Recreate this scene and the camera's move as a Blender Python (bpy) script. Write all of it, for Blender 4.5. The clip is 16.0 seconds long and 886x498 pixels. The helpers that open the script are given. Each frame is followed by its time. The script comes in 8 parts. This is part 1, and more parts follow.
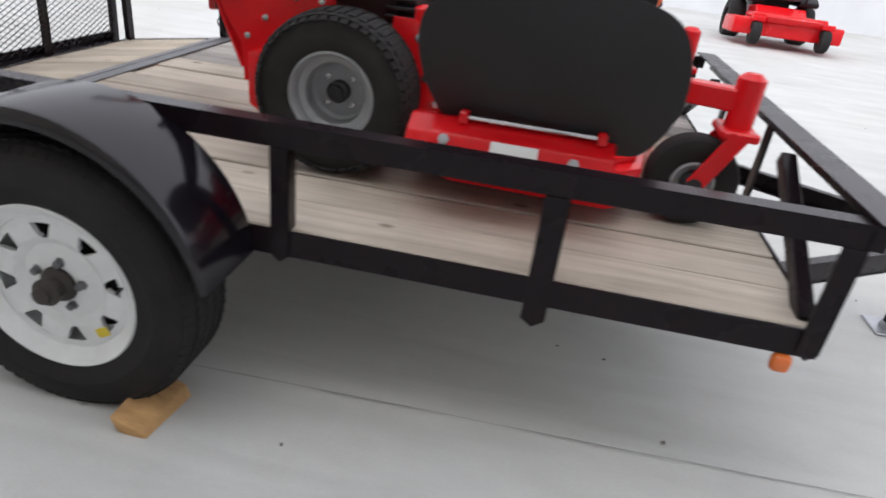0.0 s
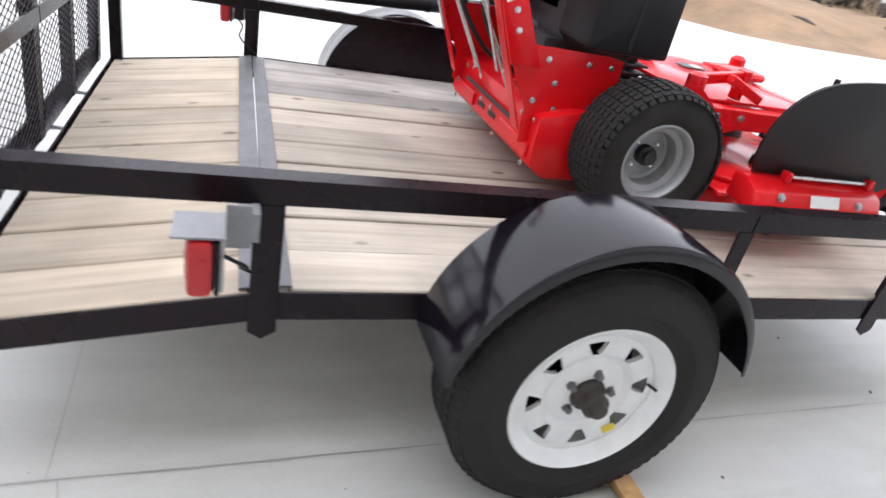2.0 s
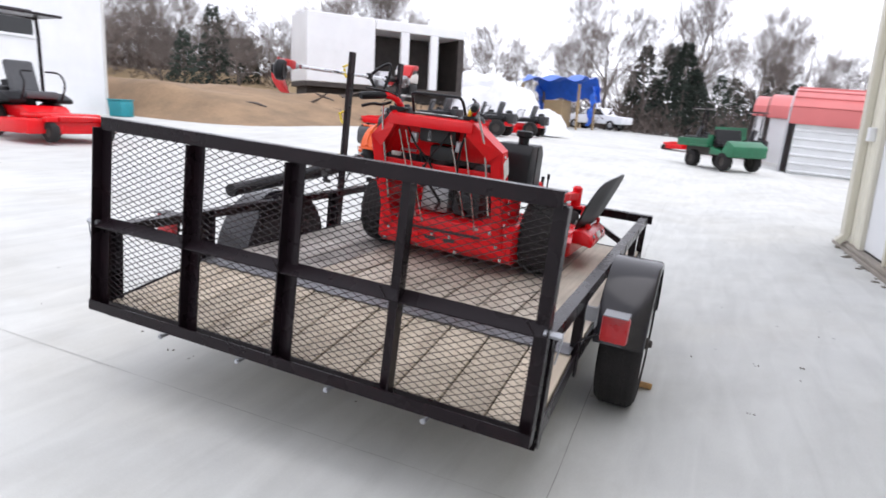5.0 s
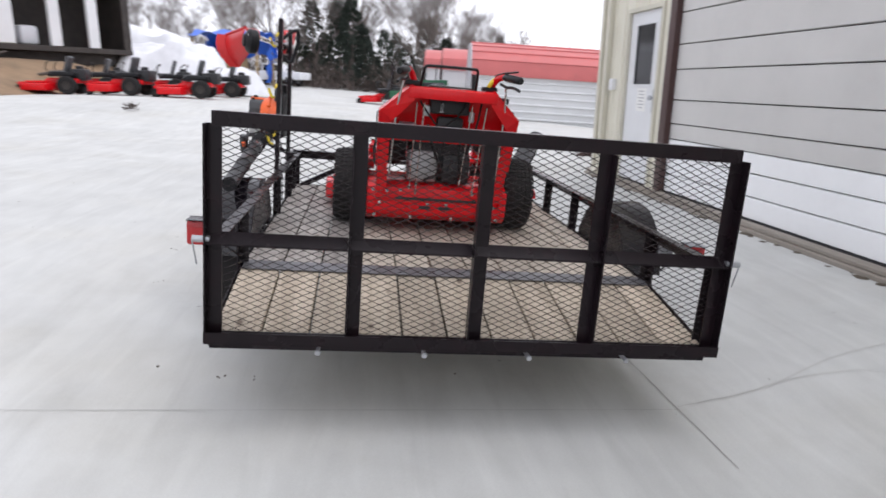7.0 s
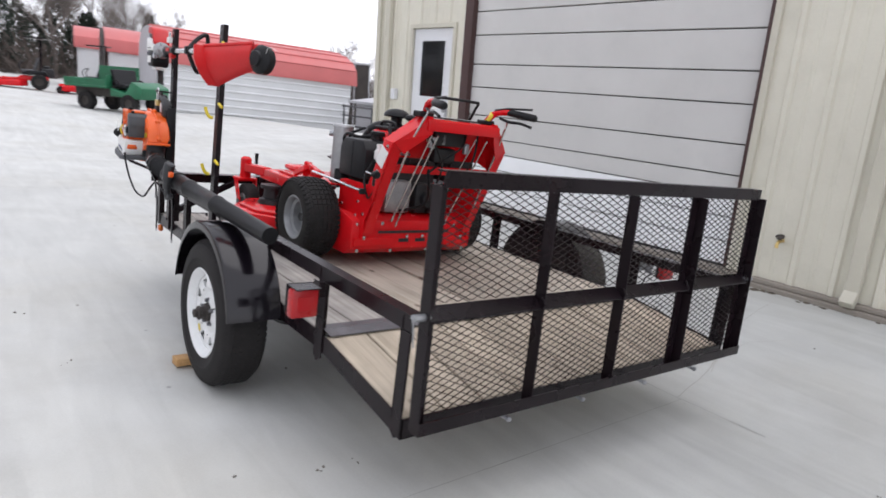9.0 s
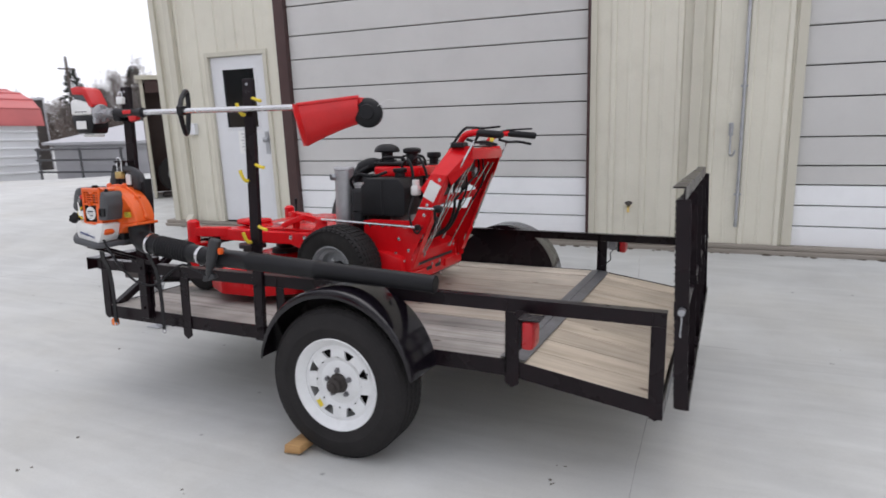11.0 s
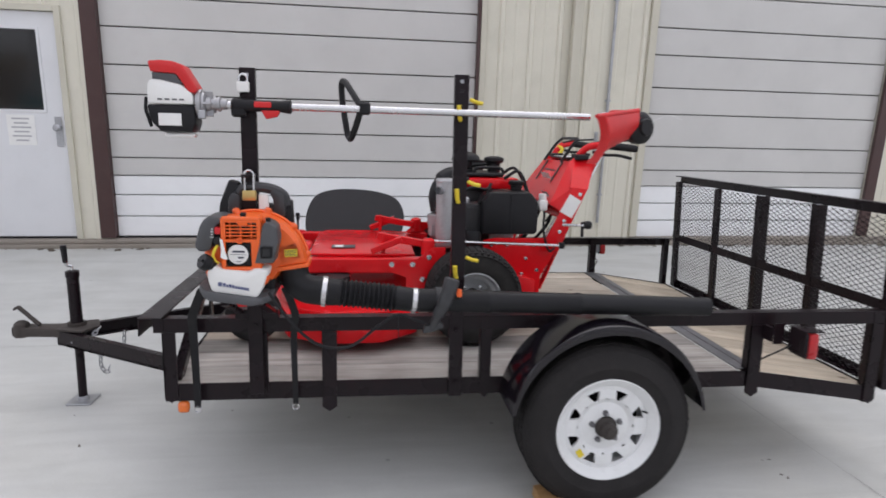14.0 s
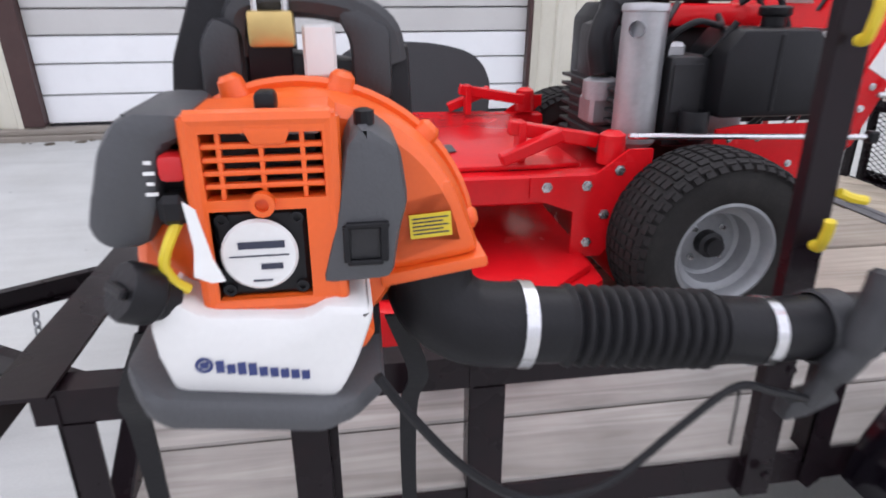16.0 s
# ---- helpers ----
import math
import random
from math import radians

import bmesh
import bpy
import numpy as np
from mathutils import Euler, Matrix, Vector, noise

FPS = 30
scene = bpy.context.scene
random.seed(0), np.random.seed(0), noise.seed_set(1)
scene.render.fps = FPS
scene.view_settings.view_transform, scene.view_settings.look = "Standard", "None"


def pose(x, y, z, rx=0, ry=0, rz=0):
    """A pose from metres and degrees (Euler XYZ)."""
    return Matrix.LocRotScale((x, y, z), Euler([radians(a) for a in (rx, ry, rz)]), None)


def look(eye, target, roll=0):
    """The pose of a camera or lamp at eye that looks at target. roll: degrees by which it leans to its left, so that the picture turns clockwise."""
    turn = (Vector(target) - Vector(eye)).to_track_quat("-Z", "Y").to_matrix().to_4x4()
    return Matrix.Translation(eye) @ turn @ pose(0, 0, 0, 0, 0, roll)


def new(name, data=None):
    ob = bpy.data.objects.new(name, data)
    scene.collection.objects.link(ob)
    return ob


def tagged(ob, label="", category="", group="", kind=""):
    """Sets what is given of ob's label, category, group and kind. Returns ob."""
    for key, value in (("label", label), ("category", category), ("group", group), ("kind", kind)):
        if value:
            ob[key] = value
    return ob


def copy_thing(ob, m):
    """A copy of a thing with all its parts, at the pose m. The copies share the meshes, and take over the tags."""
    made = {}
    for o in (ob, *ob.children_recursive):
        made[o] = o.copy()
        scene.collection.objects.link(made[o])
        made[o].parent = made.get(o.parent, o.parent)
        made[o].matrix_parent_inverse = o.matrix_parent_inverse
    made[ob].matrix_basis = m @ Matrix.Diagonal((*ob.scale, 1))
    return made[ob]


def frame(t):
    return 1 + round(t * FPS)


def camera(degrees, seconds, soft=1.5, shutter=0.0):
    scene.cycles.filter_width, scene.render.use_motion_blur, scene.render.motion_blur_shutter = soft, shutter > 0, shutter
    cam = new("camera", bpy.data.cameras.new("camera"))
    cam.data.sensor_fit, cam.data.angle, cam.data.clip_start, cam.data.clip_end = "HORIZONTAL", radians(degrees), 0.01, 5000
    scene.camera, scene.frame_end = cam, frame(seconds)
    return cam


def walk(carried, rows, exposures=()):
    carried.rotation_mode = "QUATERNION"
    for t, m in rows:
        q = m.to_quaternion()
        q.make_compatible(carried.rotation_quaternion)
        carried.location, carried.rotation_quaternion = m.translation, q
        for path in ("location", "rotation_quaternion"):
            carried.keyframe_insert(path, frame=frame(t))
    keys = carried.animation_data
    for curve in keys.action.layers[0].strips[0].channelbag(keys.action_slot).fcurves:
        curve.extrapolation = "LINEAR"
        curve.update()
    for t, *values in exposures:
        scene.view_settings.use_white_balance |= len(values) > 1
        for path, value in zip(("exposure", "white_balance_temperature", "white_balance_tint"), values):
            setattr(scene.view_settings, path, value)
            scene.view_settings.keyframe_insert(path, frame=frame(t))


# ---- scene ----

# the trailer stands on ground that falls towards the building; TILT lays its own axes into the world
TILT = Matrix.Rotation(radians(-3.6), 4, "X")

cam = camera(70.4, 16.0, soft=1.7, shutter=0.4)
PATH = [
    (0, (0.706, 3.295, 1.189), (0.925, 1.535, 0.264), 7.4),
    (0.5, (1.201, 3.272, 1.193), (1.215, 1.546, 0.182), 12.3),
    (1, (1.655, 3.257, 1.211), (1.403, 1.553, 0.194), 13.6),
    (1.5, (2.091, 3.192, 1.218), (1.695, 1.494, 0.237), 13.6),
    (2, (2.531, 3.162, 1.256), (1.875, 1.517, 0.327), 12.7),
    (2.5, (2.952, 3.053, 1.269), (2.051, 1.522, 0.351), 11.3),
    (3, (3.428, 2.957, 1.402), (2.203, 1.592, 0.602), 14.0),
    (3.5, (3.869, 2.893, 1.499), (2.375, 1.726, 0.861), 13.8),
    (4, (4.308, 2.726, 1.471), (2.684, 1.698, 0.919), 11.3),
    (4.2, (4.476, 2.709, 1.473), (2.817, 1.717, 0.959), 10.1),
    (6.5, (5.345, 1.002, 1.336), (3.405, 1.004, 0.847), 4.3),
    (7, (5.357, 0.537, 1.348), (3.437, 0.810, 0.857), 4.8),
    (7.5, (5.208, 0.067, 1.365), (3.373, 0.694, 0.876), 4.3),
    (8, (5.028, -0.382, 1.359), (3.300, 0.527, 0.925), 4.6),
    (8.5, (4.797, -0.771, 1.358), (3.179, 0.328, 0.942), 5.8),
    (9, (4.548, -1.135, 1.368), (3.027, 0.098, 0.960), 7.3),
    (9.2, (4.453, -1.309, 1.372), (3.004, 0.007, 0.959), 7.4),
    (11.3, (2.960, -2.540, 1.409), (2.270, -0.698, 1.049), 1.2),
    (11.5, (2.775, -2.639, 1.475), (2.177, -0.772, 1.083), 3.0),
    (12, (2.349, -2.828, 1.496), (1.961, -0.904, 1.110), 0.6),
    (12.5, (1.898, -2.869, 1.465), (1.706, -0.913, 1.097), 0.7),
    (13, (1.444, -2.868, 1.470), (1.407, -0.902, 1.102), 0.4),
    (13.5, (1.079, -2.726, 1.462), (1.213, -0.765, 1.092), 0.3),
    (14, (0.773, -2.420, 1.460), (1.018, -0.467, 1.107), 1.4),
    (14.5, (0.574, -2.050, 1.404), (0.878, -0.109, 1.029), -0.8),
    (15, (0.499, -1.598, 1.343), (0.757, 0.321, 0.843), -0.8),
    (15.5, (0.451, -1.174, 1.313), (0.727, 0.703, 0.681), -2.2),
    (16, (0.430, -0.825, 1.268), (0.721, 1.007, 0.520), 0.1),
]
walk(cam, [(t, TILT @ look(eye, target, roll)) for t, eye, target, roll in PATH],
     exposures=[(0, 0.6, 6500, 14), (0.5, 0.8, 6600, 14), (1.0, 1.0, 6650, 14), (2.0, 1.25, 6400, 15), (3.0, 1.22, 6400, 15), (3.5, 1.2, 6350, 15.5), (4.0, 1.06, 6350, 15.5), (6.5, 0.44, 6450, 15.5),
                (8.5, 0.42, 6450, 15), (9.0, 0.4, 6450, 15), (11.5, 0.18, 6480, 15.5), (14.5, 0.27, 6480, 16), (16.0, 0.65, 6280, 18.5)])

# ---- light: a bright overcast sky
world = bpy.data.worlds.new("overcast_sky")
scene.world = world
world.use_nodes = True
wn, wl = world.node_tree.nodes, world.node_tree.links
sky = wn.new("ShaderNodeTexSky")
sky.sky_type = "NISHITA"
sky.sun_disc = False
sky.sun_elevation, sky.sun_rotation = radians(61), radians(11)
cloud = wn.new("ShaderNodeMix")
cloud.data_type = "RGBA"
cloud.inputs["Factor"].default_value = 0.9
cloud.inputs["B"].default_value = (9.2, 9.5, 10.0, 1)
wl.new(sky.outputs["Color"], cloud.inputs["A"])
wl.new(cloud.outputs["Result"], wn["Background"].inputs["Color"])
wn["Background"].inputs["Strength"].default_value = 0.112
sun = new("sun", bpy.data.lights.new("sun", "SUN"))
sun.data.energy, sun.data.angle, sun.data.color = 0.75, radians(60), (1.0, 0.985, 0.965)
sun.matrix_world = look((3, 16, 30), (0, 0, 0))

# ---- materials
MATS = {}


def material(name, colour, rough=0.5, metal=0.0, var=0.12, scale=6.0, bump=0.1, bscale=60.0, dirt=None, dirt_amount=0.0,
             coat=0.0, random=0.0, spec=0.5, alpha=None):
    """Base colour with blotches at two scales, a fine bump, and dirt of a colour of its own in patches."""
    m = bpy.data.materials.new(name)
    m.use_nodes = True
    n, l = m.node_tree.nodes, m.node_tree.links
    p = n["Principled BSDF"]
    tc = n.new("ShaderNodeTexCoord")
    big, fine = n.new("ShaderNodeTexNoise"), n.new("ShaderNodeTexNoise")
    big.inputs["Scale"].default_value, fine.inputs["Scale"].default_value = scale, bscale
    big.inputs["Detail"].default_value, fine.inputs["Detail"].default_value = 5, 4
    l.new(tc.outputs["Object"], big.inputs["Vector"])
    l.new(tc.outputs["Object"], fine.inputs["Vector"])
    both = n.new("ShaderNodeMath")
    both.operation = "MULTIPLY_ADD"
    l.new(fine.outputs["Fac"], both.inputs[0])
    both.inputs[1].default_value = 0.4
    l.new(big.outputs["Fac"], both.inputs[2])
    ramp = n.new("ShaderNodeMapRange")
    ramp.inputs["From Min"].default_value, ramp.inputs["From Max"].default_value = 0.4, 1.0
    ramp.inputs["To Min"].default_value, ramp.inputs["To Max"].default_value = 1 - var, 1 + var
    l.new(both.outputs[0], ramp.inputs["Value"])
    last = ramp.outputs["Result"]
    if random:
        info = n.new("ShaderNodeObjectInfo")
        rr = n.new("ShaderNodeMapRange")
        rr.inputs["To Min"].default_value, rr.inputs["To Max"].default_value = 1 - random, 1 + random
        l.new(info.outputs["Random"], rr.inputs["Value"])
        mm = n.new("ShaderNodeMath")
        mm.operation = "MULTIPLY"
        l.new(last, mm.inputs[0])
        l.new(rr.outputs["Result"], mm.inputs[1])
        last = mm.outputs[0]
    mul = n.new("ShaderNodeVectorMath")
    mul.operation = "SCALE"
    mul.inputs[0].default_value = colour
    l.new(last, mul.inputs["Scale"])
    col = mul.outputs["Vector"]
    if dirt:
        dn = n.new("ShaderNodeTexNoise")
        dn.inputs["Scale"].default_value, dn.inputs["Detail"].default_value, dn.inputs["Roughness"].default_value = scale * 2.3, 8, 0.7
        l.new(tc.outputs["Object"], dn.inputs["Vector"])
        dr = n.new("ShaderNodeMapRange")
        dr.inputs["From Min"].default_value, dr.inputs["From Max"].default_value = 0.5, 0.75
        dr.inputs["To Max"].default_value = dirt_amount
        l.new(dn.outputs["Fac"], dr.inputs["Value"])
        mx = n.new("ShaderNodeMix")
        mx.data_type = "RGBA"
        mx.inputs["B"].default_value = (*dirt, 1)
        l.new(dr.outputs["Result"], mx.inputs["Factor"])
        l.new(col, mx.inputs["A"])
        col = mx.outputs["Result"]
    l.new(col, p.inputs["Base Color"])
    p.inputs["Metallic"].default_value, p.inputs["Specular IOR Level"].default_value = metal, spec
    rv = n.new("ShaderNodeMapRange")
    rv.inputs["To Min"].default_value, rv.inputs["To Max"].default_value = max(0.03, rough - 0.1), min(1, rough + 0.1)
    l.new(big.outputs["Fac"], rv.inputs["Value"])
    l.new(rv.outputs["Result"], p.inputs["Roughness"])
    p.inputs["Coat Weight"].default_value = coat
    if bump:
        b = n.new("ShaderNodeBump")
        b.inputs["Strength"].default_value, b.inputs["Distance"].default_value = bump, 0.003
        l.new(fine.outputs["Fac"], b.inputs["Height"])
        l.new(b.outputs["Normal"], p.inputs["Normal"])
    MATS[name] = m
    return m


def wood_material(name, light, dark, along=(0.7, 22, 22), rough=0.75, var=0.25):
    """Sawn boards: long grain along x, knots, boards that differ from one another."""
    m = bpy.data.materials.new(name)
    m.use_nodes = True
    n, l = m.node_tree.nodes, m.node_tree.links
    p = n["Principled BSDF"]
    tc, info = n.new("ShaderNodeTexCoord"), n.new("ShaderNodeObjectInfo")
    off = n.new("ShaderNodeVectorMath")
    off.operation = "MULTIPLY_ADD"
    off.inputs[1].default_value = (1, 1, 1)
    sc = n.new("ShaderNodeVectorMath")
    sc.operation = "SCALE"
    sc.inputs[0].default_value = (7.3, 3.1, 5.7)
    l.new(info.outputs["Random"], sc.inputs["Scale"])
    l.new(tc.outputs["Object"], off.inputs[0])
    l.new(sc.outputs["Vector"], off.inputs[2])
    st = n.new("ShaderNodeVectorMath")
    st.operation = "MULTIPLY"
    st.inputs[1].default_value = along
    l.new(off.outputs["Vector"], st.inputs[0])
    grain = n.new("ShaderNodeTexNoise")
    grain.inputs["Scale"].default_value, grain.inputs["Detail"].default_value, grain.inputs["Distortion"].default_value = 1.6, 9, 1.3
    l.new(st.outputs["Vector"], grain.inputs["Vector"])
    blot = n.new("ShaderNodeTexNoise")
    blot.inputs["Scale"].default_value, blot.inputs["Detail"].default_value = 3.2, 4
    l.new(off.outputs["Vector"], blot.inputs["Vector"])
    knot = n.new("ShaderNodeTexVoronoi")
    knot.inputs["Scale"].default_value = 1.0
    kv = n.new("ShaderNodeVectorMath")
    kv.operation = "MULTIPLY"
    kv.inputs[1].default_value = (3.4, 6.5, 0.5)
    l.new(off.outputs["Vector"], kv.inputs[0])
    l.new(kv.outputs["Vector"], knot.inputs["Vector"])
    kr = n.new("ShaderNodeMapRange")
    kr.inputs["From Min"].default_value, kr.inputs["From Max"].default_value = 0.11, 0.045
    kr.inputs["To Max"].default_value = 0.8
    l.new(knot.outputs["Distance"], kr.inputs["Value"])
    mix = n.new("ShaderNodeMix")
    mix.data_type = "RGBA"
    mix.inputs["A"].default_value, mix.inputs["B"].default_value = (*dark, 1), (*light, 1)
    gr = n.new("ShaderNodeMapRange")
    gr.inputs["From Min"].default_value, gr.inputs["From Max"].default_value = 0.28, 0.7
    l.new(grain.outputs["Fac"], gr.inputs["Value"])
    l.new(gr.outputs["Result"], mix.inputs["Factor"])
    km = n.new("ShaderNodeMix")
    km.data_type = "RGBA"
    km.inputs["B"].default_value = (0.075, 0.045, 0.028, 1)
    l.new(kr.outputs["Result"], km.inputs["Factor"])
    l.new(mix.outputs["Result"], km.inputs["A"])
    v = n.new("ShaderNodeMapRange")
    v.inputs["From Min"].default_value, v.inputs["From Max"].default_value = 0.3, 0.7
    v.inputs["To Min"].default_value, v.inputs["To Max"].default_value = 1 - var, 1 + var * 0.6
    l.new(blot.outputs["Fac"], v.inputs["Value"])
    rr = n.new("ShaderNodeMapRange")
    rr.inputs["To Min"].default_value, rr.inputs["To Max"].default_value = 0.76, 1.18
    l.new(info.outputs["Random"], rr.inputs["Value"])
    mm = n.new("ShaderNodeMath")
    mm.operation = "MULTIPLY"
    l.new(v.outputs["Result"], mm.inputs[0])
    l.new(rr.outputs["Result"], mm.inputs[1])
    fin = n.new("ShaderNodeVectorMath")
    fin.operation = "SCALE"
    l.new(km.outputs["Result"], fin.inputs[0])
    l.new(mm.outputs[0], fin.inputs["Scale"])
    l.new(fin.outputs["Vector"], p.inputs["Base Color"])
    p.inputs["Roughness"].default_value = rough
    b = n.new("ShaderNodeBump")
    b.inputs["Strength"].default_value, b.inputs["Distance"].default_value = 0.4, 0.003
    l.new(grain.outputs["Fac"], b.inputs["Height"])
    l.new(b.outputs["Normal"], p.inputs["Normal"])
    MATS[name] = m
    return m


def concrete_material(name, base, stain):
    """Broom-finished slab: cloudy grey, stains, small pits, tyre marks left to the noise."""
    m = material(name, base, 0.82, 0, 0.11, 0.4, 0.25, 140.0, stain, 0.3)
    n, l = m.node_tree.nodes, m.node_tree.links
    p = n["Principled BSDF"]
    src = p.inputs["Base Color"].links[0].from_socket
    tc = n.new("ShaderNodeTexCoord")
    a, v = n.new("ShaderNodeTexNoise"), n.new("ShaderNodeTexVoronoi")
    a.inputs["Scale"].default_value, a.inputs["Detail"].default_value = 2.1, 9
    v.inputs["Scale"].default_value = 3.3
    l.new(tc.outputs["Object"], a.inputs["Vector"])
    l.new(tc.outputs["Object"], v.inputs["Vector"])
    r = n.new("ShaderNodeMapRange")
    r.inputs["From Min"].default_value, r.inputs["From Max"].default_value = 0.25, 0.75
    r.inputs["To Min"].default_value, r.inputs["To Max"].default_value = 0.93, 1.06
    l.new(a.outputs["Fac"], r.inputs["Value"])
    sp = n.new("ShaderNodeMapRange")
    sp.inputs["From Min"].default_value, sp.inputs["From Max"].default_value = 0.02, 0.05
    sp.inputs["To Min"].default_value = 0.6
    l.new(v.outputs["Distance"], sp.inputs["Value"])
    mm = n.new("ShaderNodeMath")
    mm.operation = "MULTIPLY"
    l.new(r.outputs["Result"], mm.inputs[0])
    l.new(sp.outputs["Result"], mm.inputs[1])
    fin = n.new("ShaderNodeVectorMath")
    fin.operation = "SCALE"
    l.new(src, fin.inputs[0])
    l.new(mm.outputs[0], fin.inputs["Scale"])
    # broad warm stains and long faint scuffs
    w, sm, sv = n.new("ShaderNodeTexNoise"), n.new("ShaderNodeTexNoise"), n.new("ShaderNodeVectorMath")
    w.inputs["Scale"].default_value, w.inputs["Detail"].default_value, w.inputs["Roughness"].default_value = 0.55, 7, 0.62
    l.new(tc.outputs["Object"], w.inputs["Vector"])
    wr = n.new("ShaderNodeMapRange")
    wr.inputs["From Min"].default_value, wr.inputs["From Max"].default_value, wr.inputs["To Max"].default_value = 0.48, 0.72, 0.42
    l.new(w.outputs["Fac"], wr.inputs["Value"])
    warm = n.new("ShaderNodeMix")
    warm.data_type, warm.blend_type = "RGBA", "MULTIPLY"
    warm.inputs["B"].default_value = (0.84, 0.80, 0.72, 1)
    l.new(wr.outputs["Result"], warm.inputs["Factor"])
    l.new(fin.outputs["Vector"], warm.inputs["A"])
    sv.operation = "MULTIPLY"
    sv.inputs[1].default_value = (0.9, 5.5, 1.0)
    l.new(tc.outputs["Object"], sv.inputs[0])
    l.new(sv.outputs["Vector"], sm.inputs["Vector"])
    sm.inputs["Scale"].default_value, sm.inputs["Detail"].default_value, sm.inputs["Distortion"].default_value = 1.3, 6, 0.8
    sr = n.new("ShaderNodeMapRange")
    sr.inputs["From Min"].default_value, sr.inputs["From Max"].default_value = 0.3, 0.7
    sr.inputs["To Min"].default_value, sr.inputs["To Max"].default_value = 0.93, 1.06
    l.new(sm.outputs["Fac"], sr.inputs["Value"])
    scuff = n.new("ShaderNodeVectorMath")
    scuff.operation = "SCALE"
    l.new(warm.outputs["Result"], scuff.inputs[0])
    l.new(sr.outputs["Result"], scuff.inputs["Scale"])
    l.new(scuff.outputs["Vector"], p.inputs["Base Color"])
    return m


BLACK = material("black_paint", (0.0105, 0.0068, 0.0088), 0.28, 0, 0.25, 5, 0.06, 70, (0.03, 0.009, 0.012), 0.3, spec=0.2)
PLANK = wood_material("weathered_pine", (0.56, 0.5, 0.42), (0.4, 0.345, 0.275), along=(0.9, 15, 15), var=0.2)
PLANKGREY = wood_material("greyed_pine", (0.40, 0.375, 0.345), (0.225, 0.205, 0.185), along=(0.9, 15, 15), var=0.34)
PLANKTAIL = wood_material("drier_pine", (0.545, 0.47, 0.37), (0.395, 0.33, 0.25), along=(0.9, 15, 15), var=0.2)
BLOCKWOOD = wood_material("cut_lumber", (0.52, 0.31, 0.13), (0.36, 0.2, 0.08))
RUBBER = material("tyre_rubber", (0.021, 0.0195, 0.0195), 0.8, 0, 0.25, 9, 0.3, 120, (0.04, 0.037, 0.034), 0.25, spec=0.22)
WHITEWHEEL = material("white_wheel_enamel", (0.72, 0.73, 0.73), 0.35, 0, 0.06, 12, 0.05, 90, (0.35, 0.33, 0.3), 0.12, coat=0.3)
GALV = material("galvanised_steel", (0.42, 0.43, 0.45), 0.42, 0.85, 0.2, 18, 0.15, 120)
MUFFLER = material("dull_aluminised_steel", (0.42, 0.42, 0.43), 0.42, 0.75, 0.15, 14, 0.12, 90, (0.2, 0.19, 0.18), 0.25)
BRACKETSTEEL = material("bare_bracket_steel", (0.24, 0.245, 0.26), 0.5, 0.3, 0.2, 14, 0.1, 90)
BLACKGLOSS = material("glossy_black_enamel", (0.0055, 0.0042, 0.0068), 0.15, 0, 0.25, 5, 0.03, 40, (0.03, 0.011, 0.013), 0.1, spec=0.5)
WORNSTEEL = material("worn_dark_steel", (0.17, 0.17, 0.18), 0.5, 0.6, 0.3, 9, 0.15, 90, (0.06, 0.05, 0.045), 0.35)
CHROME = material("bright_steel", (0.62, 0.62, 0.63), 0.25, 1.0, 0.1, 20, 0.05, 120)
RED = material("red_enamel", (0.66, 0.008, 0.012), 0.24, 0, 0.1, 7, 0.05, 80, (0.25, 0.02, 0.02), 0.12, spec=0.28, coat=0.08)
REDPL = material("red_plastic", (0.56, 0.012, 0.014), 0.4, 0, 0.1, 9, 0.06, 80)
GREYRIM = material("grey_wheel_paint", (0.32, 0.33, 0.34), 0.4, 0.3, 0.12, 14, 0.08, 90, (0.12, 0.11, 0.1), 0.2)
BLACKPL = material("black_plastic", (0.011, 0.011, 0.0125), 0.42, 0, 0.2, 14, 0.15, 160, spec=0.22)
DARKPL = material("charcoal_plastic", (0.03, 0.031, 0.034), 0.5, 0, 0.15, 16, 0.2, 220)
GREYPL = material("dark_grey_plastic", (0.064, 0.066, 0.071), 0.5, 0, 0.12, 16, 0.2, 220)
ORANGE = material("orange_plastic", (0.78, 0.115, 0.012), 0.38, 0, 0.07, 11, 0.08, 180, coat=0.1)
WHITEPL = material("white_plastic", (0.75, 0.75, 0.73), 0.42, 0, 0.05, 12, 0.06, 150)
YELLOW = material("yellow_vinyl", (0.72, 0.55, 0.03), 0.45, 0, 0.08, 14, 0.05, 100)
ENGINE = material("black_engine_casting", (0.02, 0.02, 0.022), 0.5, 0.2, 0.3, 18, 0.3, 120)
ALU = material("cast_aluminium", (0.38, 0.38, 0.39), 0.45, 0.8, 0.2, 16, 0.2, 140)
BRASS = material("brass_lock_body", (0.58, 0.43, 0.17), 0.35, 0.8, 0.1, 20, 0.05, 100)
REDLENS = material("red_lens", (0.4, 0.006, 0.01), 0.3, 0, 0.12, 20, 0.2, 200, coat=0.2)
AMBER = material("amber_lens", (0.75, 0.16, 0.02), 0.2, 0, 0.1, 20, 0.1, 200, coat=0.5)
PAPER = material("paper_label", (0.78, 0.78, 0.76), 0.6, 0, 0.04, 20, 0.03, 90)
INK = material("dark_print", (0.03, 0.035, 0.06), 0.6, 0, 0.1, 20, 0)
BLUEINK = material("blue_print", (0.03, 0.045, 0.16), 0.5, 0, 0.1, 20, 0)
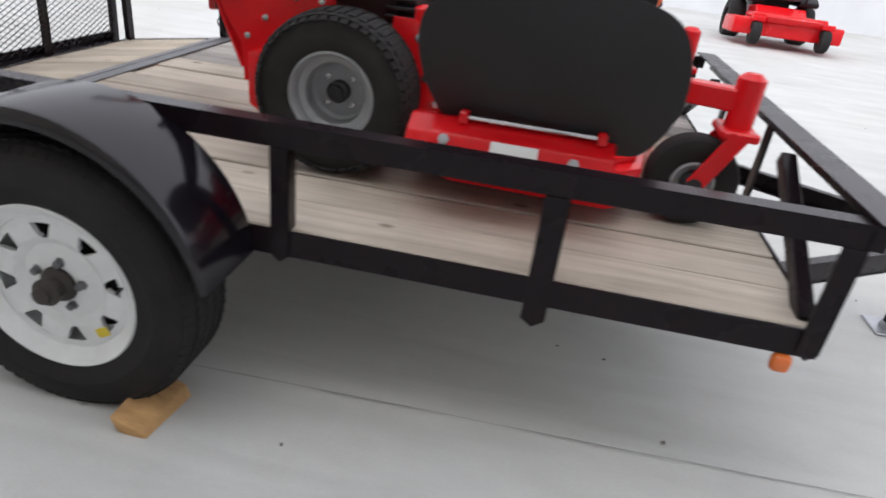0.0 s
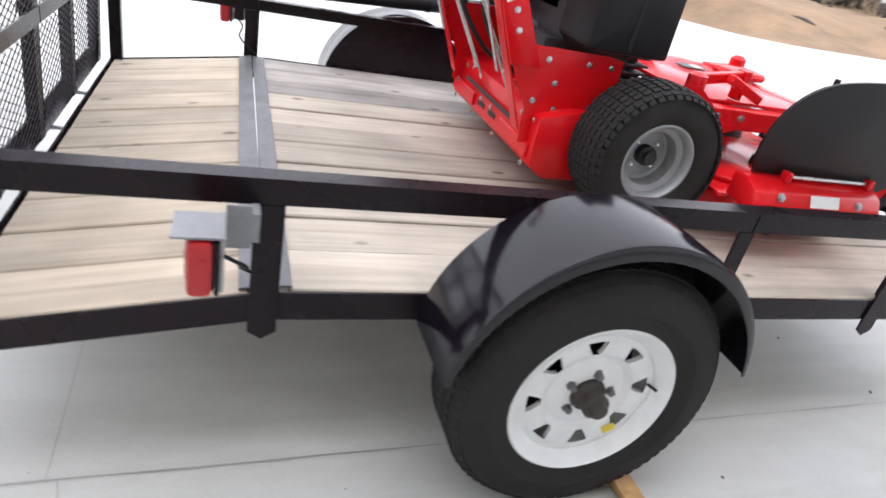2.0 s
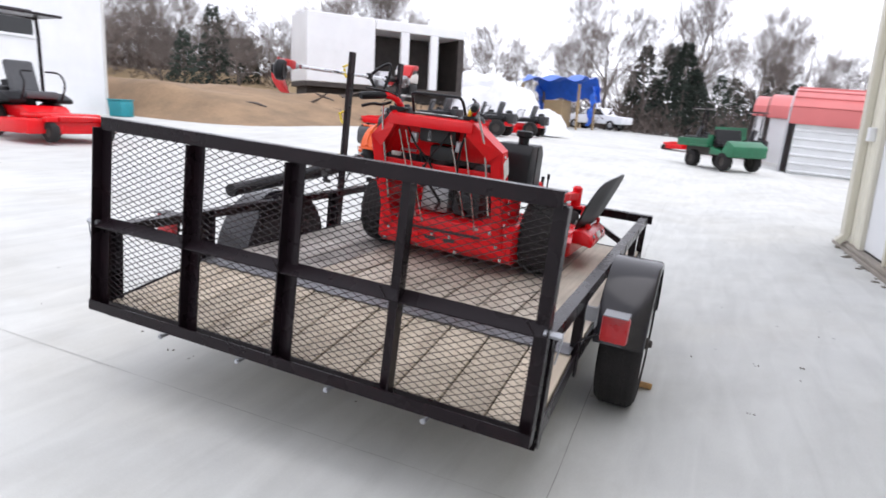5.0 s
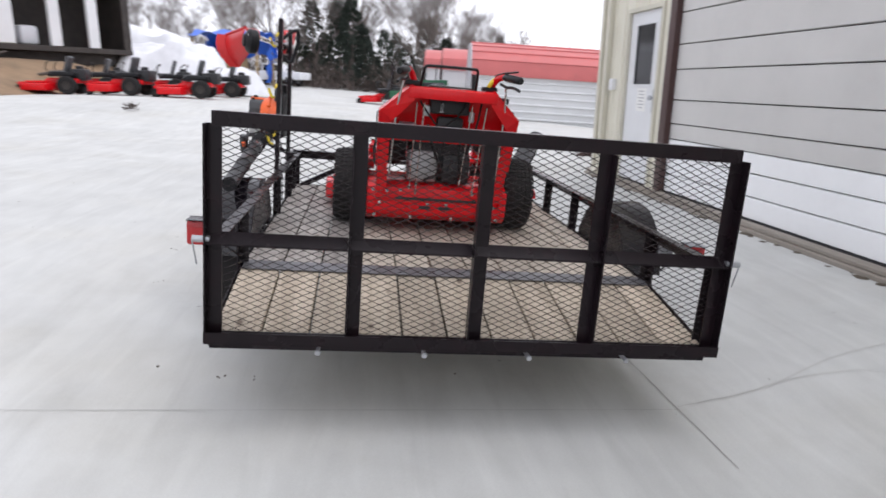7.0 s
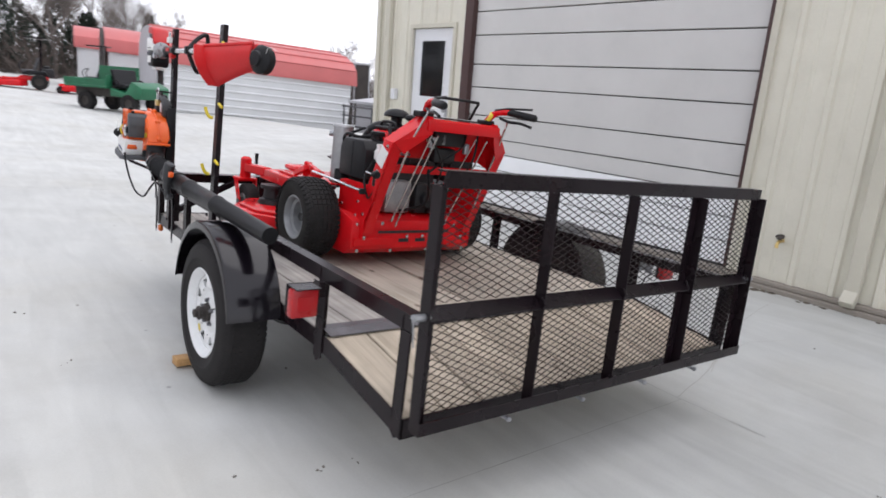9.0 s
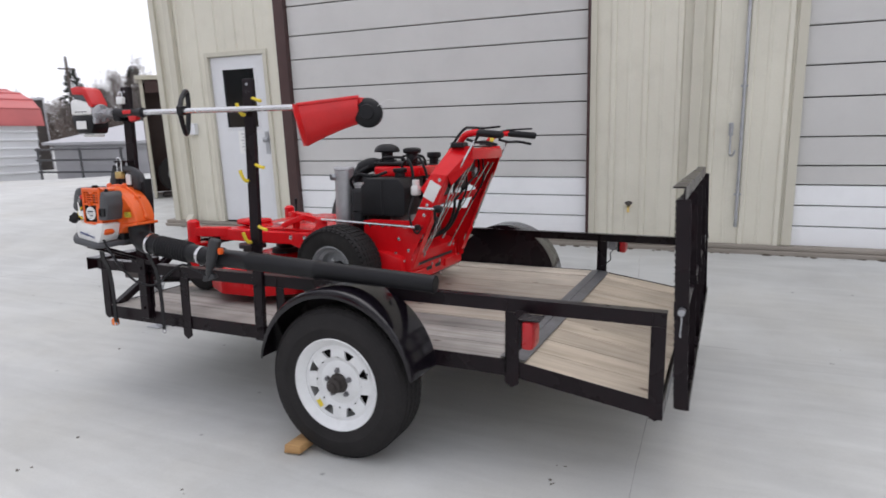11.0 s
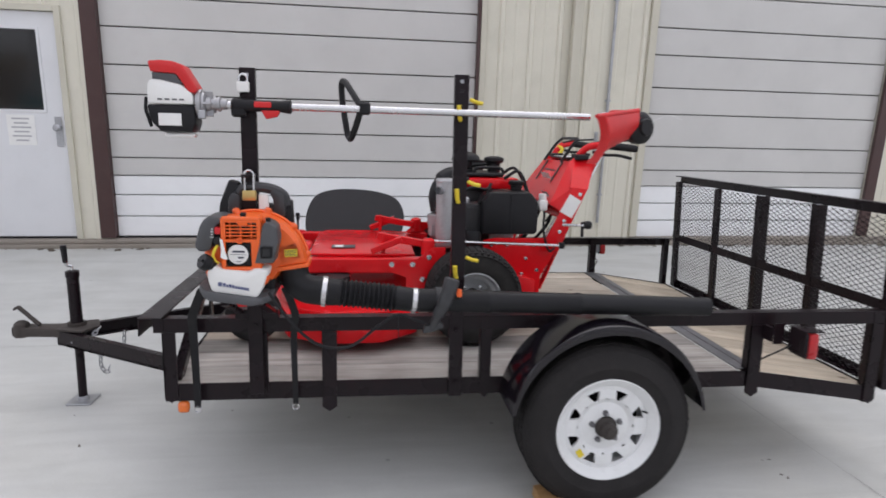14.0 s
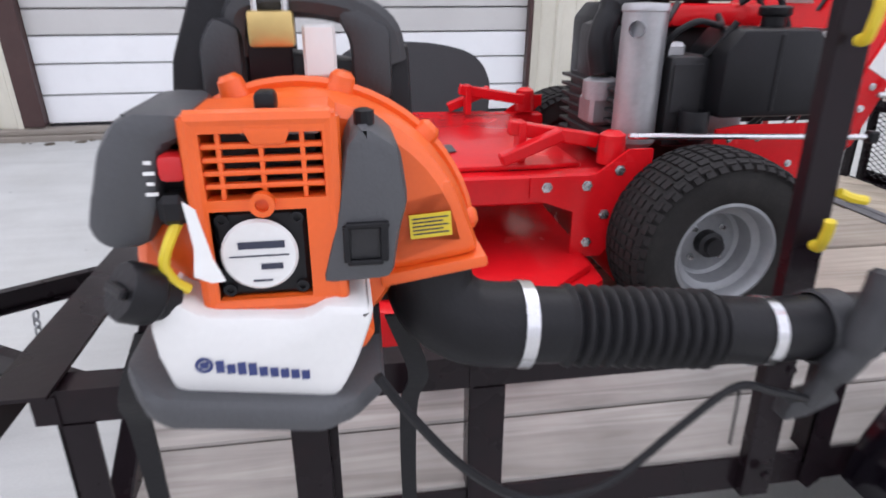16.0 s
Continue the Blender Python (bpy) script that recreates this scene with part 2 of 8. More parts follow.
CONCRETE = concrete_material("lot_concrete", (0.515, 0.522, 0.504), (0.33, 0.322, 0.292))
APRON = concrete_material("dirty_concrete", (0.28, 0.25, 0.215), (0.13, 0.098, 0.072))
JOINTPALE = material("pale_slab_crack", (0.40, 0.385, 0.36), 0.9, 0, 0.3, 4, 0.2, 60)
JOINT = material("slab_joint", (0.3, 0.294, 0.282), 0.9, 0, 0.3, 4, 0.2, 60)
SIDING = material("cream_steel_siding", (0.67, 0.645, 0.545), 0.45, 0, 0.06, 1.3, 0.05, 60, (0.38, 0.36, 0.29), 0.18)
TRIMCREAM = material("cream_trim", (0.55, 0.525, 0.435), 0.45, 0, 0.06, 2, 0.05, 60, (0.35, 0.33, 0.26), 0.15)
DOORGREY = material("grey_door_panel", (0.57, 0.562, 0.543), 0.5, 0, 0.07, 1.5, 0.08, 120, (0.36, 0.36, 0.36), 0.14)
DOORWHITE = material("white_door_panel", (0.85, 0.86, 0.865), 0.45, 0, 0.04, 1.5, 0.06, 120, (0.5, 0.5, 0.5), 0.12)
DOORPAINT = material("white_steel_door", (0.69, 0.70, 0.715), 0.4, 0, 0.04, 2, 0.05, 120, (0.5, 0.5, 0.5), 0.12)
BROWN = material("brown_trim", (0.055, 0.024, 0.022), 0.42, 0, 0.15, 3, 0.08, 80, (0.12, 0.08, 0.07), 0.15)
DARKGLASS = material("dark_window_glass", (0.012, 0.013, 0.014), 0.06, 0, 0.1, 3, 0, 60)
GREEN = material("green_paint", (0.012, 0.13, 0.06), 0.45, 0, 0.2, 4, 0.08, 80, (0.1, 0.1, 0.07), 0.2)
ROOFRED = material("faded_red_roofing", (0.52, 0.13, 0.125), 0.5, 0, 0.12, 1.0, 0.08, 40, (0.32, 0.12, 0.11), 0.3)
SHEDGREY = material("grey_shed_siding", (0.42, 0.42, 0.44), 0.55, 0, 0.08, 1.2, 0.05, 60, (0.3, 0.3, 0.3), 0.2)
SHEDWHITE = material("white_shed_siding", (0.70, 0.71, 0.72), 0.5, 0, 0.06, 1.2, 0.05, 60, (0.5, 0.5, 0.5), 0.15)
TARPBLUE = material("blue_tarpaulin", (0.02, 0.13, 0.62), 0.4, 0, 0.2, 3, 0.3, 20)
TARPWHITE = material("white_plastic_sheet", (0.72, 0.73, 0.76), 0.45, 0, 0.12, 2, 0.3, 14)
DRYGRASS = material("dry_grass", (0.30, 0.215, 0.12), 0.95, 0, 0.3, 0.6, 0.5, 30, (0.19, 0.15, 0.08), 0.6)
BARK = material("bare_bark", (0.1, 0.084, 0.075), 0.9, 0, 0.3, 2, 0.3, 30)
TWIGS = material("bare_twigs", (0.165, 0.14, 0.128), 0.95, 0, 0.3, 1.0, 0, 30, random=0.2)
BRUSH = material("brown_brush", (0.075, 0.058, 0.05), 0.95, 0, 0.35, 0.5, 0, 30, random=0.35)
PINE = material("pine_needles", (0.03, 0.042, 0.032), 0.85, 0, 0.4, 1.5, 0, 30, random=0.25)
TEAL = material("teal_plastic", (0.01, 0.22, 0.26), 0.5, 0, 0.15, 4, 0.1, 80)
DARKWOOD = material("dark_weathered_steel", (0.05, 0.042, 0.038), 0.7, 0.2, 0.4, 3, 0.3, 50)
GRIME = material("dirt_in_joint", (0.09, 0.075, 0.055), 0.95, 0, 0.5, 5, 0.6, 60, (0.2, 0.17, 0.12), 0.5)
GRIT = material("grit_stone", (0.17, 0.155, 0.135), 0.95, 0, 0.4, 5, 0.4, 60)
DUSTRUBBER = material("dusty_tyre_rubber", (0.026, 0.025, 0.024), 0.85, 0, 0.3, 9, 0.3, 120, (0.06, 0.056, 0.05), 0.3, spec=0.2)
DIRTBANK = material("brown_dirt", (0.24, 0.16, 0.095), 0.95, 0, 0.35, 0.9, 0.6, 14, (0.13, 0.095, 0.06), 0.5)

# ---- mesh helpers
def V(*a):
    return Vector(a)


def box(bm, lo, hi, bevel=0.0, m=None, seg=1):
    """An upright box from corner to corner, with rounded edges."""
    lo, hi = Vector(lo), Vector(hi)
    r = bmesh.ops.create_cube(bm, size=1, matrix=Matrix.Translation((lo + hi) / 2) @ Matrix.Diagonal((*(hi - lo), 1)))
    vs = r["verts"]
    if bevel:
        es = list({e for v in vs for e in v.link_edges})
        out = bmesh.ops.bevel(bm, geom=es, offset=bevel, segments=seg, affect="EDGES", profile=0.5)
        vs = list({v for f in out["faces"] for v in f.verts} | {v for v in vs if v.is_valid})
    if m is not None:
        bmesh.ops.transform(bm, matrix=m, verts=[v for v in vs if v.is_valid])
    return vs


def beam(bm, a, b, w, h, up=(0, 0, 1), bevel=0.0):
    """A bar of rectangular section from a to b; h is along up."""
    a, b, up = Vector(a), Vector(b), Vector(up)
    z = (b - a).normalized()
    x = up.cross(z)
    if x.length < 1e-4:
        x = V(1, 0, 0).cross(z)
    x.normalize()
    y = z.cross(x)
    rot = Matrix((x, y, z)).transposed().to_4x4()
    return box(bm, (-w / 2, -h / 2, 0), (w / 2, h / 2, (b - a).length), bevel, Matrix.Translation(a) @ rot)


def angle_iron(bm, a, b, leg, thick, d1, d2, leg2=None):
    """An L-section from a to b, whose legs leave the corner line along d1 and d2."""
    a, b, d1, d2 = Vector(a), Vector(b), Vector(d1), Vector(d2)
    leg2 = leg2 or leg
    prof = [V(0, 0), V(leg, 0), V(leg, thick), V(thick, thick), V(thick, leg2), V(0, leg2)]
    ends = []
    for p in (a, b):
        ends.append([bm.verts.new(p + d1 * q.x + d2 * q.y) for q in prof])
    for i in range(6):
        j = (i + 1) % 6
        bm.faces.new((ends[0][i], ends[0][j], ends[1][j], ends[1][i]))
    bm.faces.new(ends[0][::-1])
    bm.faces.new(ends[1])


def tube(bm, pts, r, n=10, cap=True):
    """A round tube along a line of points; r is one radius or one for each point."""
    pts = [Vector(p) for p in pts]
    rs = r if isinstance(r, (list, tuple)) else [r] * len(pts)
    rings, side = [], None
    for i, p in enumerate(pts):
        d = (pts[min(i + 1, len(pts) - 1)] - pts[max(i - 1, 0)]).normalized()
        if side is None:
            side = d.orthogonal().normalized()
        side = (side - d * side.dot(d)).normalized()
        up = d.cross(side)
        rings.append([bm.verts.new(p + (side * math.cos(2 * math.pi * k / n) + up * math.sin(2 * math.pi * k / n)) * rs[i]) for k in range(n)])
    for a, b in zip(rings, rings[1:]):
        for k in range(n):
            bm.faces.new((a[k], a[(k + 1) % n], b[(k + 1) % n], b[k]))
    if cap:
        bm.faces.new(rings[0][::-1])
        bm.faces.new(rings[-1])


def smooth_line(pts, n=6):
    """A Catmull-Rom line through the points."""
    pts = [Vector(p) for p in pts]
    q = [2 * pts[0] - pts[1], *pts, 2 * pts[-1] - pts[-2]]
    out = []
    for i in range(1, len(q) - 2):
        for k in range(n):
            t = k / n
            out.append(0.5 * (2 * q[i] + (q[i + 1] - q[i - 1]) * t + (2 * q[i - 1] - 5 * q[i] + 4 * q[i + 1] - q[i + 2]) * t * t
                              + (3 * q[i] - 3 * q[i + 1] + q[i + 2] - q[i - 1]) * t ** 3))
    return out + [pts[-1]]


def lathe(bm, prof, m, n=32, close=False):
    """Turns (radius, height) pairs round the local z axis of m."""
    rings = []
    for r, z in prof:
        if r < 1e-5:
            rings.append([bm.verts.new(m @ V(0, 0, z))])
        else:
            rings.append([bm.verts.new(m @ V(r * math.cos(2 * math.pi * k / n), r * math.sin(2 * math.pi * k / n), z)) for k in range(n)])
    pairs = list(zip(rings, rings[1:])) + ([(rings[-1], rings[0])] if close else [])
    for a, b in pairs:
        for k in range(n):
            j = (k + 1) % n
            if len(a) == 1 and len(b) == 1:
                continue
            if len(a) == 1:
                bm.faces.new((a[0], b[j], b[k]))
            elif len(b) == 1:
                bm.faces.new((a[k], a[j], b[0]))
            else:
                bm.faces.new((a[k], a[j], b[j], b[k]))


def prism(bm, poly, d, bevel=0.0):
    """A flat polygon of 3D points pushed out by the vector d."""
    d = Vector(d)
    a = [bm.verts.new(Vector(p)) for p in poly]
    b = [bm.verts.new(Vector(p) + d) for p in poly]
    fs = [bm.faces.new(a[::-1]), bm.faces.new(b)]
    for i in range(len(a)):
        j = (i + 1) % len(a)
        fs.append(bm.faces.new((a[i], a[j], b[j], b[i])))
    bmesh.ops.recalc_face_normals(bm, faces=fs)
    if bevel:
        es = list({e for f in fs for e in f.edges})
        bmesh.ops.bevel(bm, geom=es, offset=bevel, segments=2, affect="EDGES", profile=0.5)


def axis(p, d):
    """A matrix at p whose z axis points along d."""
    return Matrix.Translation(Vector(p)) @ Vector(d).to_track_quat("Z", "Y").to_matrix().to_4x4()


def bolt(bm, p, d, r=0.009, h=0.007):
    lathe(bm, [(r * 1.4, 0), (r * 1.4, h * 0.3), (r, h * 0.35), (r, h), (0, h * 1.1)], axis(p, d), 6)


def finish(bm, name, mat, sharp=35):
    me = bpy.data.meshes.new(name)
    bmesh.ops.recalc_face_normals(bm, faces=bm.faces[:])
    bm.to_mesh(me)
    bm.free()
    me.polygons.foreach_set("use_smooth", [True] * len(me.polygons))
    me.set_sharp_from_angle(angle=radians(sharp))
    me.materials.append(mat)
    return me


def thing(name, label, category, base=(0, 0, 0), m=None, group="", kind=""):
    """An Empty at a thing's base. base is in the trailer's axes unless m says otherwise."""
    root = new(name)
    root.empty_display_size = 0.1
    root.matrix_basis = (TILT if m is None else m) @ Matrix.Translation(base)
    root["base"] = base
    return tagged(root, label, category, group, kind)


def part(name, bm, mat, parent, label="", sharp=35):
    """One mesh under a thing or part; its coordinates are those of the thing's axes, not of its base."""
    ob = new(name, finish(bm, name, mat, sharp))
    ob.parent = parent
    if "base" in parent.keys():
        ob.matrix_basis = Matrix.Translation(-Vector(parent["base"]))
    return tagged(ob, label)


def single(name, bm, mat, label, category, group="", kind="", m=None, sharp=35):
    """A thing that is one mesh."""
    ob = new(name, finish(bm, name, mat, sharp))
    ob.matrix_basis = Matrix.Identity(4) if m is None else m
    return tagged(ob, label, category, group, kind)


def B():
    return bmesh.new()

# ---- ground
def step(a, b, v):
    t = min(1, max(0, (v - a) / (b - a)))
    return t * t * (3 - 2 * t)


SLOPE = math.tan(radians(3.6))


def ground_z(x, y):
    """The lot falls towards a joint in front of the building, and rises again to its apron."""
    if y > 2.03:
        near = -SLOPE * 2.03 + (0.045 + SLOPE * 2.03) * step(2.03, 3.95, y)
    elif y > -4:
        near = -SLOPE * y
    else:
        near = 4 * SLOPE + 0.045 * min(6.0, -4 - y) + 0.036 * max(0.0, min(7.0, -10 - y))
    return near + 0.42 * step(-8, -15, x) * step(5.5, 1.5, y) * step(-16, -5, y) - 0.55 * step(-9, -19, x) * step(6, 13, y) + 0.22 * step(-24, -45, x) * step(12, 4, y) + 0.4 * step(-20, -60, y)


def spread(edges):
    out = []
    for a, b, s in edges:
        k = a
        while k < b - 1e-6:
            out.append(round(k, 4))
            k += s
    return out + [edges[-1][1]]


def grid_ground(name, mat, xs, ys, lift=0.0):
    bm = B()
    vs = [[bm.verts.new((x, y, ground_z(x, y) + lift)) for y in ys] for x in xs]
    for i in range(len(xs) - 1):
        for j in range(len(ys) - 1):
            bm.faces.new((vs[i][j], vs[i + 1][j], vs[i + 1][j + 1], vs[i][j + 1]))
    return new(name, finish(bm, name, mat))


gx = spread([(-900, -60, 120), (-60, -26, 3.4), (-26, -6, 1.0), (-6, 8, 0.5), (8, 60, 6.5), (60, 900, 120)])
gy = spread([(-900, -60, 120), (-60, -20, 4), (-20, -4, 0.8), (-4, 2.03, 0.3015), (2.03, 4.0, 0.1515), (4.0, 16, 1.0), (16, 60, 11), (60, 900, 120)])
tagged(grid_ground("ground", CONCRETE, gx, gy), "pale grey concrete lot, stained and lightly cracked", "ground", kind="structure")


def ribbon(name, pts, w, mat, wobble=0.0, lift=0.004):
    """A narrow line that lies on the ground."""
    bm, rnd = B(), random.Random(len(pts) * 7 + int(w * 1e4))
    line = []
    for (x0, y0), (x1, y1) in zip(pts, pts[1:]):
        n = max(2, int(math.hypot(x1 - x0, y1 - y0) / 0.14))
        line += [(x0 + (x1 - x0) * k / n, y0 + (y1 - y0) * k / n) for k in range(n)]
    line.append(pts[-1])
    prev = None
    for i, (x, y) in enumerate(line):
        dx, dy = Vector(line[min(i + 1, len(line) - 1)]) - Vector(line[max(i - 1, 0)])
        d = math.hypot(dx, dy)
        nx, ny = -dy / d, dx / d
        x, y = x + nx * rnd.uniform(-wobble, wobble), y + ny * rnd.uniform(-wobble, wobble)
        ww = w * (rnd.uniform(0.5, 1.2) if wobble else 1)
        cur = [bm.verts.new((x + nx * s * ww / 2, y + ny * s * ww / 2, ground_z(x, y) + lift)) for s in (-1, 1)]
        if prev:
            bm.faces.new((prev[0], prev[1], cur[1], cur[0]))
        prev = cur
    return tagged(new(name, finish(bm, name, mat)), "dark narrow line in the concrete slab", "slab joint", kind="structure")


ribbon("slab_joint_1", [(2.968, -0.9), (2.885, 2.05)], 0.0032, JOINT, 0.0015)
ribbon("slab_joint_2", [(-9, 1.69), (3.35, 2.06)], 0.004, JOINT, 0.0015)
ribbon("slab_crack_1", [(2.86, 2.05), (2.78, 2.5), (2.6, 3.0), (2.52, 3.5), (2.47, 3.93)], 0.004, JOINTPALE, 0.012)
ribbon("slab_crack_2", [(2.8, 2.5), (2.72, 2.72), (2.75, 3.05), (2.9, 3.3)], 0.003, JOINTPALE, 0.012)
ribbon("slab_joint_3", [(-3.9, -9), (-3.9, 3.9)], 0.005, JOINT, 0.0015)

# ---- building: cream steel siding, two sectional doors and a walk door
WY, WTOP, WBASE = 4.07, 5.4, 0.06
WD0, WD1 = -2.935, -1.975      # edges of the walk door's frame
D10, D11, D20, D21 = -1.665, 1.885, 3.79, 6.6      # the two overhead doors
# the front stands two degrees askew of the trailer
SKEW = Matrix.Translation((-2.4, WY, 0)) @ Matrix.Rotation(radians(2.0), 4, "Z") @ Matrix.Translation((2.4, -WY, 0))
earlier = set(bpy.data.objects)


def siding(name, x0, x1, z0, z1):
    """Ribbed steel sheet between two edges: one folded sheet with ribs, 0.12 m of wall behind it."""
    bm = B()
    xs, x = [x0], math.ceil((x0 + 0.02) / 0.305) * 0.305
    prof = []
    while x < x1 - 0.06:
        prof += [(x - 0.032, 0.0), (x - 0.018, -0.022), (x + 0.018, -0.022), (x + 0.032, 0.0), (x + 0.13, 0.0), (x + 0.135, -0.005), (x + 0.155, -0.005), (x + 0.16, 0.0)]
        x += 0.305
    prof = [(x0, 0.0)] + [p for p in prof if x0 + 0.005 < p[0] < x1 - 0.005] + [(x1, 0.0)]
    lo = [bm.verts.new((px, WY + py, z0)) for px, py in prof]
    hi = [bm.verts.new((px, WY + py, z1)) for px, py in prof]
    for i in range(len(prof) - 1):
        bm.faces.new((lo[i], lo[i + 1], hi[i + 1], hi[i]))
    box(bm, (x0, WY + 0.004, z0), (x1, WY + 0.13, z1))
    return tagged(new(name, finish(bm, name, SIDING, 20)), "cream ribbed steel siding with faint streaks", "wall", kind="structure")


siding("wall_south_1", -3.7, WD0, WBASE, WTOP)
siding("wall_south_2", WD0, WD1, 2.29, WTOP)
siding("wall_south_3", WD1, D10 - 0.015, WBASE, WTOP)
siding("wall_south_4", D10 - 0.015, D11, 3.2, WTOP)
siding("wall_south_5", D11, D20, WBASE, WTOP)
siding("wall_south_6", D20, D21, 3.2, WTOP)
siding("wall_south_7", D21, 16.0, WBASE, WTOP)
bm = B()
box(bm, (-3.7, WY + 0.135, -0.2), (-3.58, 18, WTOP))
tagged(new("wall_west", finish(bm, "wall_west", SIDING)), "cream steel end wall", "wall", kind="structure")
bm = B()
box(bm, (15.9, WY + 0.135, -0.2), (16.0, 18, WTOP))
box(bm, (-3.57, 17.9, -0.2), (15.89, 18, WTOP))
tagged(new("wall_back", finish(bm, "wall_back", SIDING)), "cream steel back walls", "wall", kind="structure")
bm = B()
box(bm, (-3.95, WY - 0.25, WTOP + 0.003), (16.1, 18.2, WTOP + 0.12))
tagged(new("roof", finish(bm, "roof", SHEDWHITE)), "low metal roof with a short overhang", "roof", kind="structure")
bm = B()
for z0, z1, y0 in ((-0.25, 0.085, 3.985), (0.085, 0.127, 4.01)):
    box(bm, (-3.9, y0, z0), (16.0, WY + 0.3, z1), 0.008)
tagged(new("foundation_ledge", finish(bm, "foundation_ledge", APRON)), "dirty stained concrete ledge along the wall", "ledge", kind="structure")
bm, rnd = B(), random.Random(4)
for i in range(150):
    x = rnd.uniform(-3.7, 9)
    r = rnd.uniform(0.012, 0.05)
    lathe(bm, [(r, 0), (r * 0.7, r * 0.22), (0, r * 0.3)], Matrix.Translation((x, 3.99 - abs(rnd.gauss(0, 0.03)), ground_z(x, 3.95) - 0.003)), 7)
tagged(new("gutter_dirt", finish(bm, "gutter_dirt", GRIME)), "brown dirt and leaf litter along the wall", "dirt", kind="stuff")
bm = B()
box(bm, (-3.73, WY - 0.055, WBASE), (-3.64, WY + 0.14, WTOP), 0.004)
tagged(new("corner_trim", finish(bm, "corner_trim", TRIMCREAM)), "cream folded corner trim", "trim", kind="structure")


def jamb(name, x0, x1, z1, mat, label, depth=0.035):
    bm = B()
    box(bm, (x0, WY - depth, WBASE + 0.078), (x1, WY + 0.14, z1), 0.003)
    tagged(new(name, finish(bm, name, mat)), label, "trim", kind="structure")


jamb("door_jamb_1", -1.81, D10 - 0.005, 3.3, BROWN, "dark brown steel door jamb")
jamb("door_jamb_2", D11, D11 + 0.028, 3.3, BROWN, "dark brown steel door jamb")
jamb("door_jamb_3", D11 + 0.031, D11 + 0.09, 3.3, TRIMCREAM, "cream folded door trim")
jamb("door_jamb_4", D20 - 0.08, D20, 3.3, TRIMCREAM, "cream folded door trim")
jamb("door_jamb_5", D21, D21 + 0.13, 3.3, BROWN, "dark brown steel door jamb")


def sectional_door(name, x0, x1, splits, white_below, z_bottom):
    root = thing(name, "closed sectional overhead door, grey panels over newer white ones", "garage door", (x0, WY, z_bottom), Matrix.Identity(4), kind="structure")
    for a, b in zip(splits, splits[1:]):
        bm = B()
        ribs = 2 * max(1, round((b - a) / 0.075)) - 1
        face = [(-0.012 - 0.0018 * (k % 2), a + 0.009 + (b - a - 0.018) * k / (ribs + 1)) for k in range(ribs + 2)]
        prof = [(0.0, a + 0.005)] + face + [(0.0, b - 0.005), (0.03, b - 0.005), (0.03, a + 0.005)]
        l = [bm.verts.new((x0, WY + 0.05 + p, z)) for p, z in prof]
        r = [bm.verts.new((x1, WY + 0.05 + p, z)) for p, z in prof]
        for i in range(len(prof)):
            j = (i + 1) % len(prof)
            bm.faces.new((l[i], l[j], r[j], r[i]))
        bm.faces.new(l)
        bm.faces.new(r[::-1])
        part("panel", bm, DOORWHITE if b <= white_below + 0.01 else DOORGREY, root, "", 12)
    bm = B()
    box(bm, (x0, WY + 0.03, z_bottom - 0.04), (x1, WY + 0.09, z_bottom - 0.002), 0.006)
    part("bottom_seal", bm, BLACKPL, root, "black rubber bottom seal")
    bm = B()
    box(bm, (x0, WY + 0.09, z_bottom), (x1, WY + 0.1, 3.2))
    part("backing", bm, DARKWOOD, root)
    return root


sectional_door("overhead_door_1", D10, D11, [0.14, 0.345, 0.56, 0.75, 0.925, 1.19, 1.525, 1.795, 2.135, 2.405, 2.74, 3.01, 3.2], 0.75, 0.14)
sectional_door("overhead_door_2", D20, D21, [0.1, 0.31, 0.505, 0.697, 0.875, 1.135, 1.485, 1.762, 2.1, 2.375, 2.71, 2.98, 3.2], 0.697, 0.1)

# walk door
WX0, WX1, WZ0, WZ1 = -2.71, -2.195, 1.345, 2.088      # its window
d = thing("door_1", "closed white steel walk door with a dark window", "door", ((WD0 + WD1) / 2, WY, 0.13), Matrix.Identity(4), kind="structure")
bm = B()
for x0, x1, z0, z1 in ((WD0, WD0 + 0.055, 0.13, 2.29), (WD1 - 0.055, WD1, 0.13, 2.29), (WD0 + 0.055, WD1 - 0.055, 2.235, 2.29)):
    box(bm, (x0, WY - 0.03, z0), (x1, WY + 0.1, z1), 0.004)
part("frame", bm, TRIMCREAM, d, "cream steel door frame")
bm = B()
L0, L1 = WD0 + 0.06, WD1 - 0.06
for x0, x1, z0, z1 in ((L0, WX0, 0.15, 2.23), (WX1, L1, 0.15, 2.23), (WX0, WX1, 0.15, WZ0), (WX0, WX1, WZ1, 2.23)):
    box(bm, (x0, WY + 0.015, z0), (x1, WY + 0.06, z1))
bmesh.ops.remove_doubles(bm, verts=bm.verts[:], dist=0.0005)
part("leaf", bm, DOORPAINT, d)
bm = B()
box(bm, (WX0, WY + 0.03, WZ0), (WX1, WY + 0.04, WZ1))
part("window_pane", bm, DARKGLASS, d, "dark window glass")
bm = B()
for x0, z0, x1, z1 in ((WX0 - 0.01, WZ0 - 0.01, WX1 + 0.01, WZ0 + 0.015), (WX0 - 0.01, WZ1 - 0.015, WX1 + 0.01, WZ1 + 0.01), (WX0 - 0.01, WZ0 + 0.015, WX0 + 0.015, WZ1 - 0.015), (WX1 - 0.015, WZ0 + 0.015, WX1 + 0.01, WZ1 - 0.015)):
    box(bm, (x0, WY + 0.006, z0), (x1, WY + 0.02, z1), 0.003)
part("window_bead", bm, DOORPAINT, d)
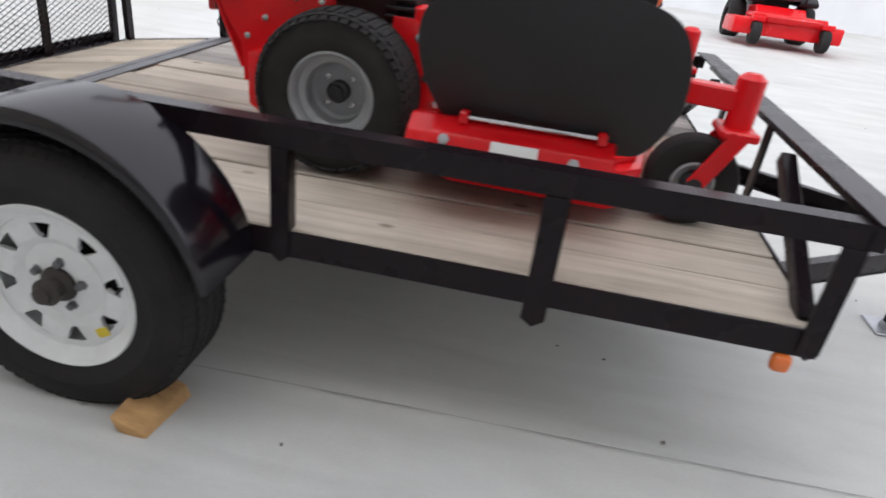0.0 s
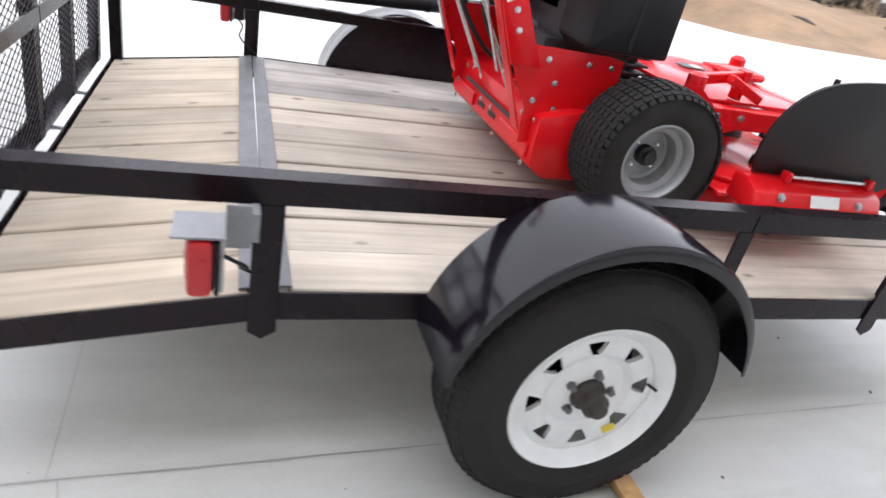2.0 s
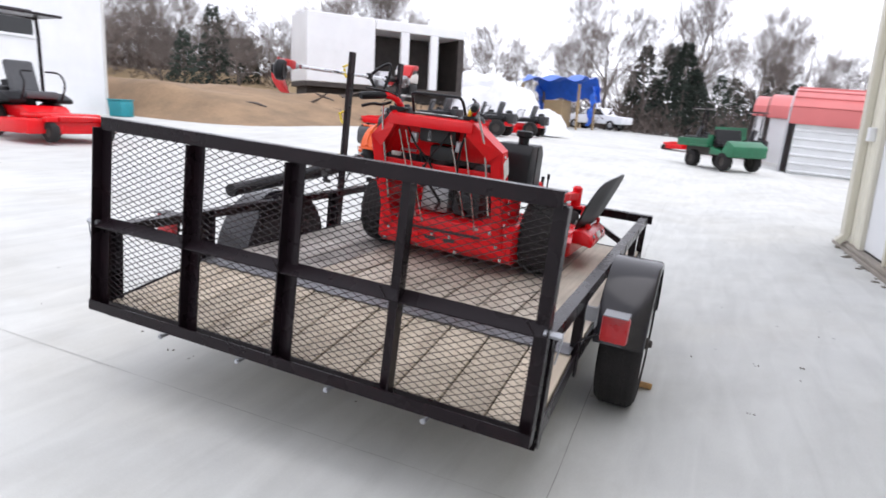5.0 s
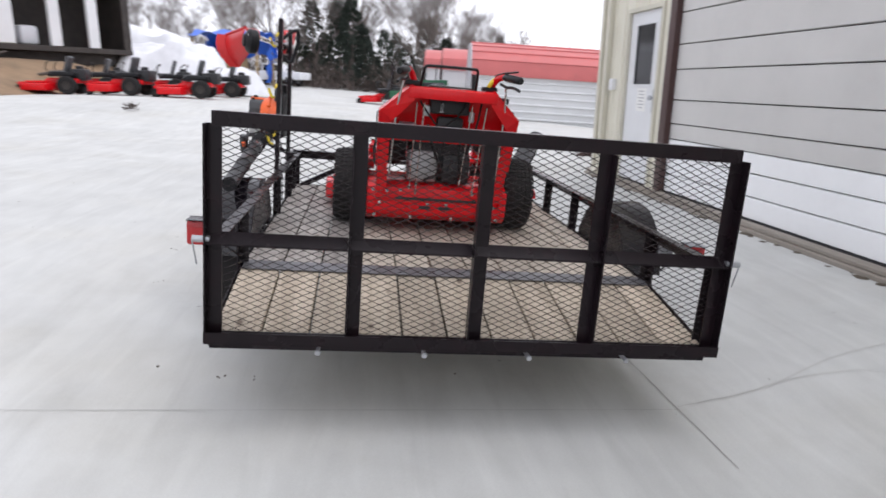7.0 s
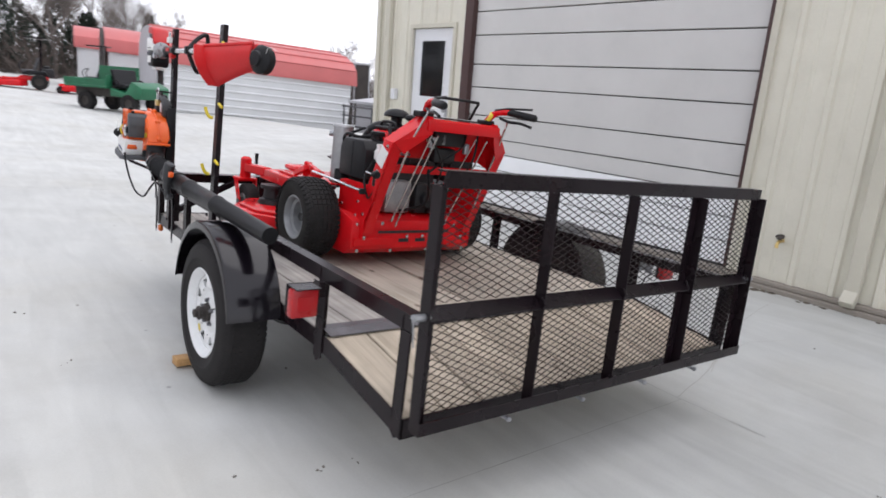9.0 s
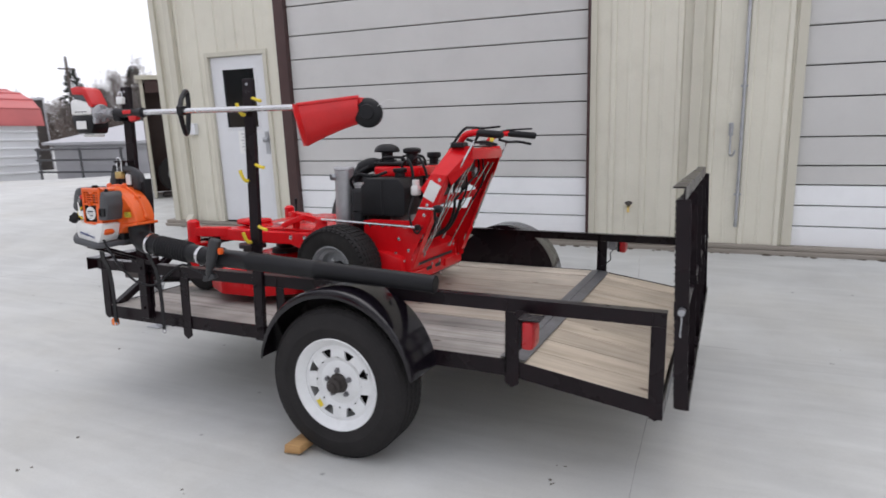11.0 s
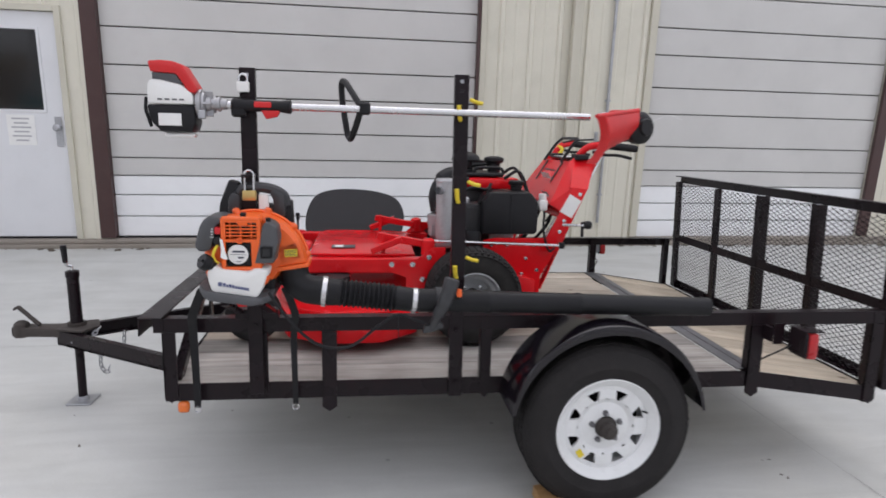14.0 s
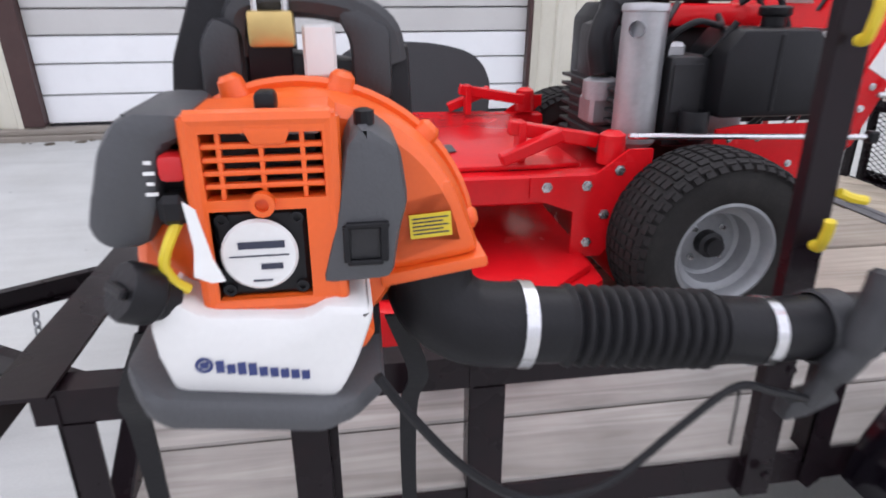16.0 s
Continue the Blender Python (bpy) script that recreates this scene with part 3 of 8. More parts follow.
KX = WD1 - 0.125
bm = B()
lathe(bm, [(0.035, 0), (0.035, 0.01), (0.012, 0.012), (0.012, 0.04), (0.03, 0.045), (0.034, 0.06), (0.02, 0.075), (0, 0.078)], axis((KX, WY + 0.015, 1.2), (0, -1, 0)), 16)
part("knob", bm, GALV, d, "steel door knob")
bm = B()
box(bm, (KX - 0.03, WY + 0.007, 1.02), (KX + 0.03, WY + 0.0145, 1.3), 0.002)
part("guard_plate", bm, GALV, d, "steel latch guard plate")
bm = B()
box(bm, (L0, WY + 0.018, 0.127), (L1, WY + 0.055, 0.149))
part("threshold", bm, BLACKPL, d, "black door sweep")
sg = thing("door_notice", "white paper notice taped to the door", "sign", (-2.43, WY + 0.01, 1.02), Matrix.Identity(4))
bm = B()
box(bm, (-2.545, WY + 0.011, 1.03), (-2.305, WY + 0.0145, 1.31))
part("sheet", bm, PAPER, sg)
bm = B()
for i, w in enumerate((0.15, 0.12, 0.17, 0.13, 0.16, 0.11)):
    z = 1.275 - i * 0.04
    box(bm, (-2.425 - w / 2, WY + 0.0095, z - 0.007), (-2.425 + w / 2, WY + 0.0105, z + 0.007))
part("print", bm, material("faint_print", (0.4, 0.4, 0.42), 0.6, 0, 0.05, 20, 0), sg)

bm = B()
box(bm, (-3.28, WY - 0.07, 1.28), (-3.18, WY - 0.001, 1.43), 0.008)
single("switch_box", bm, SHEDWHITE, "small grey outdoor electrical box on the siding", "electrical box", kind="structure")
for x, nm in ((-3.4, "downspout_1"), (2.9, "downspout_2")):
    bm = B()
    box(bm, (x - 0.05, WY - 0.1, 0.2), (x + 0.05, WY - 0.024, WTOP - 0.01), 0.008)
    beam(bm, (x, WY - 0.062, 0.21), (x, WY - 0.14, 0.12), 0.1, 0.075, (0, 1, 0), 0.006)
    single(nm, bm, TRIMCREAM, "cream rectangular sheet metal downspout", "downspout", kind="structure")
bm = B()
tube(bm, [(3.31, WY - 0.04, 0.3), (3.31, WY - 0.04, 3.9)], 0.016, 10)
for z in (0.6, 1.6, 2.6, 3.6):
    box(bm, (3.28, WY - 0.045, z), (3.34, WY - 0.023, z + 0.02), 0.002)
single("conduit", bm, GALV, "grey steel conduit on the siding", "conduit", kind="structure")
bm = B()
tube(bm, smooth_line([(3.22, WY - 0.03, 1.26), (3.22, WY - 0.03, 1.04), (3.225, WY - 0.06, 0.98), (3.25, WY - 0.09, 0.99), (3.26, WY - 0.1, 1.03)]), 0.009, 8)
box(bm, (3.2, WY - 0.03, 1.16), (3.24, WY - 0.022, 1.28), 0.002)
single("wall_hook", bm, GALV, "steel hook fixed to the siding", "hook", kind="structure")
fc = thing("faucet", "brass outdoor faucet with a round handle", "faucet", (2.32, WY, 0.47), Matrix.Identity(4))
bm = B()
tube(bm, smooth_line([(2.32, WY, 0.47), (2.32, WY - 0.07, 0.47), (2.32, WY - 0.1, 0.45), (2.32, WY - 0.11, 0.42)]), 0.014, 10)
part("spout", bm, BRASS, fc)
bm = B()
lathe(bm, [(0.0, 0.0), (0.012, 0.0), (0.012, 0.025), (0.035, 0.027), (0.035, 0.036), (0, 0.038)], axis((2.32, WY - 0.06, 0.48), (0, -0.4, 1)), 12)
part("handle", bm, DARKWOOD, fc)
for ob in set(bpy.data.objects) - earlier:
    if ob.parent is None:
        ob.matrix_basis = SKEW @ ob.matrix_basis

# grit and small stones on the slab
bm, rnd = B(), random.Random(31)
spots_ = [(2.64, -0.05), (2.65, 0.1), (0.51, -0.84), (0.97, 2.85), (0.98, 3.1), (1.7, 2.78), (4.37, 2.88), (3.86, 2.0), (1.3, -0.7), (-3.6, 2.75)]
for i in range(110):
    if i < 30:
        cx, cy = spots_[i % len(spots_)]
        x, y = cx + rnd.gauss(0, 0.015), cy + rnd.gauss(0, 0.015)
    else:
        x, y = rnd.uniform(-7, 6.5), rnd.uniform(-7, 3.9)
    r = rnd.uniform(0.002, 0.008)
    bmesh.ops.create_icosphere(bm, subdivisions=1, radius=r, matrix=Matrix.Translation((x, y, ground_z(x, y) + r * 0.4)) @ Matrix.Rotation(rnd.uniform(0, 6), 4, "Z") @ Matrix.Diagonal((1.3, 0.9, 0.6, 1)))
tagged(new("grit", finish(bm, "grit", GRIT)), "loose grit and small stones on the concrete", "grit", kind="stuff")

# ---- the utility trailer; x from its front rail to its gate, y from the near rail to the far one
TW, XK, XR = 2.015, 2.445, 3.05     # width, bend of the dovetail, rear
ZB, ZD, ZT = 0.415, 0.485, 0.75     # foot of the bottom rail, deck, top of the top rail
DROP = 0.09
trailer = thing("utility_trailer", "black steel single-axle utility trailer with a weathered plank deck", "trailer", (1.7, 1.0, 0))


def side_frame(y, s):
    """One side; s points outwards."""
    t = 0.006
    bm = B()
    angle_iron(bm, (0, y, ZB), (XK, y, ZB), 0.07, t, V(0, 0, 1), V(0, -s, 0), 0.05)
    angle_iron(bm, (XK, y, ZB), (XR, y, ZB - DROP), 0.07, t, V(0, 0, 1), V(0, -s, 0), 0.05)
    part("bottom_rail", bm, BLACK, trailer)
    bm = B()
    angle_iron(bm, (-0.03, y + s * 0.004, ZT), (XR, y + s * 0.004, ZT), 0.056, t, V(0, 0, -1), V(0, -s, 0), 0.05)
    part("top_rail", bm, BLACK, trailer)
    posts = [(0.0, 0.05, ZB - 0.005, 1), (0.603, 0.058, 0.358, 1), (1.24, 0.045, 0.4, 1), (2.42, 0.06, 0.368, 1), (2.995, 0.055, ZB - DROP - 0.005, 1)]
    if s < 0:
        posts.append((0.35, 0.045, ZB + 0.02, 1))
    for x, w, z0, _ in posts:
        bm = B()
        yo = y + s * 0.007
        poly = [(x, yo, z0 + 0.02), (x + w * 0.5, yo, z0 - 0.0), (x + w, yo, z0 + 0.02), (x + w, yo, ZT - 0.057), (x, yo, ZT - 0.057)]
        prism(bm, poly, (0, -s * 0.006, 0))
        box(bm, (x, min(yo, yo - s * 0.045), z0 + 0.06), (x + 0.006, max(yo, yo - s * 0.045), ZT - 0.008))
        part("post", bm, BLACK, trailer)


side_frame(0.0, -1)
side_frame(TW, 1)
# front
bm = B()
angle_iron(bm, (-0.075, -0.035, ZT + 0.012), (-0.075, TW + 0.035, ZT + 0.012), 0.085, 0.006, V(1, 0, 0), V(0, 0, -1), 0.07)
part("front_top_rail", bm, BLACK, trailer)
bm = B()
angle_iron(bm, (0.0, 0, ZB), (0.0, TW, ZB), 0.07, 0.006, V(0, 0, 1), V(1, 0, 0), 0.05)
part("front_bottom_rail", bm, BLACK, trailer)
for y0, y1 in ((0.05, 0.52), (TW - 0.05, TW - 0.52)):
    bm = B()
    beam(bm, (0.03, y0, ZB + 0.06), (0.02, y1, ZT - 0.03), 0.04, 0.04, bevel=0.003)
    part("brace", bm, BLACK, trailer)
for y in (0.72, 1.28):
    bm = B()
    beam(bm, (0.012, y, ZB + 0.03), (0.012, y, ZT), 0.045, 0.01)
    part("front_post", bm, BLACK, trailer)
# rear sill, cross members, axle
bm = B()
angle_iron(bm, (XR, 0.0, ZB - DROP), (XR, TW, ZB - DROP), 0.07, 0.006, V(0, 0, 1), V(-1, 0, 0), 0.05)
part("rear_sill", bm, BLACK, trailer)
for x in (0.45, 0.95, 1.45, 1.95):
    bm = B()
    angle_iron(bm, (x, 0.055, ZD - 0.046), (x, TW - 0.055, ZD - 0.046), 0.05, 0.005, V(0, 0, -1), V(1, 0, 0))
    part("cross_member", bm, BLACK, trailer)
bm = B()
tube(bm, [(1.717, -0.05, 0.335), (1.717, TW + 0.05, 0.335)], 0.032, 14)
part("axle", bm, BLACK, trailer)
for y in (0.12, TW - 0.12):
    bm = B()
    tube(bm, smooth_line([(1.35, y, 0.40), (1.52, y, 0.33), (1.717, y, 0.30), (1.91, y, 0.33), (2.08, y, 0.40)]), 0.018, 6)
    part("leaf_spring", bm, BLACK, trailer)
# seam plate across the bend of the deck
bm = B()
box(bm, (XK - 0.055, 0.02, ZD + 0.001), (XK - 0.004, TW - 0.02, ZD + 0.006), 0.001)
beam(bm, (XK + 0.0, TW / 2, ZD + 0.004), (XK + 0.055, TW / 2, ZD - 0.005), TW - 0.04, 0.005)
part("seam_plate", bm, WORNSTEEL, trailer, "worn bare steel strip across the deck")
# planks
rnd = random.Random(11)
n = 11
pw = (TW - 0.02) / n
plank_main, plank_tail = [], []
for length, sink, store in ((XK - 0.06, 0, plank_main), (XR - XK - 0.045, 1, plank_tail)):
    bm = B()
    box(bm, (0, 0.003, -0.038), (length, pw - 0.005, 0), 0.004)
    store.append(finish(bm, "plank", PLANKTAIL if sink else PLANK))
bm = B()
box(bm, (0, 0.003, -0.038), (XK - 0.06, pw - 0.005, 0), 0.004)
plank_main.append(finish(bm, "plank", PLANKGREY))      # the three boards on the rack's side are a darker grey
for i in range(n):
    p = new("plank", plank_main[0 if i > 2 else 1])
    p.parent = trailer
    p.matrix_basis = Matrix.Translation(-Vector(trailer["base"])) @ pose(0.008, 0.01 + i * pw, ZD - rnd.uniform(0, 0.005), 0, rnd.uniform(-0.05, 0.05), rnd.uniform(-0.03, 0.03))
    p = new("plank", plank_tail[0])
    p.parent = trailer
    p.matrix_basis = Matrix.Translation(-Vector(trailer["base"])) @ pose(XK + 0.035, 0.01 + i * pw, ZD - 0.008 - rnd.uniform(0, 0.004), 0, math.degrees(math.atan2(DROP, XR - XK)), 0)

# fenders
for y, s in ((0.0, -1), (TW, 1)):
    bm = B()
    cx, cz, r, a0, a1, k = 1.715, 0.375, 0.40, radians(7), radians(173), 30
    yi, yo = y + s * 0.012, y + s * 0.245
    rows = []
    for i in range(k + 1):
        a = a0 + (a1 - a0) * i / k
        c, q = math.cos(a), math.sin(a)
        rows.append([bm.verts.new((cx + rr * c * 0.985, yy, cz + rr * q)) for rr, yy in
                     ((r, yi), (r, yo - s * 0.012), (r - 0.004, yo - s * 0.003), (r - 0.012, yo), (r - 0.012 - 0.026 * q, yo), (r - 0.012 - 0.026 * q, yo - s * 0.003), (r - 0.013, yo - s * 0.003), (r - 0.005, yo - s * 0.014), (r - 0.005, yi))])
    for a, b in zip(rows, rows[1:]):
        for j in range(8):
            bm.faces.new((a[j], a[j + 1], b[j + 1], b[j]))
    for e in (rows[0], rows[-1]):
        for j in range(4):
            try:
                bm.faces.new((e[j], e[j + 1], e[7 - j], e[8 - j]))
            except ValueError:
                pass
    part("fender", bm, BLACKGLOSS, trailer, "glossy black round fender")
    bm = B()
    arc = [(cx + (r - 0.006) * math.cos(radians(q)), yi, cz + (r - 0.006) * math.sin(radians(q))) for q in range(14, 167, 6)]
    prism(bm, arc, (0, -s * 0.004, 0))
    part("fender_inner_plate", bm, BLACK, trailer)


# wheels
def road_wheel(y, s, spin, dot):
    w = thing("trailer_wheel", "white eight-slot steel wheel with a black tyre", "wheel", (1.717, y, 0.345))
    w.parent, w["base"] = None, (1.717, y, 0.345)
    m = axis((1.717, y, 0.345), (0, s, 0)) @ Matrix.Rotation(spin, 4, "Z")
    bm = B()
    prof = [(0.19, -0.085), (0.215, -0.098), (0.26, -0.104), (0.30, -0.1), (0.326, -0.088), (0.338, -0.075), (0.3415, -0.05), (0.3425, 0.0), (0.3415, 0.05),
            (0.338, 0.075), (0.326, 0.088), (0.31, 0.0965), (0.305, 0.1), (0.285, 0.1015), (0.28, 0.105), (0.255, 0.106), (0.25, 0.102), (0.225, 0.1), (0.208, 0.092), (0.2, 0.085), (0.195, 0.0)]
    lathe(bm, prof, m, 72, True)
    tyre = part("tyre", bm, RUBBER, w, "black rubber tyre")
    bm = B()
    for k in range(72):
        a = 2 * math.pi * k / 72
        for z, sk in ((-0.055, 0.35), (-0.02, -0.35), (0.018, 0.35), (0.055, -0.35)):
            box(bm, (-0.0095, -0.013, 0), (0.0095, 0.013, 0.0045), 0, m @ Matrix.Rotation(a + (0.04 if z > 0 else 0), 4, "Z") @ Matrix.Translation((0.3405, 0, z)) @ Matrix.Rotation(math.pi / 2, 4, "Y") @ Matrix.Rotation(sk, 4, "Z"))
        for z in (-0.084, 0.084):
            box(bm, (-0.008, -0.0105, 0), (0.012, 0.0105, 0.0032), 0, m @ Matrix.Rotation(a, 4, "Z") @ Matrix.Translation((0.327, 0, z)) @ Matrix.Rotation(math.pi / 2 * (1.45 if z < 0 else 0.55), 4, "Y"))
    part("tread", bm, RUBBER, tyre)
    bm = B()
    lathe(bm, [(0.192, -0.09), (0.198, -0.09), (0.186, -0.05), (0.178, 0.03), (0.185, 0.06), (0.2, 0.078), (0.2075, 0.086), (0.211, 0.0935), (0.207, 0.0965), (0.2, 0.092), (0.19, 0.08), (0.174, 0.067), (0.168, 0.03), (0.168, -0.06), (0.18, -0.09)], m, 64)
    rim = part("rim", bm, WHITEWHEEL, w)
    bm = B()
    dish = lambda rr: 0.05 + 0.014 * step(0.098, 0.125, rr) + 0.012 * step(0.098, 0.06, rr) - 0.004 * step(0.155, 0.176, rr)
    P = lambda rr, a: m @ V(rr * math.cos(a), rr * math.sin(a), dish(rr))
    r_in, r_out = 0.118, 0.1555
    cut = lambda rr: radians(3.8 + 6.0 * ((rr - r_in) / (r_out - r_in)) ** 0.6)
    for k in range(8):
        a0 = 2 * math.pi * k / 8
        angs = [a0 + radians(v) for v in (-22.5, -17, -11, -5, 0, 5, 11, 17, 22.5)]
        for radii in ((0.045, 0.06, 0.08, 0.098, 0.108, r_in), (r_out, 0.168, 0.1755)):
            for ra, rb in zip(radii, radii[1:]):
                for u, v in zip(angs, angs[1:]):
                    bm.faces.new([bm.verts.new(p) for p in (P(ra, u), P(rb, u), P(rb, v), P(ra, v))])
        for sg in (-1, 1):
            rr = [r_in, 0.128, 0.14, 0.15, r_out]
            for ra, rb in zip(rr, rr[1:]):
                for t0, t1 in ((0, 0.33), (0.33, 0.66), (0.66, 1)):
                    f = lambda q, t: a0 + sg * (cut(q) + (radians(22.5) - cut(q)) * t)
                    bm.faces.new([bm.verts.new(p) for p in (P(ra, f(ra, t0)), P(rb, f(rb, t0)), P(rb, f(rb, t1)), P(ra, f(ra, t1)))])
                # the slot's wall
                bm.faces.new([bm.verts.new(p) for p in (P(ra, f(ra, 0)), P(rb, f(rb, 0)), P(rb, f(rb, 0)) - m.to_3x3() @ V(0, 0, 0.012), P(ra, f(ra, 0)) - m.to_3x3() @ V(0, 0, 0.012))])
    bmesh.ops.remove_doubles(bm, verts=bm.verts[:], dist=0.0003)
    part("wheel_disc", bm, WHITEWHEEL, rim)
    bm = B()
    lathe(bm, [(0.165, -0.02), (0.05, -0.02), (0, -0.02)], m, 32)
    part("brake_back", bm, RUBBER, w)
    bm = B()
    lathe(bm, [(0.043, 0.05), (0.043, 0.07), (0.038, 0.076), (0.029, 0.08), (0.029, 0.098), (0.033, 0.1), (0.033, 0.108), (0.026, 0.112), (0.02, 0.114), (0.02, 0.126), (0.011, 0.13), (0, 0.13)], m, 24)
    part("hub_cap", bm, DARKWOOD, w, "black greasy hub with a rubber cap")
    for k in range(5):
        bm = B()
        bolt(bm, m @ Matrix.Rotation(2 * math.pi * k / 5, 4, "Z") @ V(0.058, 0, 0.056), m.to_3x3() @ V(0, 0, 1), 0.0095, 0.02)
        part("lug_nut", bm, WORNSTEEL, w)
    bm = B()
    tube(bm, [m @ V(0.16, 0.0, 0.06), m @ V(0.168, 0.002, 0.09)], 0.004, 6)
    part("valve_stem", bm, BLACKPL, w)
    bm = B()
    box(bm, (-0.012, -0.017, 0), (0.012, 0.017, 0.0006), 0, m @ Matrix.Rotation(radians(dot), 4, "Z") @ Matrix.Translation((0.143, 0.034, 0.0665)))
    part("sticker", bm, YELLOW, w, "small yellow paper dot")
    return w


road_wheel(-0.135, -1, 0.393, 191)
road_wheel(TW + 0.135, 1, 0.14, 289)

# tongue, coupler, chains, jack
for y in (0.38, TW - 0.38):
    bm = B()
    s = 1 if y < 1 else -1
    a, b = V(0.35, y - s * 0.17, 0.41), V(-0.83, 1.0 - s * 0.045, 0.41)
    angle_iron(bm, a, b, 0.075, 0.006, V(0, 0, -1), V(0, s, 0).normalized(), 0.04)
    angle_iron(bm, a - V(0, 0, 0.075), b - V(0, 0, 0.075), 0.012, 0.006, V(0, 0, 1), V(0, s, 0).normalized(), 0.04)
    part("tongue_channel", bm, BLACK, trailer)
bm = B()
prism(bm, [(-0.72, 0.93, 0.42), (-0.72, 1.07, 0.42), (-0.86, 1.05, 0.425), (-1.0, 1.04, 0.43), (-1.06, 1.025, 0.425), (-1.07, 1.0, 0.42), (-1.06, 0.975, 0.425), (-1.0, 0.96, 0.43), (-0.86, 0.95, 0.425)], (0, 0, -0.05), 0.008)
lathe(bm, [(0.0, 0.035), (0.02, 0.033), (0.036, 0.02), (0.04, 0.0), (0.04, -0.05)], Matrix.Translation((-1.02, 1.0, 0.42)), 16)
cpl = part("coupler", bm, DARKWOOD, trailer, "black ball coupler")
bm = B()
beam(bm, (-0.93, 1.0, 0.43), (-1.03, 1.0, 0.53), 0.03, 0.012, (1, 0, 0), 0.003)
beam(bm, (-1.03, 1.0, 0.53), (-1.05, 1.0, 0.515), 0.03, 0.012, (1, 0, 0), 0.003)
part("latch", bm, DARKWOOD, cpl)
jack = thing("tongue_jack", "black swivel tongue jack with a square steel foot", "trailer jack", (-0.745, 1.0, 0.0))
bm = B()
tube(bm, [(-0.745, 1.0, 0.34), (-0.75, 1.0, 0.70)], 0.03, 14)
lathe(bm, [(0.034, 0), (0.034, 0.03), (0.02, 0.035), (0, 0.036)], Matrix.Translation((-0.75, 1.0, 0.69)), 14)
part("outer_tube", bm, BLACK, jack)
bm = B()
tube(bm, [(-0.745, 1.0, 0.012), (-0.745, 1.0, 0.36)], 0.022, 12)
part("inner_tube", bm, BLACK, jack)
bm = B()
box(bm, (-0.81, 0.93, 0.002), (-0.68, 1.07, 0.01), 0.003)
lathe(bm, [(0.03, 0), (0.027, 0.02), (0.024, 0.022)], Matrix.Translation((-0.745, 1.0, 0.01)), 12)
part("foot_plate", bm, GALV, jack, "square steel foot plate")
bm = B()
prism(bm, [(-0.82, 0.93, 0.415), (-0.68, 0.89, 0.415), (-0.63, 1.0, 0.415), (-0.68, 1.11, 0.415), (-0.82, 1.07, 0.415)], (0, 0, 0.012), 0.003)
lathe(bm, [(0.031, 0), (0.045, 0), (0.045, 0.04), (0.031, 0.04)], Matrix.Translation((-0.745, 1.0, 0.405)), 16)
part("mount_plate", bm, DARKWOOD, jack)
bm = B()
tube(bm, smooth_line([(-0.75, 1.0, 0.72), (-0.75, 1.0, 0.745), (-0.765, 0.985, 0.755), (-0.77, 0.98, 0.77)]), 0.008, 8)
part("crank", bm, CHROME, jack)
bm = B()
tube(bm, [(-0.77, 0.98, 0.77), (-0.775, 0.98, 0.86)], [0.013, 0.016], 10)
part("crank_grip", bm, BLACKPL, jack)


def chain(name, pts, label):
    """Links laid end to end along a line, every other one turned."""
    root = thing(name, label, "chain", pts[0])
    line = smooth_line(pts, 40)
    at, k, total = 0.0, 0, 0.0
    nxt = 0.0
    for a, b in zip(line, line[1:]):
        total += (b - a).length
        if total >= nxt:
            dd = (b - a).normalized()
            bm = B()
            m = axis(a, dd) @ Matrix.Rotation(radians(90 * (k % 2) + 20), 4, "Z")
            ring = [m @ V(0.010 * math.cos(q), 0, 0.017 * math.sin(q)) for q in [2 * math.pi * j / 12 for j in range(13)]]
            tube(bm, ring, 0.0035, 6, False)
            part("link", bm, GALV, root)
            nxt, k = nxt + 0.026, k + 1
    return root


chain("safety_chain", [(-0.62, 0.95, 0.42), (-0.66, 0.9, 0.37), (-0.72, 0.9, 0.36), (-0.78, 0.95, 0.4)], "looped steel safety chain on the tongue")
chain("safety_chain", [(-0.6, 0.93, 0.36), (-0.61, 0.93, 0.3), (-0.61, 0.93, 0.22), (-0.585, 0.93, 0.19), (-0.57, 0.93, 0.22)], "hanging steel safety chain with a hook")
chain("safety_chain", [(-0.53, 1.05, 0.36), (-0.535, 1.05, 0.3), (-0.53, 1.05, 0.24), (-0.51, 1.05, 0.21), (-0.5, 1.05, 0.24)], "hanging steel safety chain with a hook")

# gate
gate = thing("ramp_gate", "raised black ramp gate of angle iron and expanded metal", "ramp gate", (3.09, 1.0, 0.33))
lean = lambda z: 3.088 - 0.028 * (z - 0.34) / 0.86      # the plane of the mesh; the irons' second legs point rearwards
ys = [(0.0, 0.055), (0.508, 0.562), (0.975, 1.035), (1.43, 1.485), (1.96, 2.015)]
for i, (y0, y1) in enumerate(ys):
    bm = B()
    side = 1 if i < 3 else -1
    top = 1.172 if i in (0, 4) else 1.163
    corner = y0 if side > 0 else y1
    angle_iron(bm, (lean(0.385), corner, 0.385), (lean(top), corner, top), y1 - y0, 0.006, V(0, side, 0), V(1, 0, 0), 0.05)
    part("upright", bm, BLACK, gate)
bm = B()
angle_iron(bm, (lean(1.2) + 0.03, 0.025, 1.216), (lean(1.2) + 0.03, 1.99, 1.216), 0.052, 0.006, V(0, 0, -1), V(-1, 0, 0), 0.045)
part("top_bar", bm, BLACK, gate)
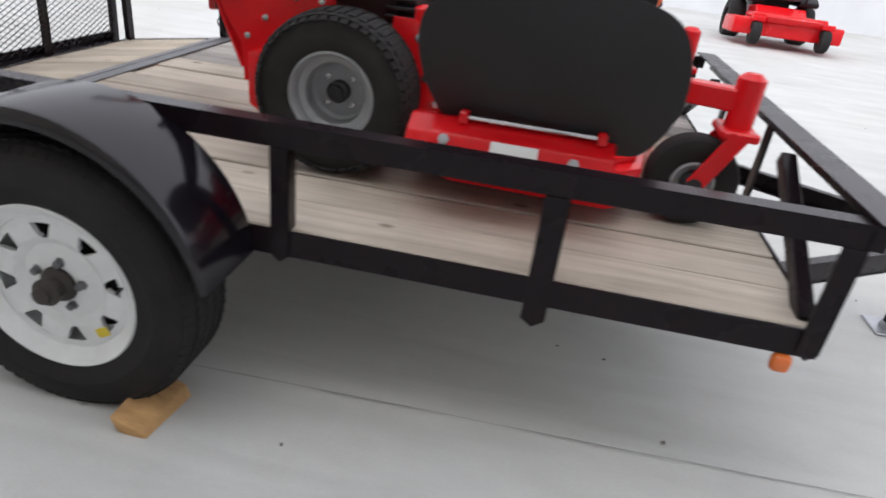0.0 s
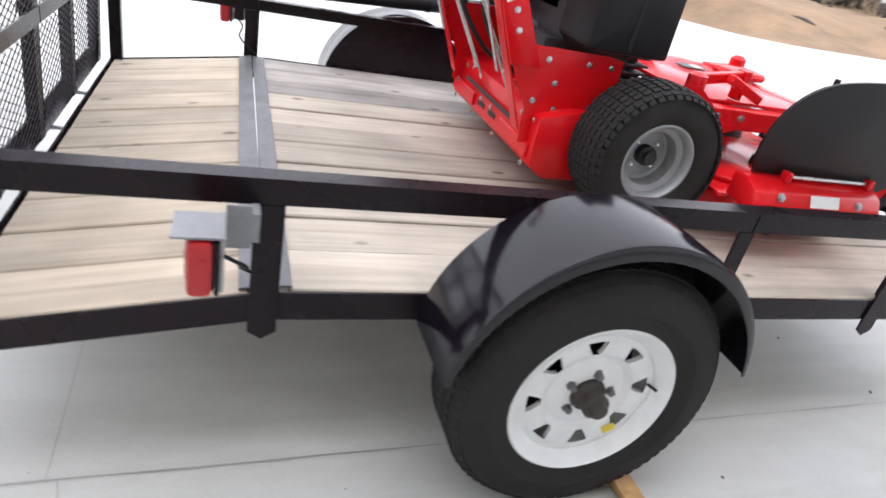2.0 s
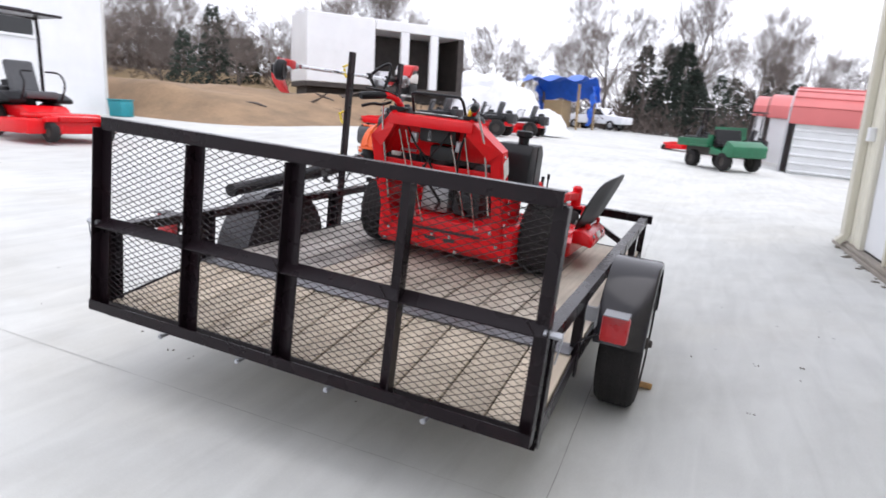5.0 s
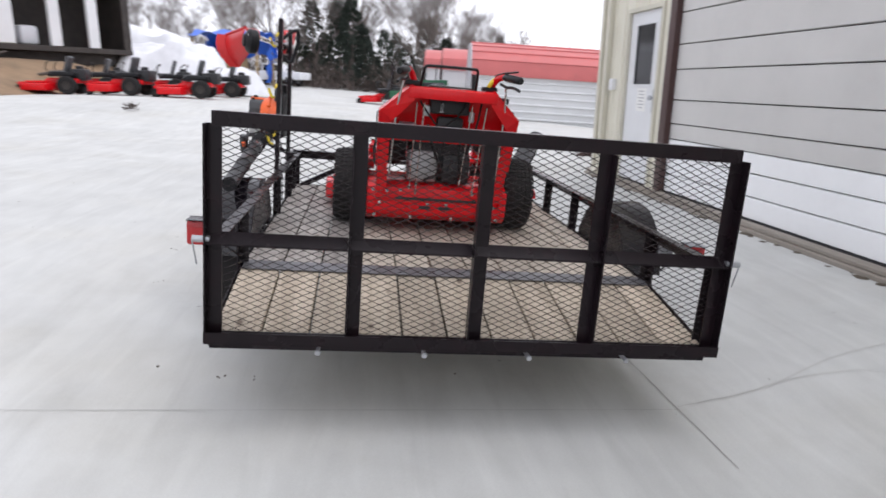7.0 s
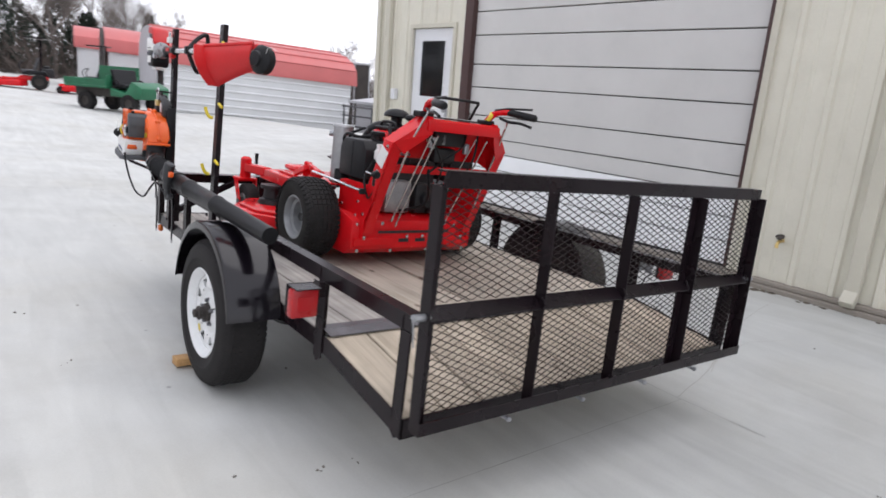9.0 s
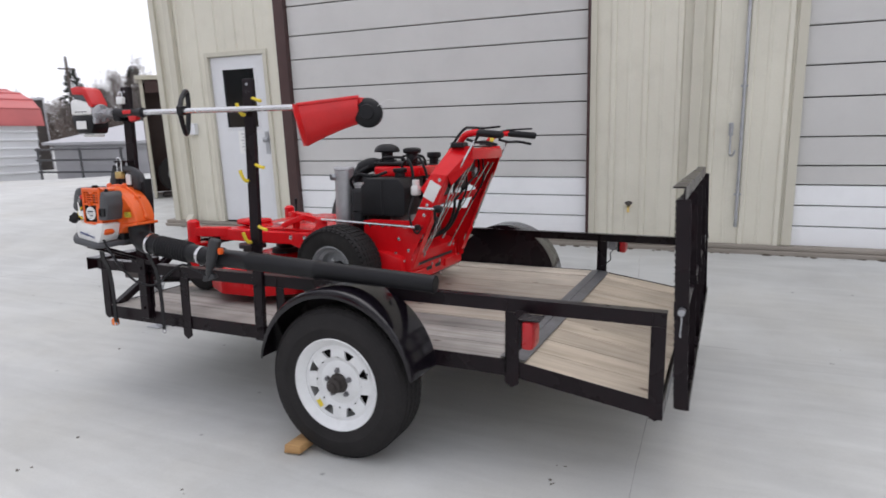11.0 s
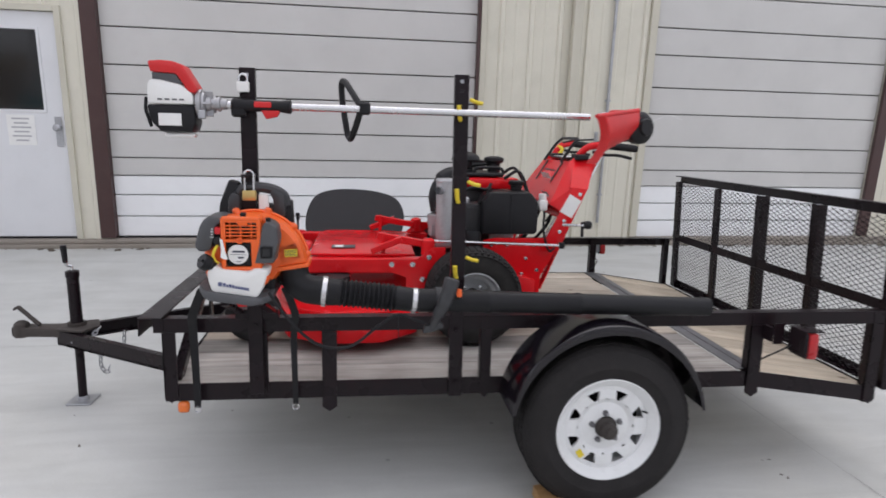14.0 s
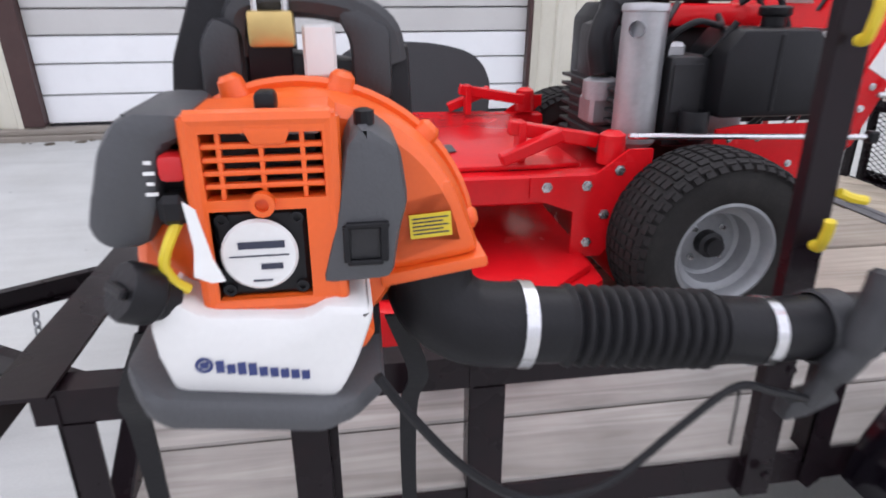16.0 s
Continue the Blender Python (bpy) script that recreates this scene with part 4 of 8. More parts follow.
for (a0, a1), (b0, b1) in zip(ys, ys[1:]):
    bm = B()
    angle_iron(bm, (lean(0.77) - 0.004, a0 + 0.007 if a0 < 1.2 else a1 + 0.001, 0.789), (lean(0.77) - 0.004, b0 - 0.001 if b0 < 1.2 else b1 - 0.007, 0.789), 0.05, 0.006, V(0, 0, -1), V(0.8, 0, -0.6), 0.058)
    part("middle_bar", bm, BLACK, gate)
    bm = B()
    beam(bm, (lean(0.8) + 0.052, b0 - 0.02, 0.80), (lean(0.77) + 0.054, b0 + 0.012, 0.76), 0.008, 0.006, (1, 0, 0), 0.002)
    part("weld_bead", bm, BLACK, gate)
bm = B()
angle_iron(bm, (lean(0.39) + 0.056, 0.0, 0.38), (lean(0.39) + 0.056, 2.015, 0.38), 0.045, 0.006, V(0, 0, 1), V(-1, 0, 0), 0.05)
part("bottom_bar", bm, BLACK, gate)
for (a0, a1), (b0, b1) in zip(ys, ys[1:]):
    for z0, z1 in ((0.412, 0.734), (0.794, 1.16)):
        bm = B()
        y0, y1 = a1 - 0.012, b0 + 0.012
        lw, sw, th = 0.055, 0.0248, 0.0032
        k = sw / lw
        for sgn in (1, -1):
            c = z0 - k * (y1 - y0) - sw
            c = math.floor(c / sw) * sw
            while c < z1 + k * (y1 - y0) + sw:
                # the strand z = c + sgn * k * (y - y0), cut to the panel
                pts = []
                for yy in (y0, y1):
                    zz = c + sgn * k * (yy - y0)
                    pts.append((yy, zz))
                (p0, q0), (p1, q1) = pts
                ts = [0.0, 1.0]
                if abs(q1 - q0) > 1e-9:
                    ta, tb = sorted(((z0 - q0) / (q1 - q0), (z1 - q0) / (q1 - q0)))
                    ts = [max(0, ta), min(1, tb)]
                if ts[0] < ts[1] - 1e-3:
                    u, v = [(p0 + (p1 - p0) * t, q0 + (q1 - q0) * t) for t in ts]
                    beam(bm, (lean(u[1]) - 0.004 + 0.0015 * sgn, u[0], u[1]), (lean(v[1]) - 0.004 + 0.0015 * sgn, v[0], v[1]), 0.0024, th, (1, 0, 0.4))
                c += sw
        part("mesh_panel", bm, BLACK, gate, "expanded metal panel")
for y in (0.411, 0.815, 1.231, 1.633):
    bm = B()
    tube(bm, [(3.05, y, 0.352), (3.13, y, 0.352)], 0.008, 8)
    bolt(bm, (3.13, y, 0.352), (1, 0, 0), 0.0085, 0.009)
    part("hinge_bolt", bm, GALV, gate, "bright hinge bolt")
for y, s in ((-0.012, -1), (TW + 0.012, 1)):
    bm = B()
    tube(bm, [(3.1, y - s * 0.03, 0.765), (3.1, y + s * 0.03, 0.765)], 0.013, 8)
    tube(bm, smooth_line([(3.1, y + s * 0.032, 0.765), (3.102, y + s * 0.026, 0.73), (3.099, y + s * 0.02, 0.69), (3.1, y + s * 0.017, 0.67)]), 0.003, 6)
    part("latch_pin", bm, GALV, gate, "steel latch pin with a wire clip")

# lamps
for y, s in ((0.0, -1), (TW, 1)):
    lamp = thing("tail_lamp", "red square trailer tail lamp on a steel bracket", "tail lamp", (2.55, y, 0.6), group="tail lamps")
    yo = y + s * 0.145
    dx = 0.03
    bm = B()
    prism(bm, [(2.5 + dx, yo - 0.047, 0.716), (2.585 + dx, yo - 0.047, 0.716), (2.585 + dx, yo + 0.047, 0.716), (2.5 + dx, yo + 0.047, 0.716)], (0, 0, 0.004))
    part("bracket_top", bm, BLACK if s < 0 else BRACKETSTEEL, lamp, "folded steel bracket")
    bm = B()
    box(bm, (2.501 + dx, min(yo - 0.05, yo + 0.05), 0.615), (2.5075 + dx, max(yo - 0.05, yo + 0.05), 0.7215), 0.001)
    part("bracket", bm, BLACK if s < 0 else BRACKETSTEEL, lamp)
    bm = B()
    yy = y + s * 0.06
    box(bm, (2.455 + dx, min(yy, yy + s * 0.004), 0.628), (2.5005 + dx, max(yy, yy + s * 0.004), 0.719), 0.001)
    box(bm, (2.44 + dx, min(y + s * 0.012, yy), 0.64), (2.4545 + dx, max(y + s * 0.012, yy), 0.7))
    part("bracket_arm", bm, BLACK if s < 0 else BRACKETSTEEL, lamp)
    bm = B()
    box(bm, (2.508 + dx, yo - 0.05, 0.606), (2.5175 + dx, yo + 0.05, 0.71), 0.003)
    part("housing", bm, BLACKPL, lamp)
    bm = B()
    box(bm, (2.518 + dx, yo - 0.053, 0.603), (2.562 + dx, yo + 0.053, 0.713), 0.012, seg=2)
    ln = part("lens", bm, REDLENS, lamp)
    bm = B()
    box(bm, (2.5625 + dx, yo - 0.03, 0.63), (2.5645 + dx, yo + 0.03, 0.685), 0.0008)
    part("reflector_insert", bm, REDLENS, ln)
    bm = B()
    tube(bm, smooth_line([(2.5 + dx, yo - s * 0.03, 0.64), (2.46 + dx, yo - s * 0.06, 0.6), (2.47 + dx, y + s * 0.02, 0.56), (2.4 + dx, y - s * 0.02, 0.5)]), 0.004, 6)
    part("wire", bm, BLACKPL, lamp)
    mk = thing("marker_lamp", "small amber marker lamp under the front corner", "marker lamp", (0.07, y, 0.38), group="marker lamps")
    bm = B()
    box(bm, (0.045, y - 0.016, 0.368), (0.09, y + 0.016, 0.414), 0.014, seg=3)
    part("lens", bm, AMBER, mk)
# wheel chocks
for y, nm in ((-0.19, 1), (TW + 0.2, 2)):
    bm = B()
    tip = -0.35 if y > 1 else -0.12
    lean_ = lambda u, v: (1.462 + u * math.cos(tip) - v * math.sin(tip), 0.02 + u * math.sin(tip) * -1 - 0.02 + v * math.cos(tip))
    prism(bm, [(lean_(u, v)[0], y - 0.09, 0.002 + lean_(u, v)[1]) for u, v in ((0, 0), (0.09, 0), (0.09, 0.042), (0, 0.042))], (0, 0.19, 0), 0.004)
    single("wheel_chock", bm, BLOCKWOOD, "offcut of weathered lumber wedged under the tyre", "wheel chock", "wheel chocks", m=TILT)

# ---- the walk-behind mower on the deck
mower = thing("walk_behind_mower", "red commercial walk-behind mower with black engine and tank", "lawn mower", (1.0, 1.0, ZD))
MC = 1.008


def turf_wheel(name, c, s, r, w, rim_r, mat_rim, parent, hub_depth, lugs=True):
    """A balloon tyre with a block tread on a dished steel rim; s points to the open side."""
    m = axis(c, (0, s, 0))
    h = w / 2
    bm = B()
    prof = [(rim_r, -h * 0.8), (rim_r + 0.02, -h * 0.98), (r * 0.83, -h * 1.0), (r * 0.94, -h * 0.9), (r * 0.985, -h * 0.7), (r, -h * 0.35), (r, h * 0.35), (r * 0.985, h * 0.7), (r * 0.94, h * 0.9),
            (r * 0.83, h * 1.0), (rim_r + 0.02, h * 0.98), (rim_r + 0.006, h * 0.88), (rim_r - 0.004, h * 0.75), (rim_r - 0.004, -h * 0.7)]
    lathe(bm, prof, m, 56, True)
    tyre = part(name, bm, DUSTRUBBER if lugs else RUBBER, parent, "black turf tyre" if lugs else "black smooth caster tyre")
    if lugs:
        bm = B()
        nz, na = 7, 46
        for j in range(nz):
            z = (j - (nz - 1) / 2) * w * 0.96 / nz
            rr = r - 0.003 - (abs(z) / h) ** 3 * 0.014
            for k in range(na):
                a = 2 * math.pi * (k + (0.5 if j in (0, 6) else 0.0)) / na
                box(bm, (-w * 0.052, -0.0105, 0), (w * 0.052, 0.0105, 0.009), 0, m @ Matrix.Rotation(a, 4, "Z") @ Matrix.Translation((rr, 0, z)) @ Matrix.Rotation(math.pi / 2 - (z / h) * 0.3, 4, "Y"))
        for z, tilt in ((-h * 0.93, 1.4), (h * 0.93, 0.6)):
            for k in range(na):
                a = 2 * math.pi * (k + 0.25) / na
                box(bm, (-0.012, -0.0095, 0), (0.018, 0.0095, 0.006), 0, m @ Matrix.Rotation(a, 4, "Z") @ Matrix.Translation((r * 0.935, 0, z)) @ Matrix.Rotation(math.pi / 2 * tilt, 4, "Y"))
        part("tread", bm, RUBBER, tyre)
    bm = B()
    q = h * 0.8
    lathe(bm, [(rim_r + 0.004, q), (rim_r + 0.006, q + 0.006), (rim_r - 0.002, q + 0.008), (rim_r - 0.01, q - 0.002), (rim_r - 0.014, q - hub_depth * 0.3), (rim_r * 0.78, q - hub_depth * 0.36), (rim_r * 0.74, q - hub_depth * 0.4),
               (rim_r * 0.71, q - hub_depth * 0.93), (rim_r * 0.64, q - hub_depth), (rim_r * 0.5, q - hub_depth), (0.03, q - hub_depth + 0.004), (0.0, q - hub_depth + 0.004)], m, 40)
    part("rim", bm, mat_rim, tyre, "grey painted steel rim" if lugs else "")
    bm = B()
    lathe(bm, [(0.032, q - hub_depth), (0.032, q - hub_depth + 0.03), (0.022, q - hub_depth + 0.034), (0.022, q - hub_depth + 0.05), (0, q - hub_depth + 0.052)], m, 16)
    part("hub", bm, ENGINE, tyre)
    if lugs:
        for k in range(4):
            bm = B()
            bolt(bm, m @ Matrix.Rotation(math.pi / 4 + math.pi / 2 * k, 4, "Z") @ V(0.052, 0, q - hub_depth + 0.004), m.to_3x3() @ V(0, 0, 1), 0.006, 0.012)
            part("lug_nut", bm, CHROME, tyre)
    return tyre


turf_wheel("drive_wheel", (1.285, 0.478, 0.714), -1, 0.225, 0.19, 0.12, GREYRIM, mower, 0.085)
turf_wheel("drive_wheel", (1.285, 1.538, 0.714), 1, 0.225, 0.19, 0.12, GREYRIM, mower, 0.085)

# rear chassis box
bm = B()
prism(bm, [(1.12, 0.585, 0.56), (1.56, 0.585, 0.56), (1.62, 0.585, 0.6), (1.62, 0.585, 0.76), (1.5, 0.585, 0.79), (1.12, 0.585, 0.79)], (0, 0.85, 0), 0.006)
part("chassis", bm, RED, mower)
for y0 in (0.6, 1.15):
    bm = B()
    box(bm, (1.615, y0, 0.615), (1.632, y0 + 0.26, 0.665), 0.004)
    part("rear_bumper_plate", bm, RED, mower)
for y, z in ((0.62, 0.74), (0.7, 0.735), (0.78, 0.745), (1.22, 0.745), (1.3, 0.735), (1.39, 0.74), (0.63, 0.59), (0.85, 0.585), (1.1, 0.585), (1.38, 0.59), (0.66, 0.665), (1.35, 0.665), (0.95, 0.67), (1.06, 0.67)):
    bm = B()
    bolt(bm, (1.6205 if z < 0.61 or z > 0.67 else 1.632, y, z), (1, 0, 0), 0.0075, 0.006)
    part("bolt_head", bm, CHROME, mower)
for y0 in (0.9, 1.02):
    bm = B()
    box(bm, (1.6203, y0, 0.635), (1.6225, y0 + 0.07, 0.655))
    part("slot", bm, ENGINE, mower)
bm = B()
box(bm, (1.6305, 0.75, 0.69), (1.634, 1.25, 0.705), 0.001)
part("slot", bm, ENGINE, mower)

def hexa(bm, a, b):
    """A solid between two rings of four points."""
    a, b = [bm.verts.new(p) for p in a], [bm.verts.new(p) for p in b]
    bm.faces.new(a[::-1])
    bm.faces.new(b)
    for i in range(4):
        j = (i + 1) % 4
        bm.faces.new((a[i], a[j], b[j], b[i]))


# side plates and handle arms
for y, s in ((0.64, -1), (1.38, 1)):
    bm = B()
    prism(bm, [(1.36, y, 0.78), (1.36, y, 0.955), (1.42, y, 0.965), (1.7, y, 0.965), (1.745, y, 0.92), (1.66, y, 0.77), (1.655, y, 0.66), (1.5, y, 0.66), (1.44, y, 0.78)], (0, s * 0.006, 0))
    part("side_plate", bm, RED, mower)
    bm = B()
    yo = y + s * 0.007
    prism(bm, [(1.645, yo, 0.9), (1.745, yo, 0.9), (1.845, yo, 1.138), (1.878, yo, 1.215), (1.8, yo, 1.225), (1.715, yo, 1.04)], (0, s * 0.012, 0), 0.003)
    part("handle_arm", bm, RED, mower)
    bm = B()
    beam(bm, (1.662, y - s * 0.022, 0.7), (1.745, y - s * 0.022, 0.9), 0.056, 0.007, (1, 0, 0), 0.001)
    beam(bm, (1.745, y - s * 0.022, 0.9), (1.876, y - s * 0.022, 1.215), 0.056, 0.007, (1, 0, 0), 0.001)
    part("arm_flange", bm, RED, mower)
    bm = B()
    # the shoulder folds inwards from the arm to the console
    yi = y - s * 0.15
    hexa(bm, [(1.79, yo + s * 0.01, 1.222), (1.88, yo + s * 0.01, 1.212), (1.88, yo - s * 0.02, 1.205), (1.79, yo - s * 0.02, 1.215)],
         [(1.85, yi, 1.372), (1.965, yi, 1.36), (1.965, yi - s * 0.012, 1.335), (1.85, yi - s * 0.012, 1.35)])
    hexa(bm, [(1.872, yo + s * 0.004, 1.215), (1.88, yo + s * 0.004, 1.215), (1.88, yo - s * 0.06, 1.16), (1.872, yo - s * 0.06, 1.16)],
         [(1.955, yi, 1.362), (1.963, yi, 1.362), (1.963, yi - s * 0.012, 1.28), (1.955, yi - s * 0.012, 1.28)])
    part("shoulder", bm, RED, mower)
    bm = B()
    box(bm, (-0.035, -0.001, -0.05), (0.035, 0.001, 0.05), 0, Matrix.Translation((1.795, yo + s * 0.0135, 1.13)) @ Matrix.Rotation(radians(28), 4, "Y"))
    part("warning_label", bm, PAPER, mower, "white warning label")
    for x, z in ((1.4, 0.93), (1.4, 0.82), (1.48, 0.93), (1.62, 0.93), (1.58, 0.86), (1.64, 0.8), (1.53, 0.7), (1.61, 0.7), (1.56, 0.78), (1.7, 0.95), (1.745, 1.0), (1.765, 1.055), (1.84, 1.19)):
        bm = B()
        bolt(bm, (x, y + s * (0.019 if z > 0.97 else 0.0065), z), (0, s, 0), 0.0075, 0.006)
        part("bolt_head", bm, CHROME, mower)
# console
bm = B()
hexa(bm, [(1.7, 0.67, 1.135), (1.7, 1.35, 1.135), (1.708, 1.35, 1.129), (1.708, 0.67, 1.129)], [(1.825, 0.775, 1.345), (1.825, 1.245, 1.345), (1.833, 1.245, 1.339), (1.833, 0.775, 1.339)])
prism(bm, [(1.825, 0.775, 1.3455), (1.95, 0.775, 1.355), (1.95, 0.775, 1.347), (1.829, 0.775, 1.339)], (0, 0.47, 0))
for y, s in ((0.64, 1), (1.38, -1)):
    # gussets close the cover towards the arms
    hexa(bm, [(1.7, y + s * 0.03, 1.135), (1.75, y - s * 0.006, 1.1), (1.752, y, 1.098), (1.703, y + s * 0.036, 1.131)],
         [(1.825, y + s * 0.135, 1.345), (1.805, y - s * 0.006, 1.224), (1.808, y, 1.222), (1.829, y + s * 0.141, 1.341)])
    hexa(bm, [(1.805, y - s * 0.004, 1.224), (1.825, y + s * 0.135, 1.345), (1.828, y + s * 0.135, 1.34), (1.808, y, 1.219)],
         [(1.83, y - s * 0.004, 1.222), (1.855, y + s * 0.14, 1.37), (1.858, y + s * 0.14, 1.365), (1.833, y, 1.217)])
part("console_cover", bm, RED, mower, "sloping red console cover")
for y in (0.86, 1.14):
    bm = B()
    beam(bm, (1.7 + 0.125 * 0.45 - 0.004, y, 1.135 + 0.21 * 0.45 + 0.003), (1.7 + 0.125 * 0.97 - 0.004, y, 1.135 + 0.21 * 0.97 + 0.003), 0.012, 0.004, (-0.82, 0, 0.57))
    part("lever_slot", bm, ENGINE, mower, "black lever slot")
for u_, v0, v1, hh, mt in ((0.55, 0.9, 1.05, 0.03, PAPER), (0.14, 0.74, 0.84, 0.028, GALV)):
    bm = B()
    px_, pz_ = 1.7 + 0.125 * u_, 1.135 + 0.21 * u_
    box(bm, (-hh, v0, 0), (hh, v1, 0.001), 0, Matrix.Translation((px_ - 0.0012, 0, pz_ + 0.0008)) @ Matrix.Rotation(math.atan2(0.21, -0.125) + math.pi, 4, Vector((0, -1, 0))))
    part("console_label", bm, mt, mower)
bm = B()
prism(bm, [(1.915, 0.77, 1.352), (1.968, 0.77, 1.347), (1.968, 1.25, 1.347), (1.915, 1.25, 1.352)], (0, 0, -0.055), 0.004)
part("console_back", bm, RED, mower)
bm = B()
beam(bm, (1.79, 0.68, 1.075), (1.79, 1.34, 1.075), 0.012, 0.05, (0.5, 0, 0.86), 0.003)
part("console_cross_bar", bm, RED, mower)
# added dark blocks that stand in for the shade inside the console
bm = B()
box(bm, (1.735, 0.95, 1.12), (1.8, 1.1, 1.2), 0.015, seg=2)
box(bm, (1.79, 0.9, 1.215), (1.85, 1.12, 1.3), 0.015, seg=2)
part("battery_box", bm, ENGINE, mower)
for pts_ in ([(1.86, 0.84, 1.28), (1.88, 0.9, 1.2), (1.84, 0.98, 1.1), (1.78, 1.0, 1.0)], [(1.87, 1.1, 1.3), (1.89, 1.06, 1.22), (1.86, 1.0, 1.16), (1.8, 0.92, 1.06)], [(1.87, 1.18, 1.29), (1.88, 1.16, 1.16), (1.82, 1.14, 1.04)]):
    bm = B()
    tube(bm, smooth_line(pts_), 0.006, 6)
    part("control_cable", bm, BLACKPL, mower)
for x, y0, y1, z in ((1.86, 0.86, 0.9, 1.23), (1.84, 1.12, 1.15, 1.21), (1.84, 0.95, 0.98, 1.25)):
    bm = B()
    box(bm, (x - 0.02, y0, z - 0.03), (x + 0.01, y1, z + 0.03), 0.006)
    part("linkage_clevis", bm, GALV, mower)
for (y0, y1, z) in ((0.9, 0.99, 1.367), (1.03, 1.11, 1.367)):
    bm = B()
    box(bm, (1.84, y0, z - 0.0005), (1.915, y1, z + 0.001))
    part("console_decal", bm, PAPER, mower, "pale instruction decal")
bm = B()
box(bm, (1.85, 0.74, 1.356), (1.92, 0.83, 1.385), 0.006)
part("throttle_switch", bm, BLACKPL, mower)
bm = B()
box(bm, (1.83, 0.88, 1.357), (1.93, 1.12, 1.366), 0.003)
part("control_panel", bm, ENGINE, mower, "black control panel")
bm = B()
box(bm, (1.85, 1.17, 1.356), (1.92, 1.25, 1.38), 0.006)
part("key_switch", bm, BLACKPL, mower)
bm = B()
tube(bm, smooth_line([(1.9, 1.2, 1.37), (1.92, 1.21, 1.4), (1.9, 1.23, 1.42)]), 0.011, 8)
part("yellow_knob", bm, YELLOW, mower)
bm = B()
tube(bm, smooth_line([(1.8, 0.84, 1.34), (1.86, 0.85, 1.43), (1.89, 0.86, 1.46), (1.895, 0.9, 1.465), (1.895, 1.1, 1.465), (1.89, 1.135, 1.46), (1.86, 1.145, 1.43), (1.8, 1.15, 1.34)]), 0.008, 8)
part("presence_bar", bm, BLACKPL, mower, "black bent control bar")
# grips and levers
for y, s in ((0.79, -1), (1.23, 1)):
    bm = B()
    tube(bm, smooth_line([(1.86, y - s * 0.02, 1.3), (1.88, y - s * 0.01, 1.37), (1.92, y + s * 0.01, 1.42), (1.98, y + s * 0.03, 1.435), (2.03, y + s * 0.045, 1.432)]), 0.018, 10)
    h = part("handlebar", bm, RED, mower)
    bm = B()
    tube(bm, [(2.0, y + s * 0.035, 1.434), (2.02, y + s * 0.042, 1.433), (2.15, y + s * 0.085, 1.42), (2.16, y + s * 0.088, 1.419)], [0.017, 0.02, 0.02, 0.014], 12)
    part("grip", bm, BLACKPL, h, "black rubber grip")
    bm = B()
    tube(bm, smooth_line([(1.94, y + s * 0.03, 1.4), (2.0, y + s * 0.05, 1.385), (2.06, y + s * 0.07, 1.385), (2.13, y + s * 0.09, 1.37)]), 0.008, 8)
    part("brake_lever", bm, BLACKPL, h)
    bm = B()
    tube(bm, [(1.93, y, 1.44), (2.0, y + s * 0.03, 1.455), (2.14, y + s * 0.07, 1.462)], 0.0055, 8)
    part("presence_lever", bm, BLACKPL, h)
    bm = B()
    tube(bm, [(1.99, y + s * 0.05, 1.39), (1.91, y + s * 0.075, 1.24), (1.75, y + s * 0.09, 0.86)], 0.006, 8)
    part("control_rod", bm, CHROME, mower)
for y, x1, z1 in ((0.82, 1.63, 0.76), (0.86, 1.61, 0.72), (1.12, 1.62, 0.8), (1.2, 1.63, 0.74)):
    bm = B()
    tube(bm, [(1.93, y, 1.27), (x1, y + 0.01, z1)], 0.0045, 6)
    lathe(bm, [(0, 0), (0.008, 0), (0.008, 0.03), (0, 0.03)], axis((x1, y + 0.01, z1), (0.5, 0, 0.86)), 8)
    part("linkage_rod", bm, CHROME, mower)
bm = B()
tube(bm, smooth_line([(1.8, 0.9, 1.15), (1.78, 0.95, 1.0), (1.7, 1.0, 0.88), (1.6, 0.94, 0.82), (1.5, 0.92, 0.8)]), 0.009, 8)
tube(bm, smooth_line([(1.78, 1.08, 1.12), (1.74, 1.1, 0.98), (1.66, 1.12, 0.86), (1.55, 1.12, 0.8)]), 0.011, 8)
part("hose", bm, BLACKPL, mower)
# pumps and gear seen from behind
bm = B()
box(bm, (1.42, 0.82, 0.79), (1.56, 1.0, 0.98), 0.02, seg=2)
part("pump", bm, ALU, mower, "cast aluminium hydrostatic pump")
bm = B()
box(bm, (1.42, 1.03, 0.79), (1.56, 1.2, 0.97), 0.02, seg=2)
lathe(bm, [(0.05, 0), (0.05, 0.04), (0.02, 0.05), (0, 0.05)], axis((1.56, 1.11, 0.88), (1, 0, 0)), 16)
part("pump", bm, ENGINE, mower)
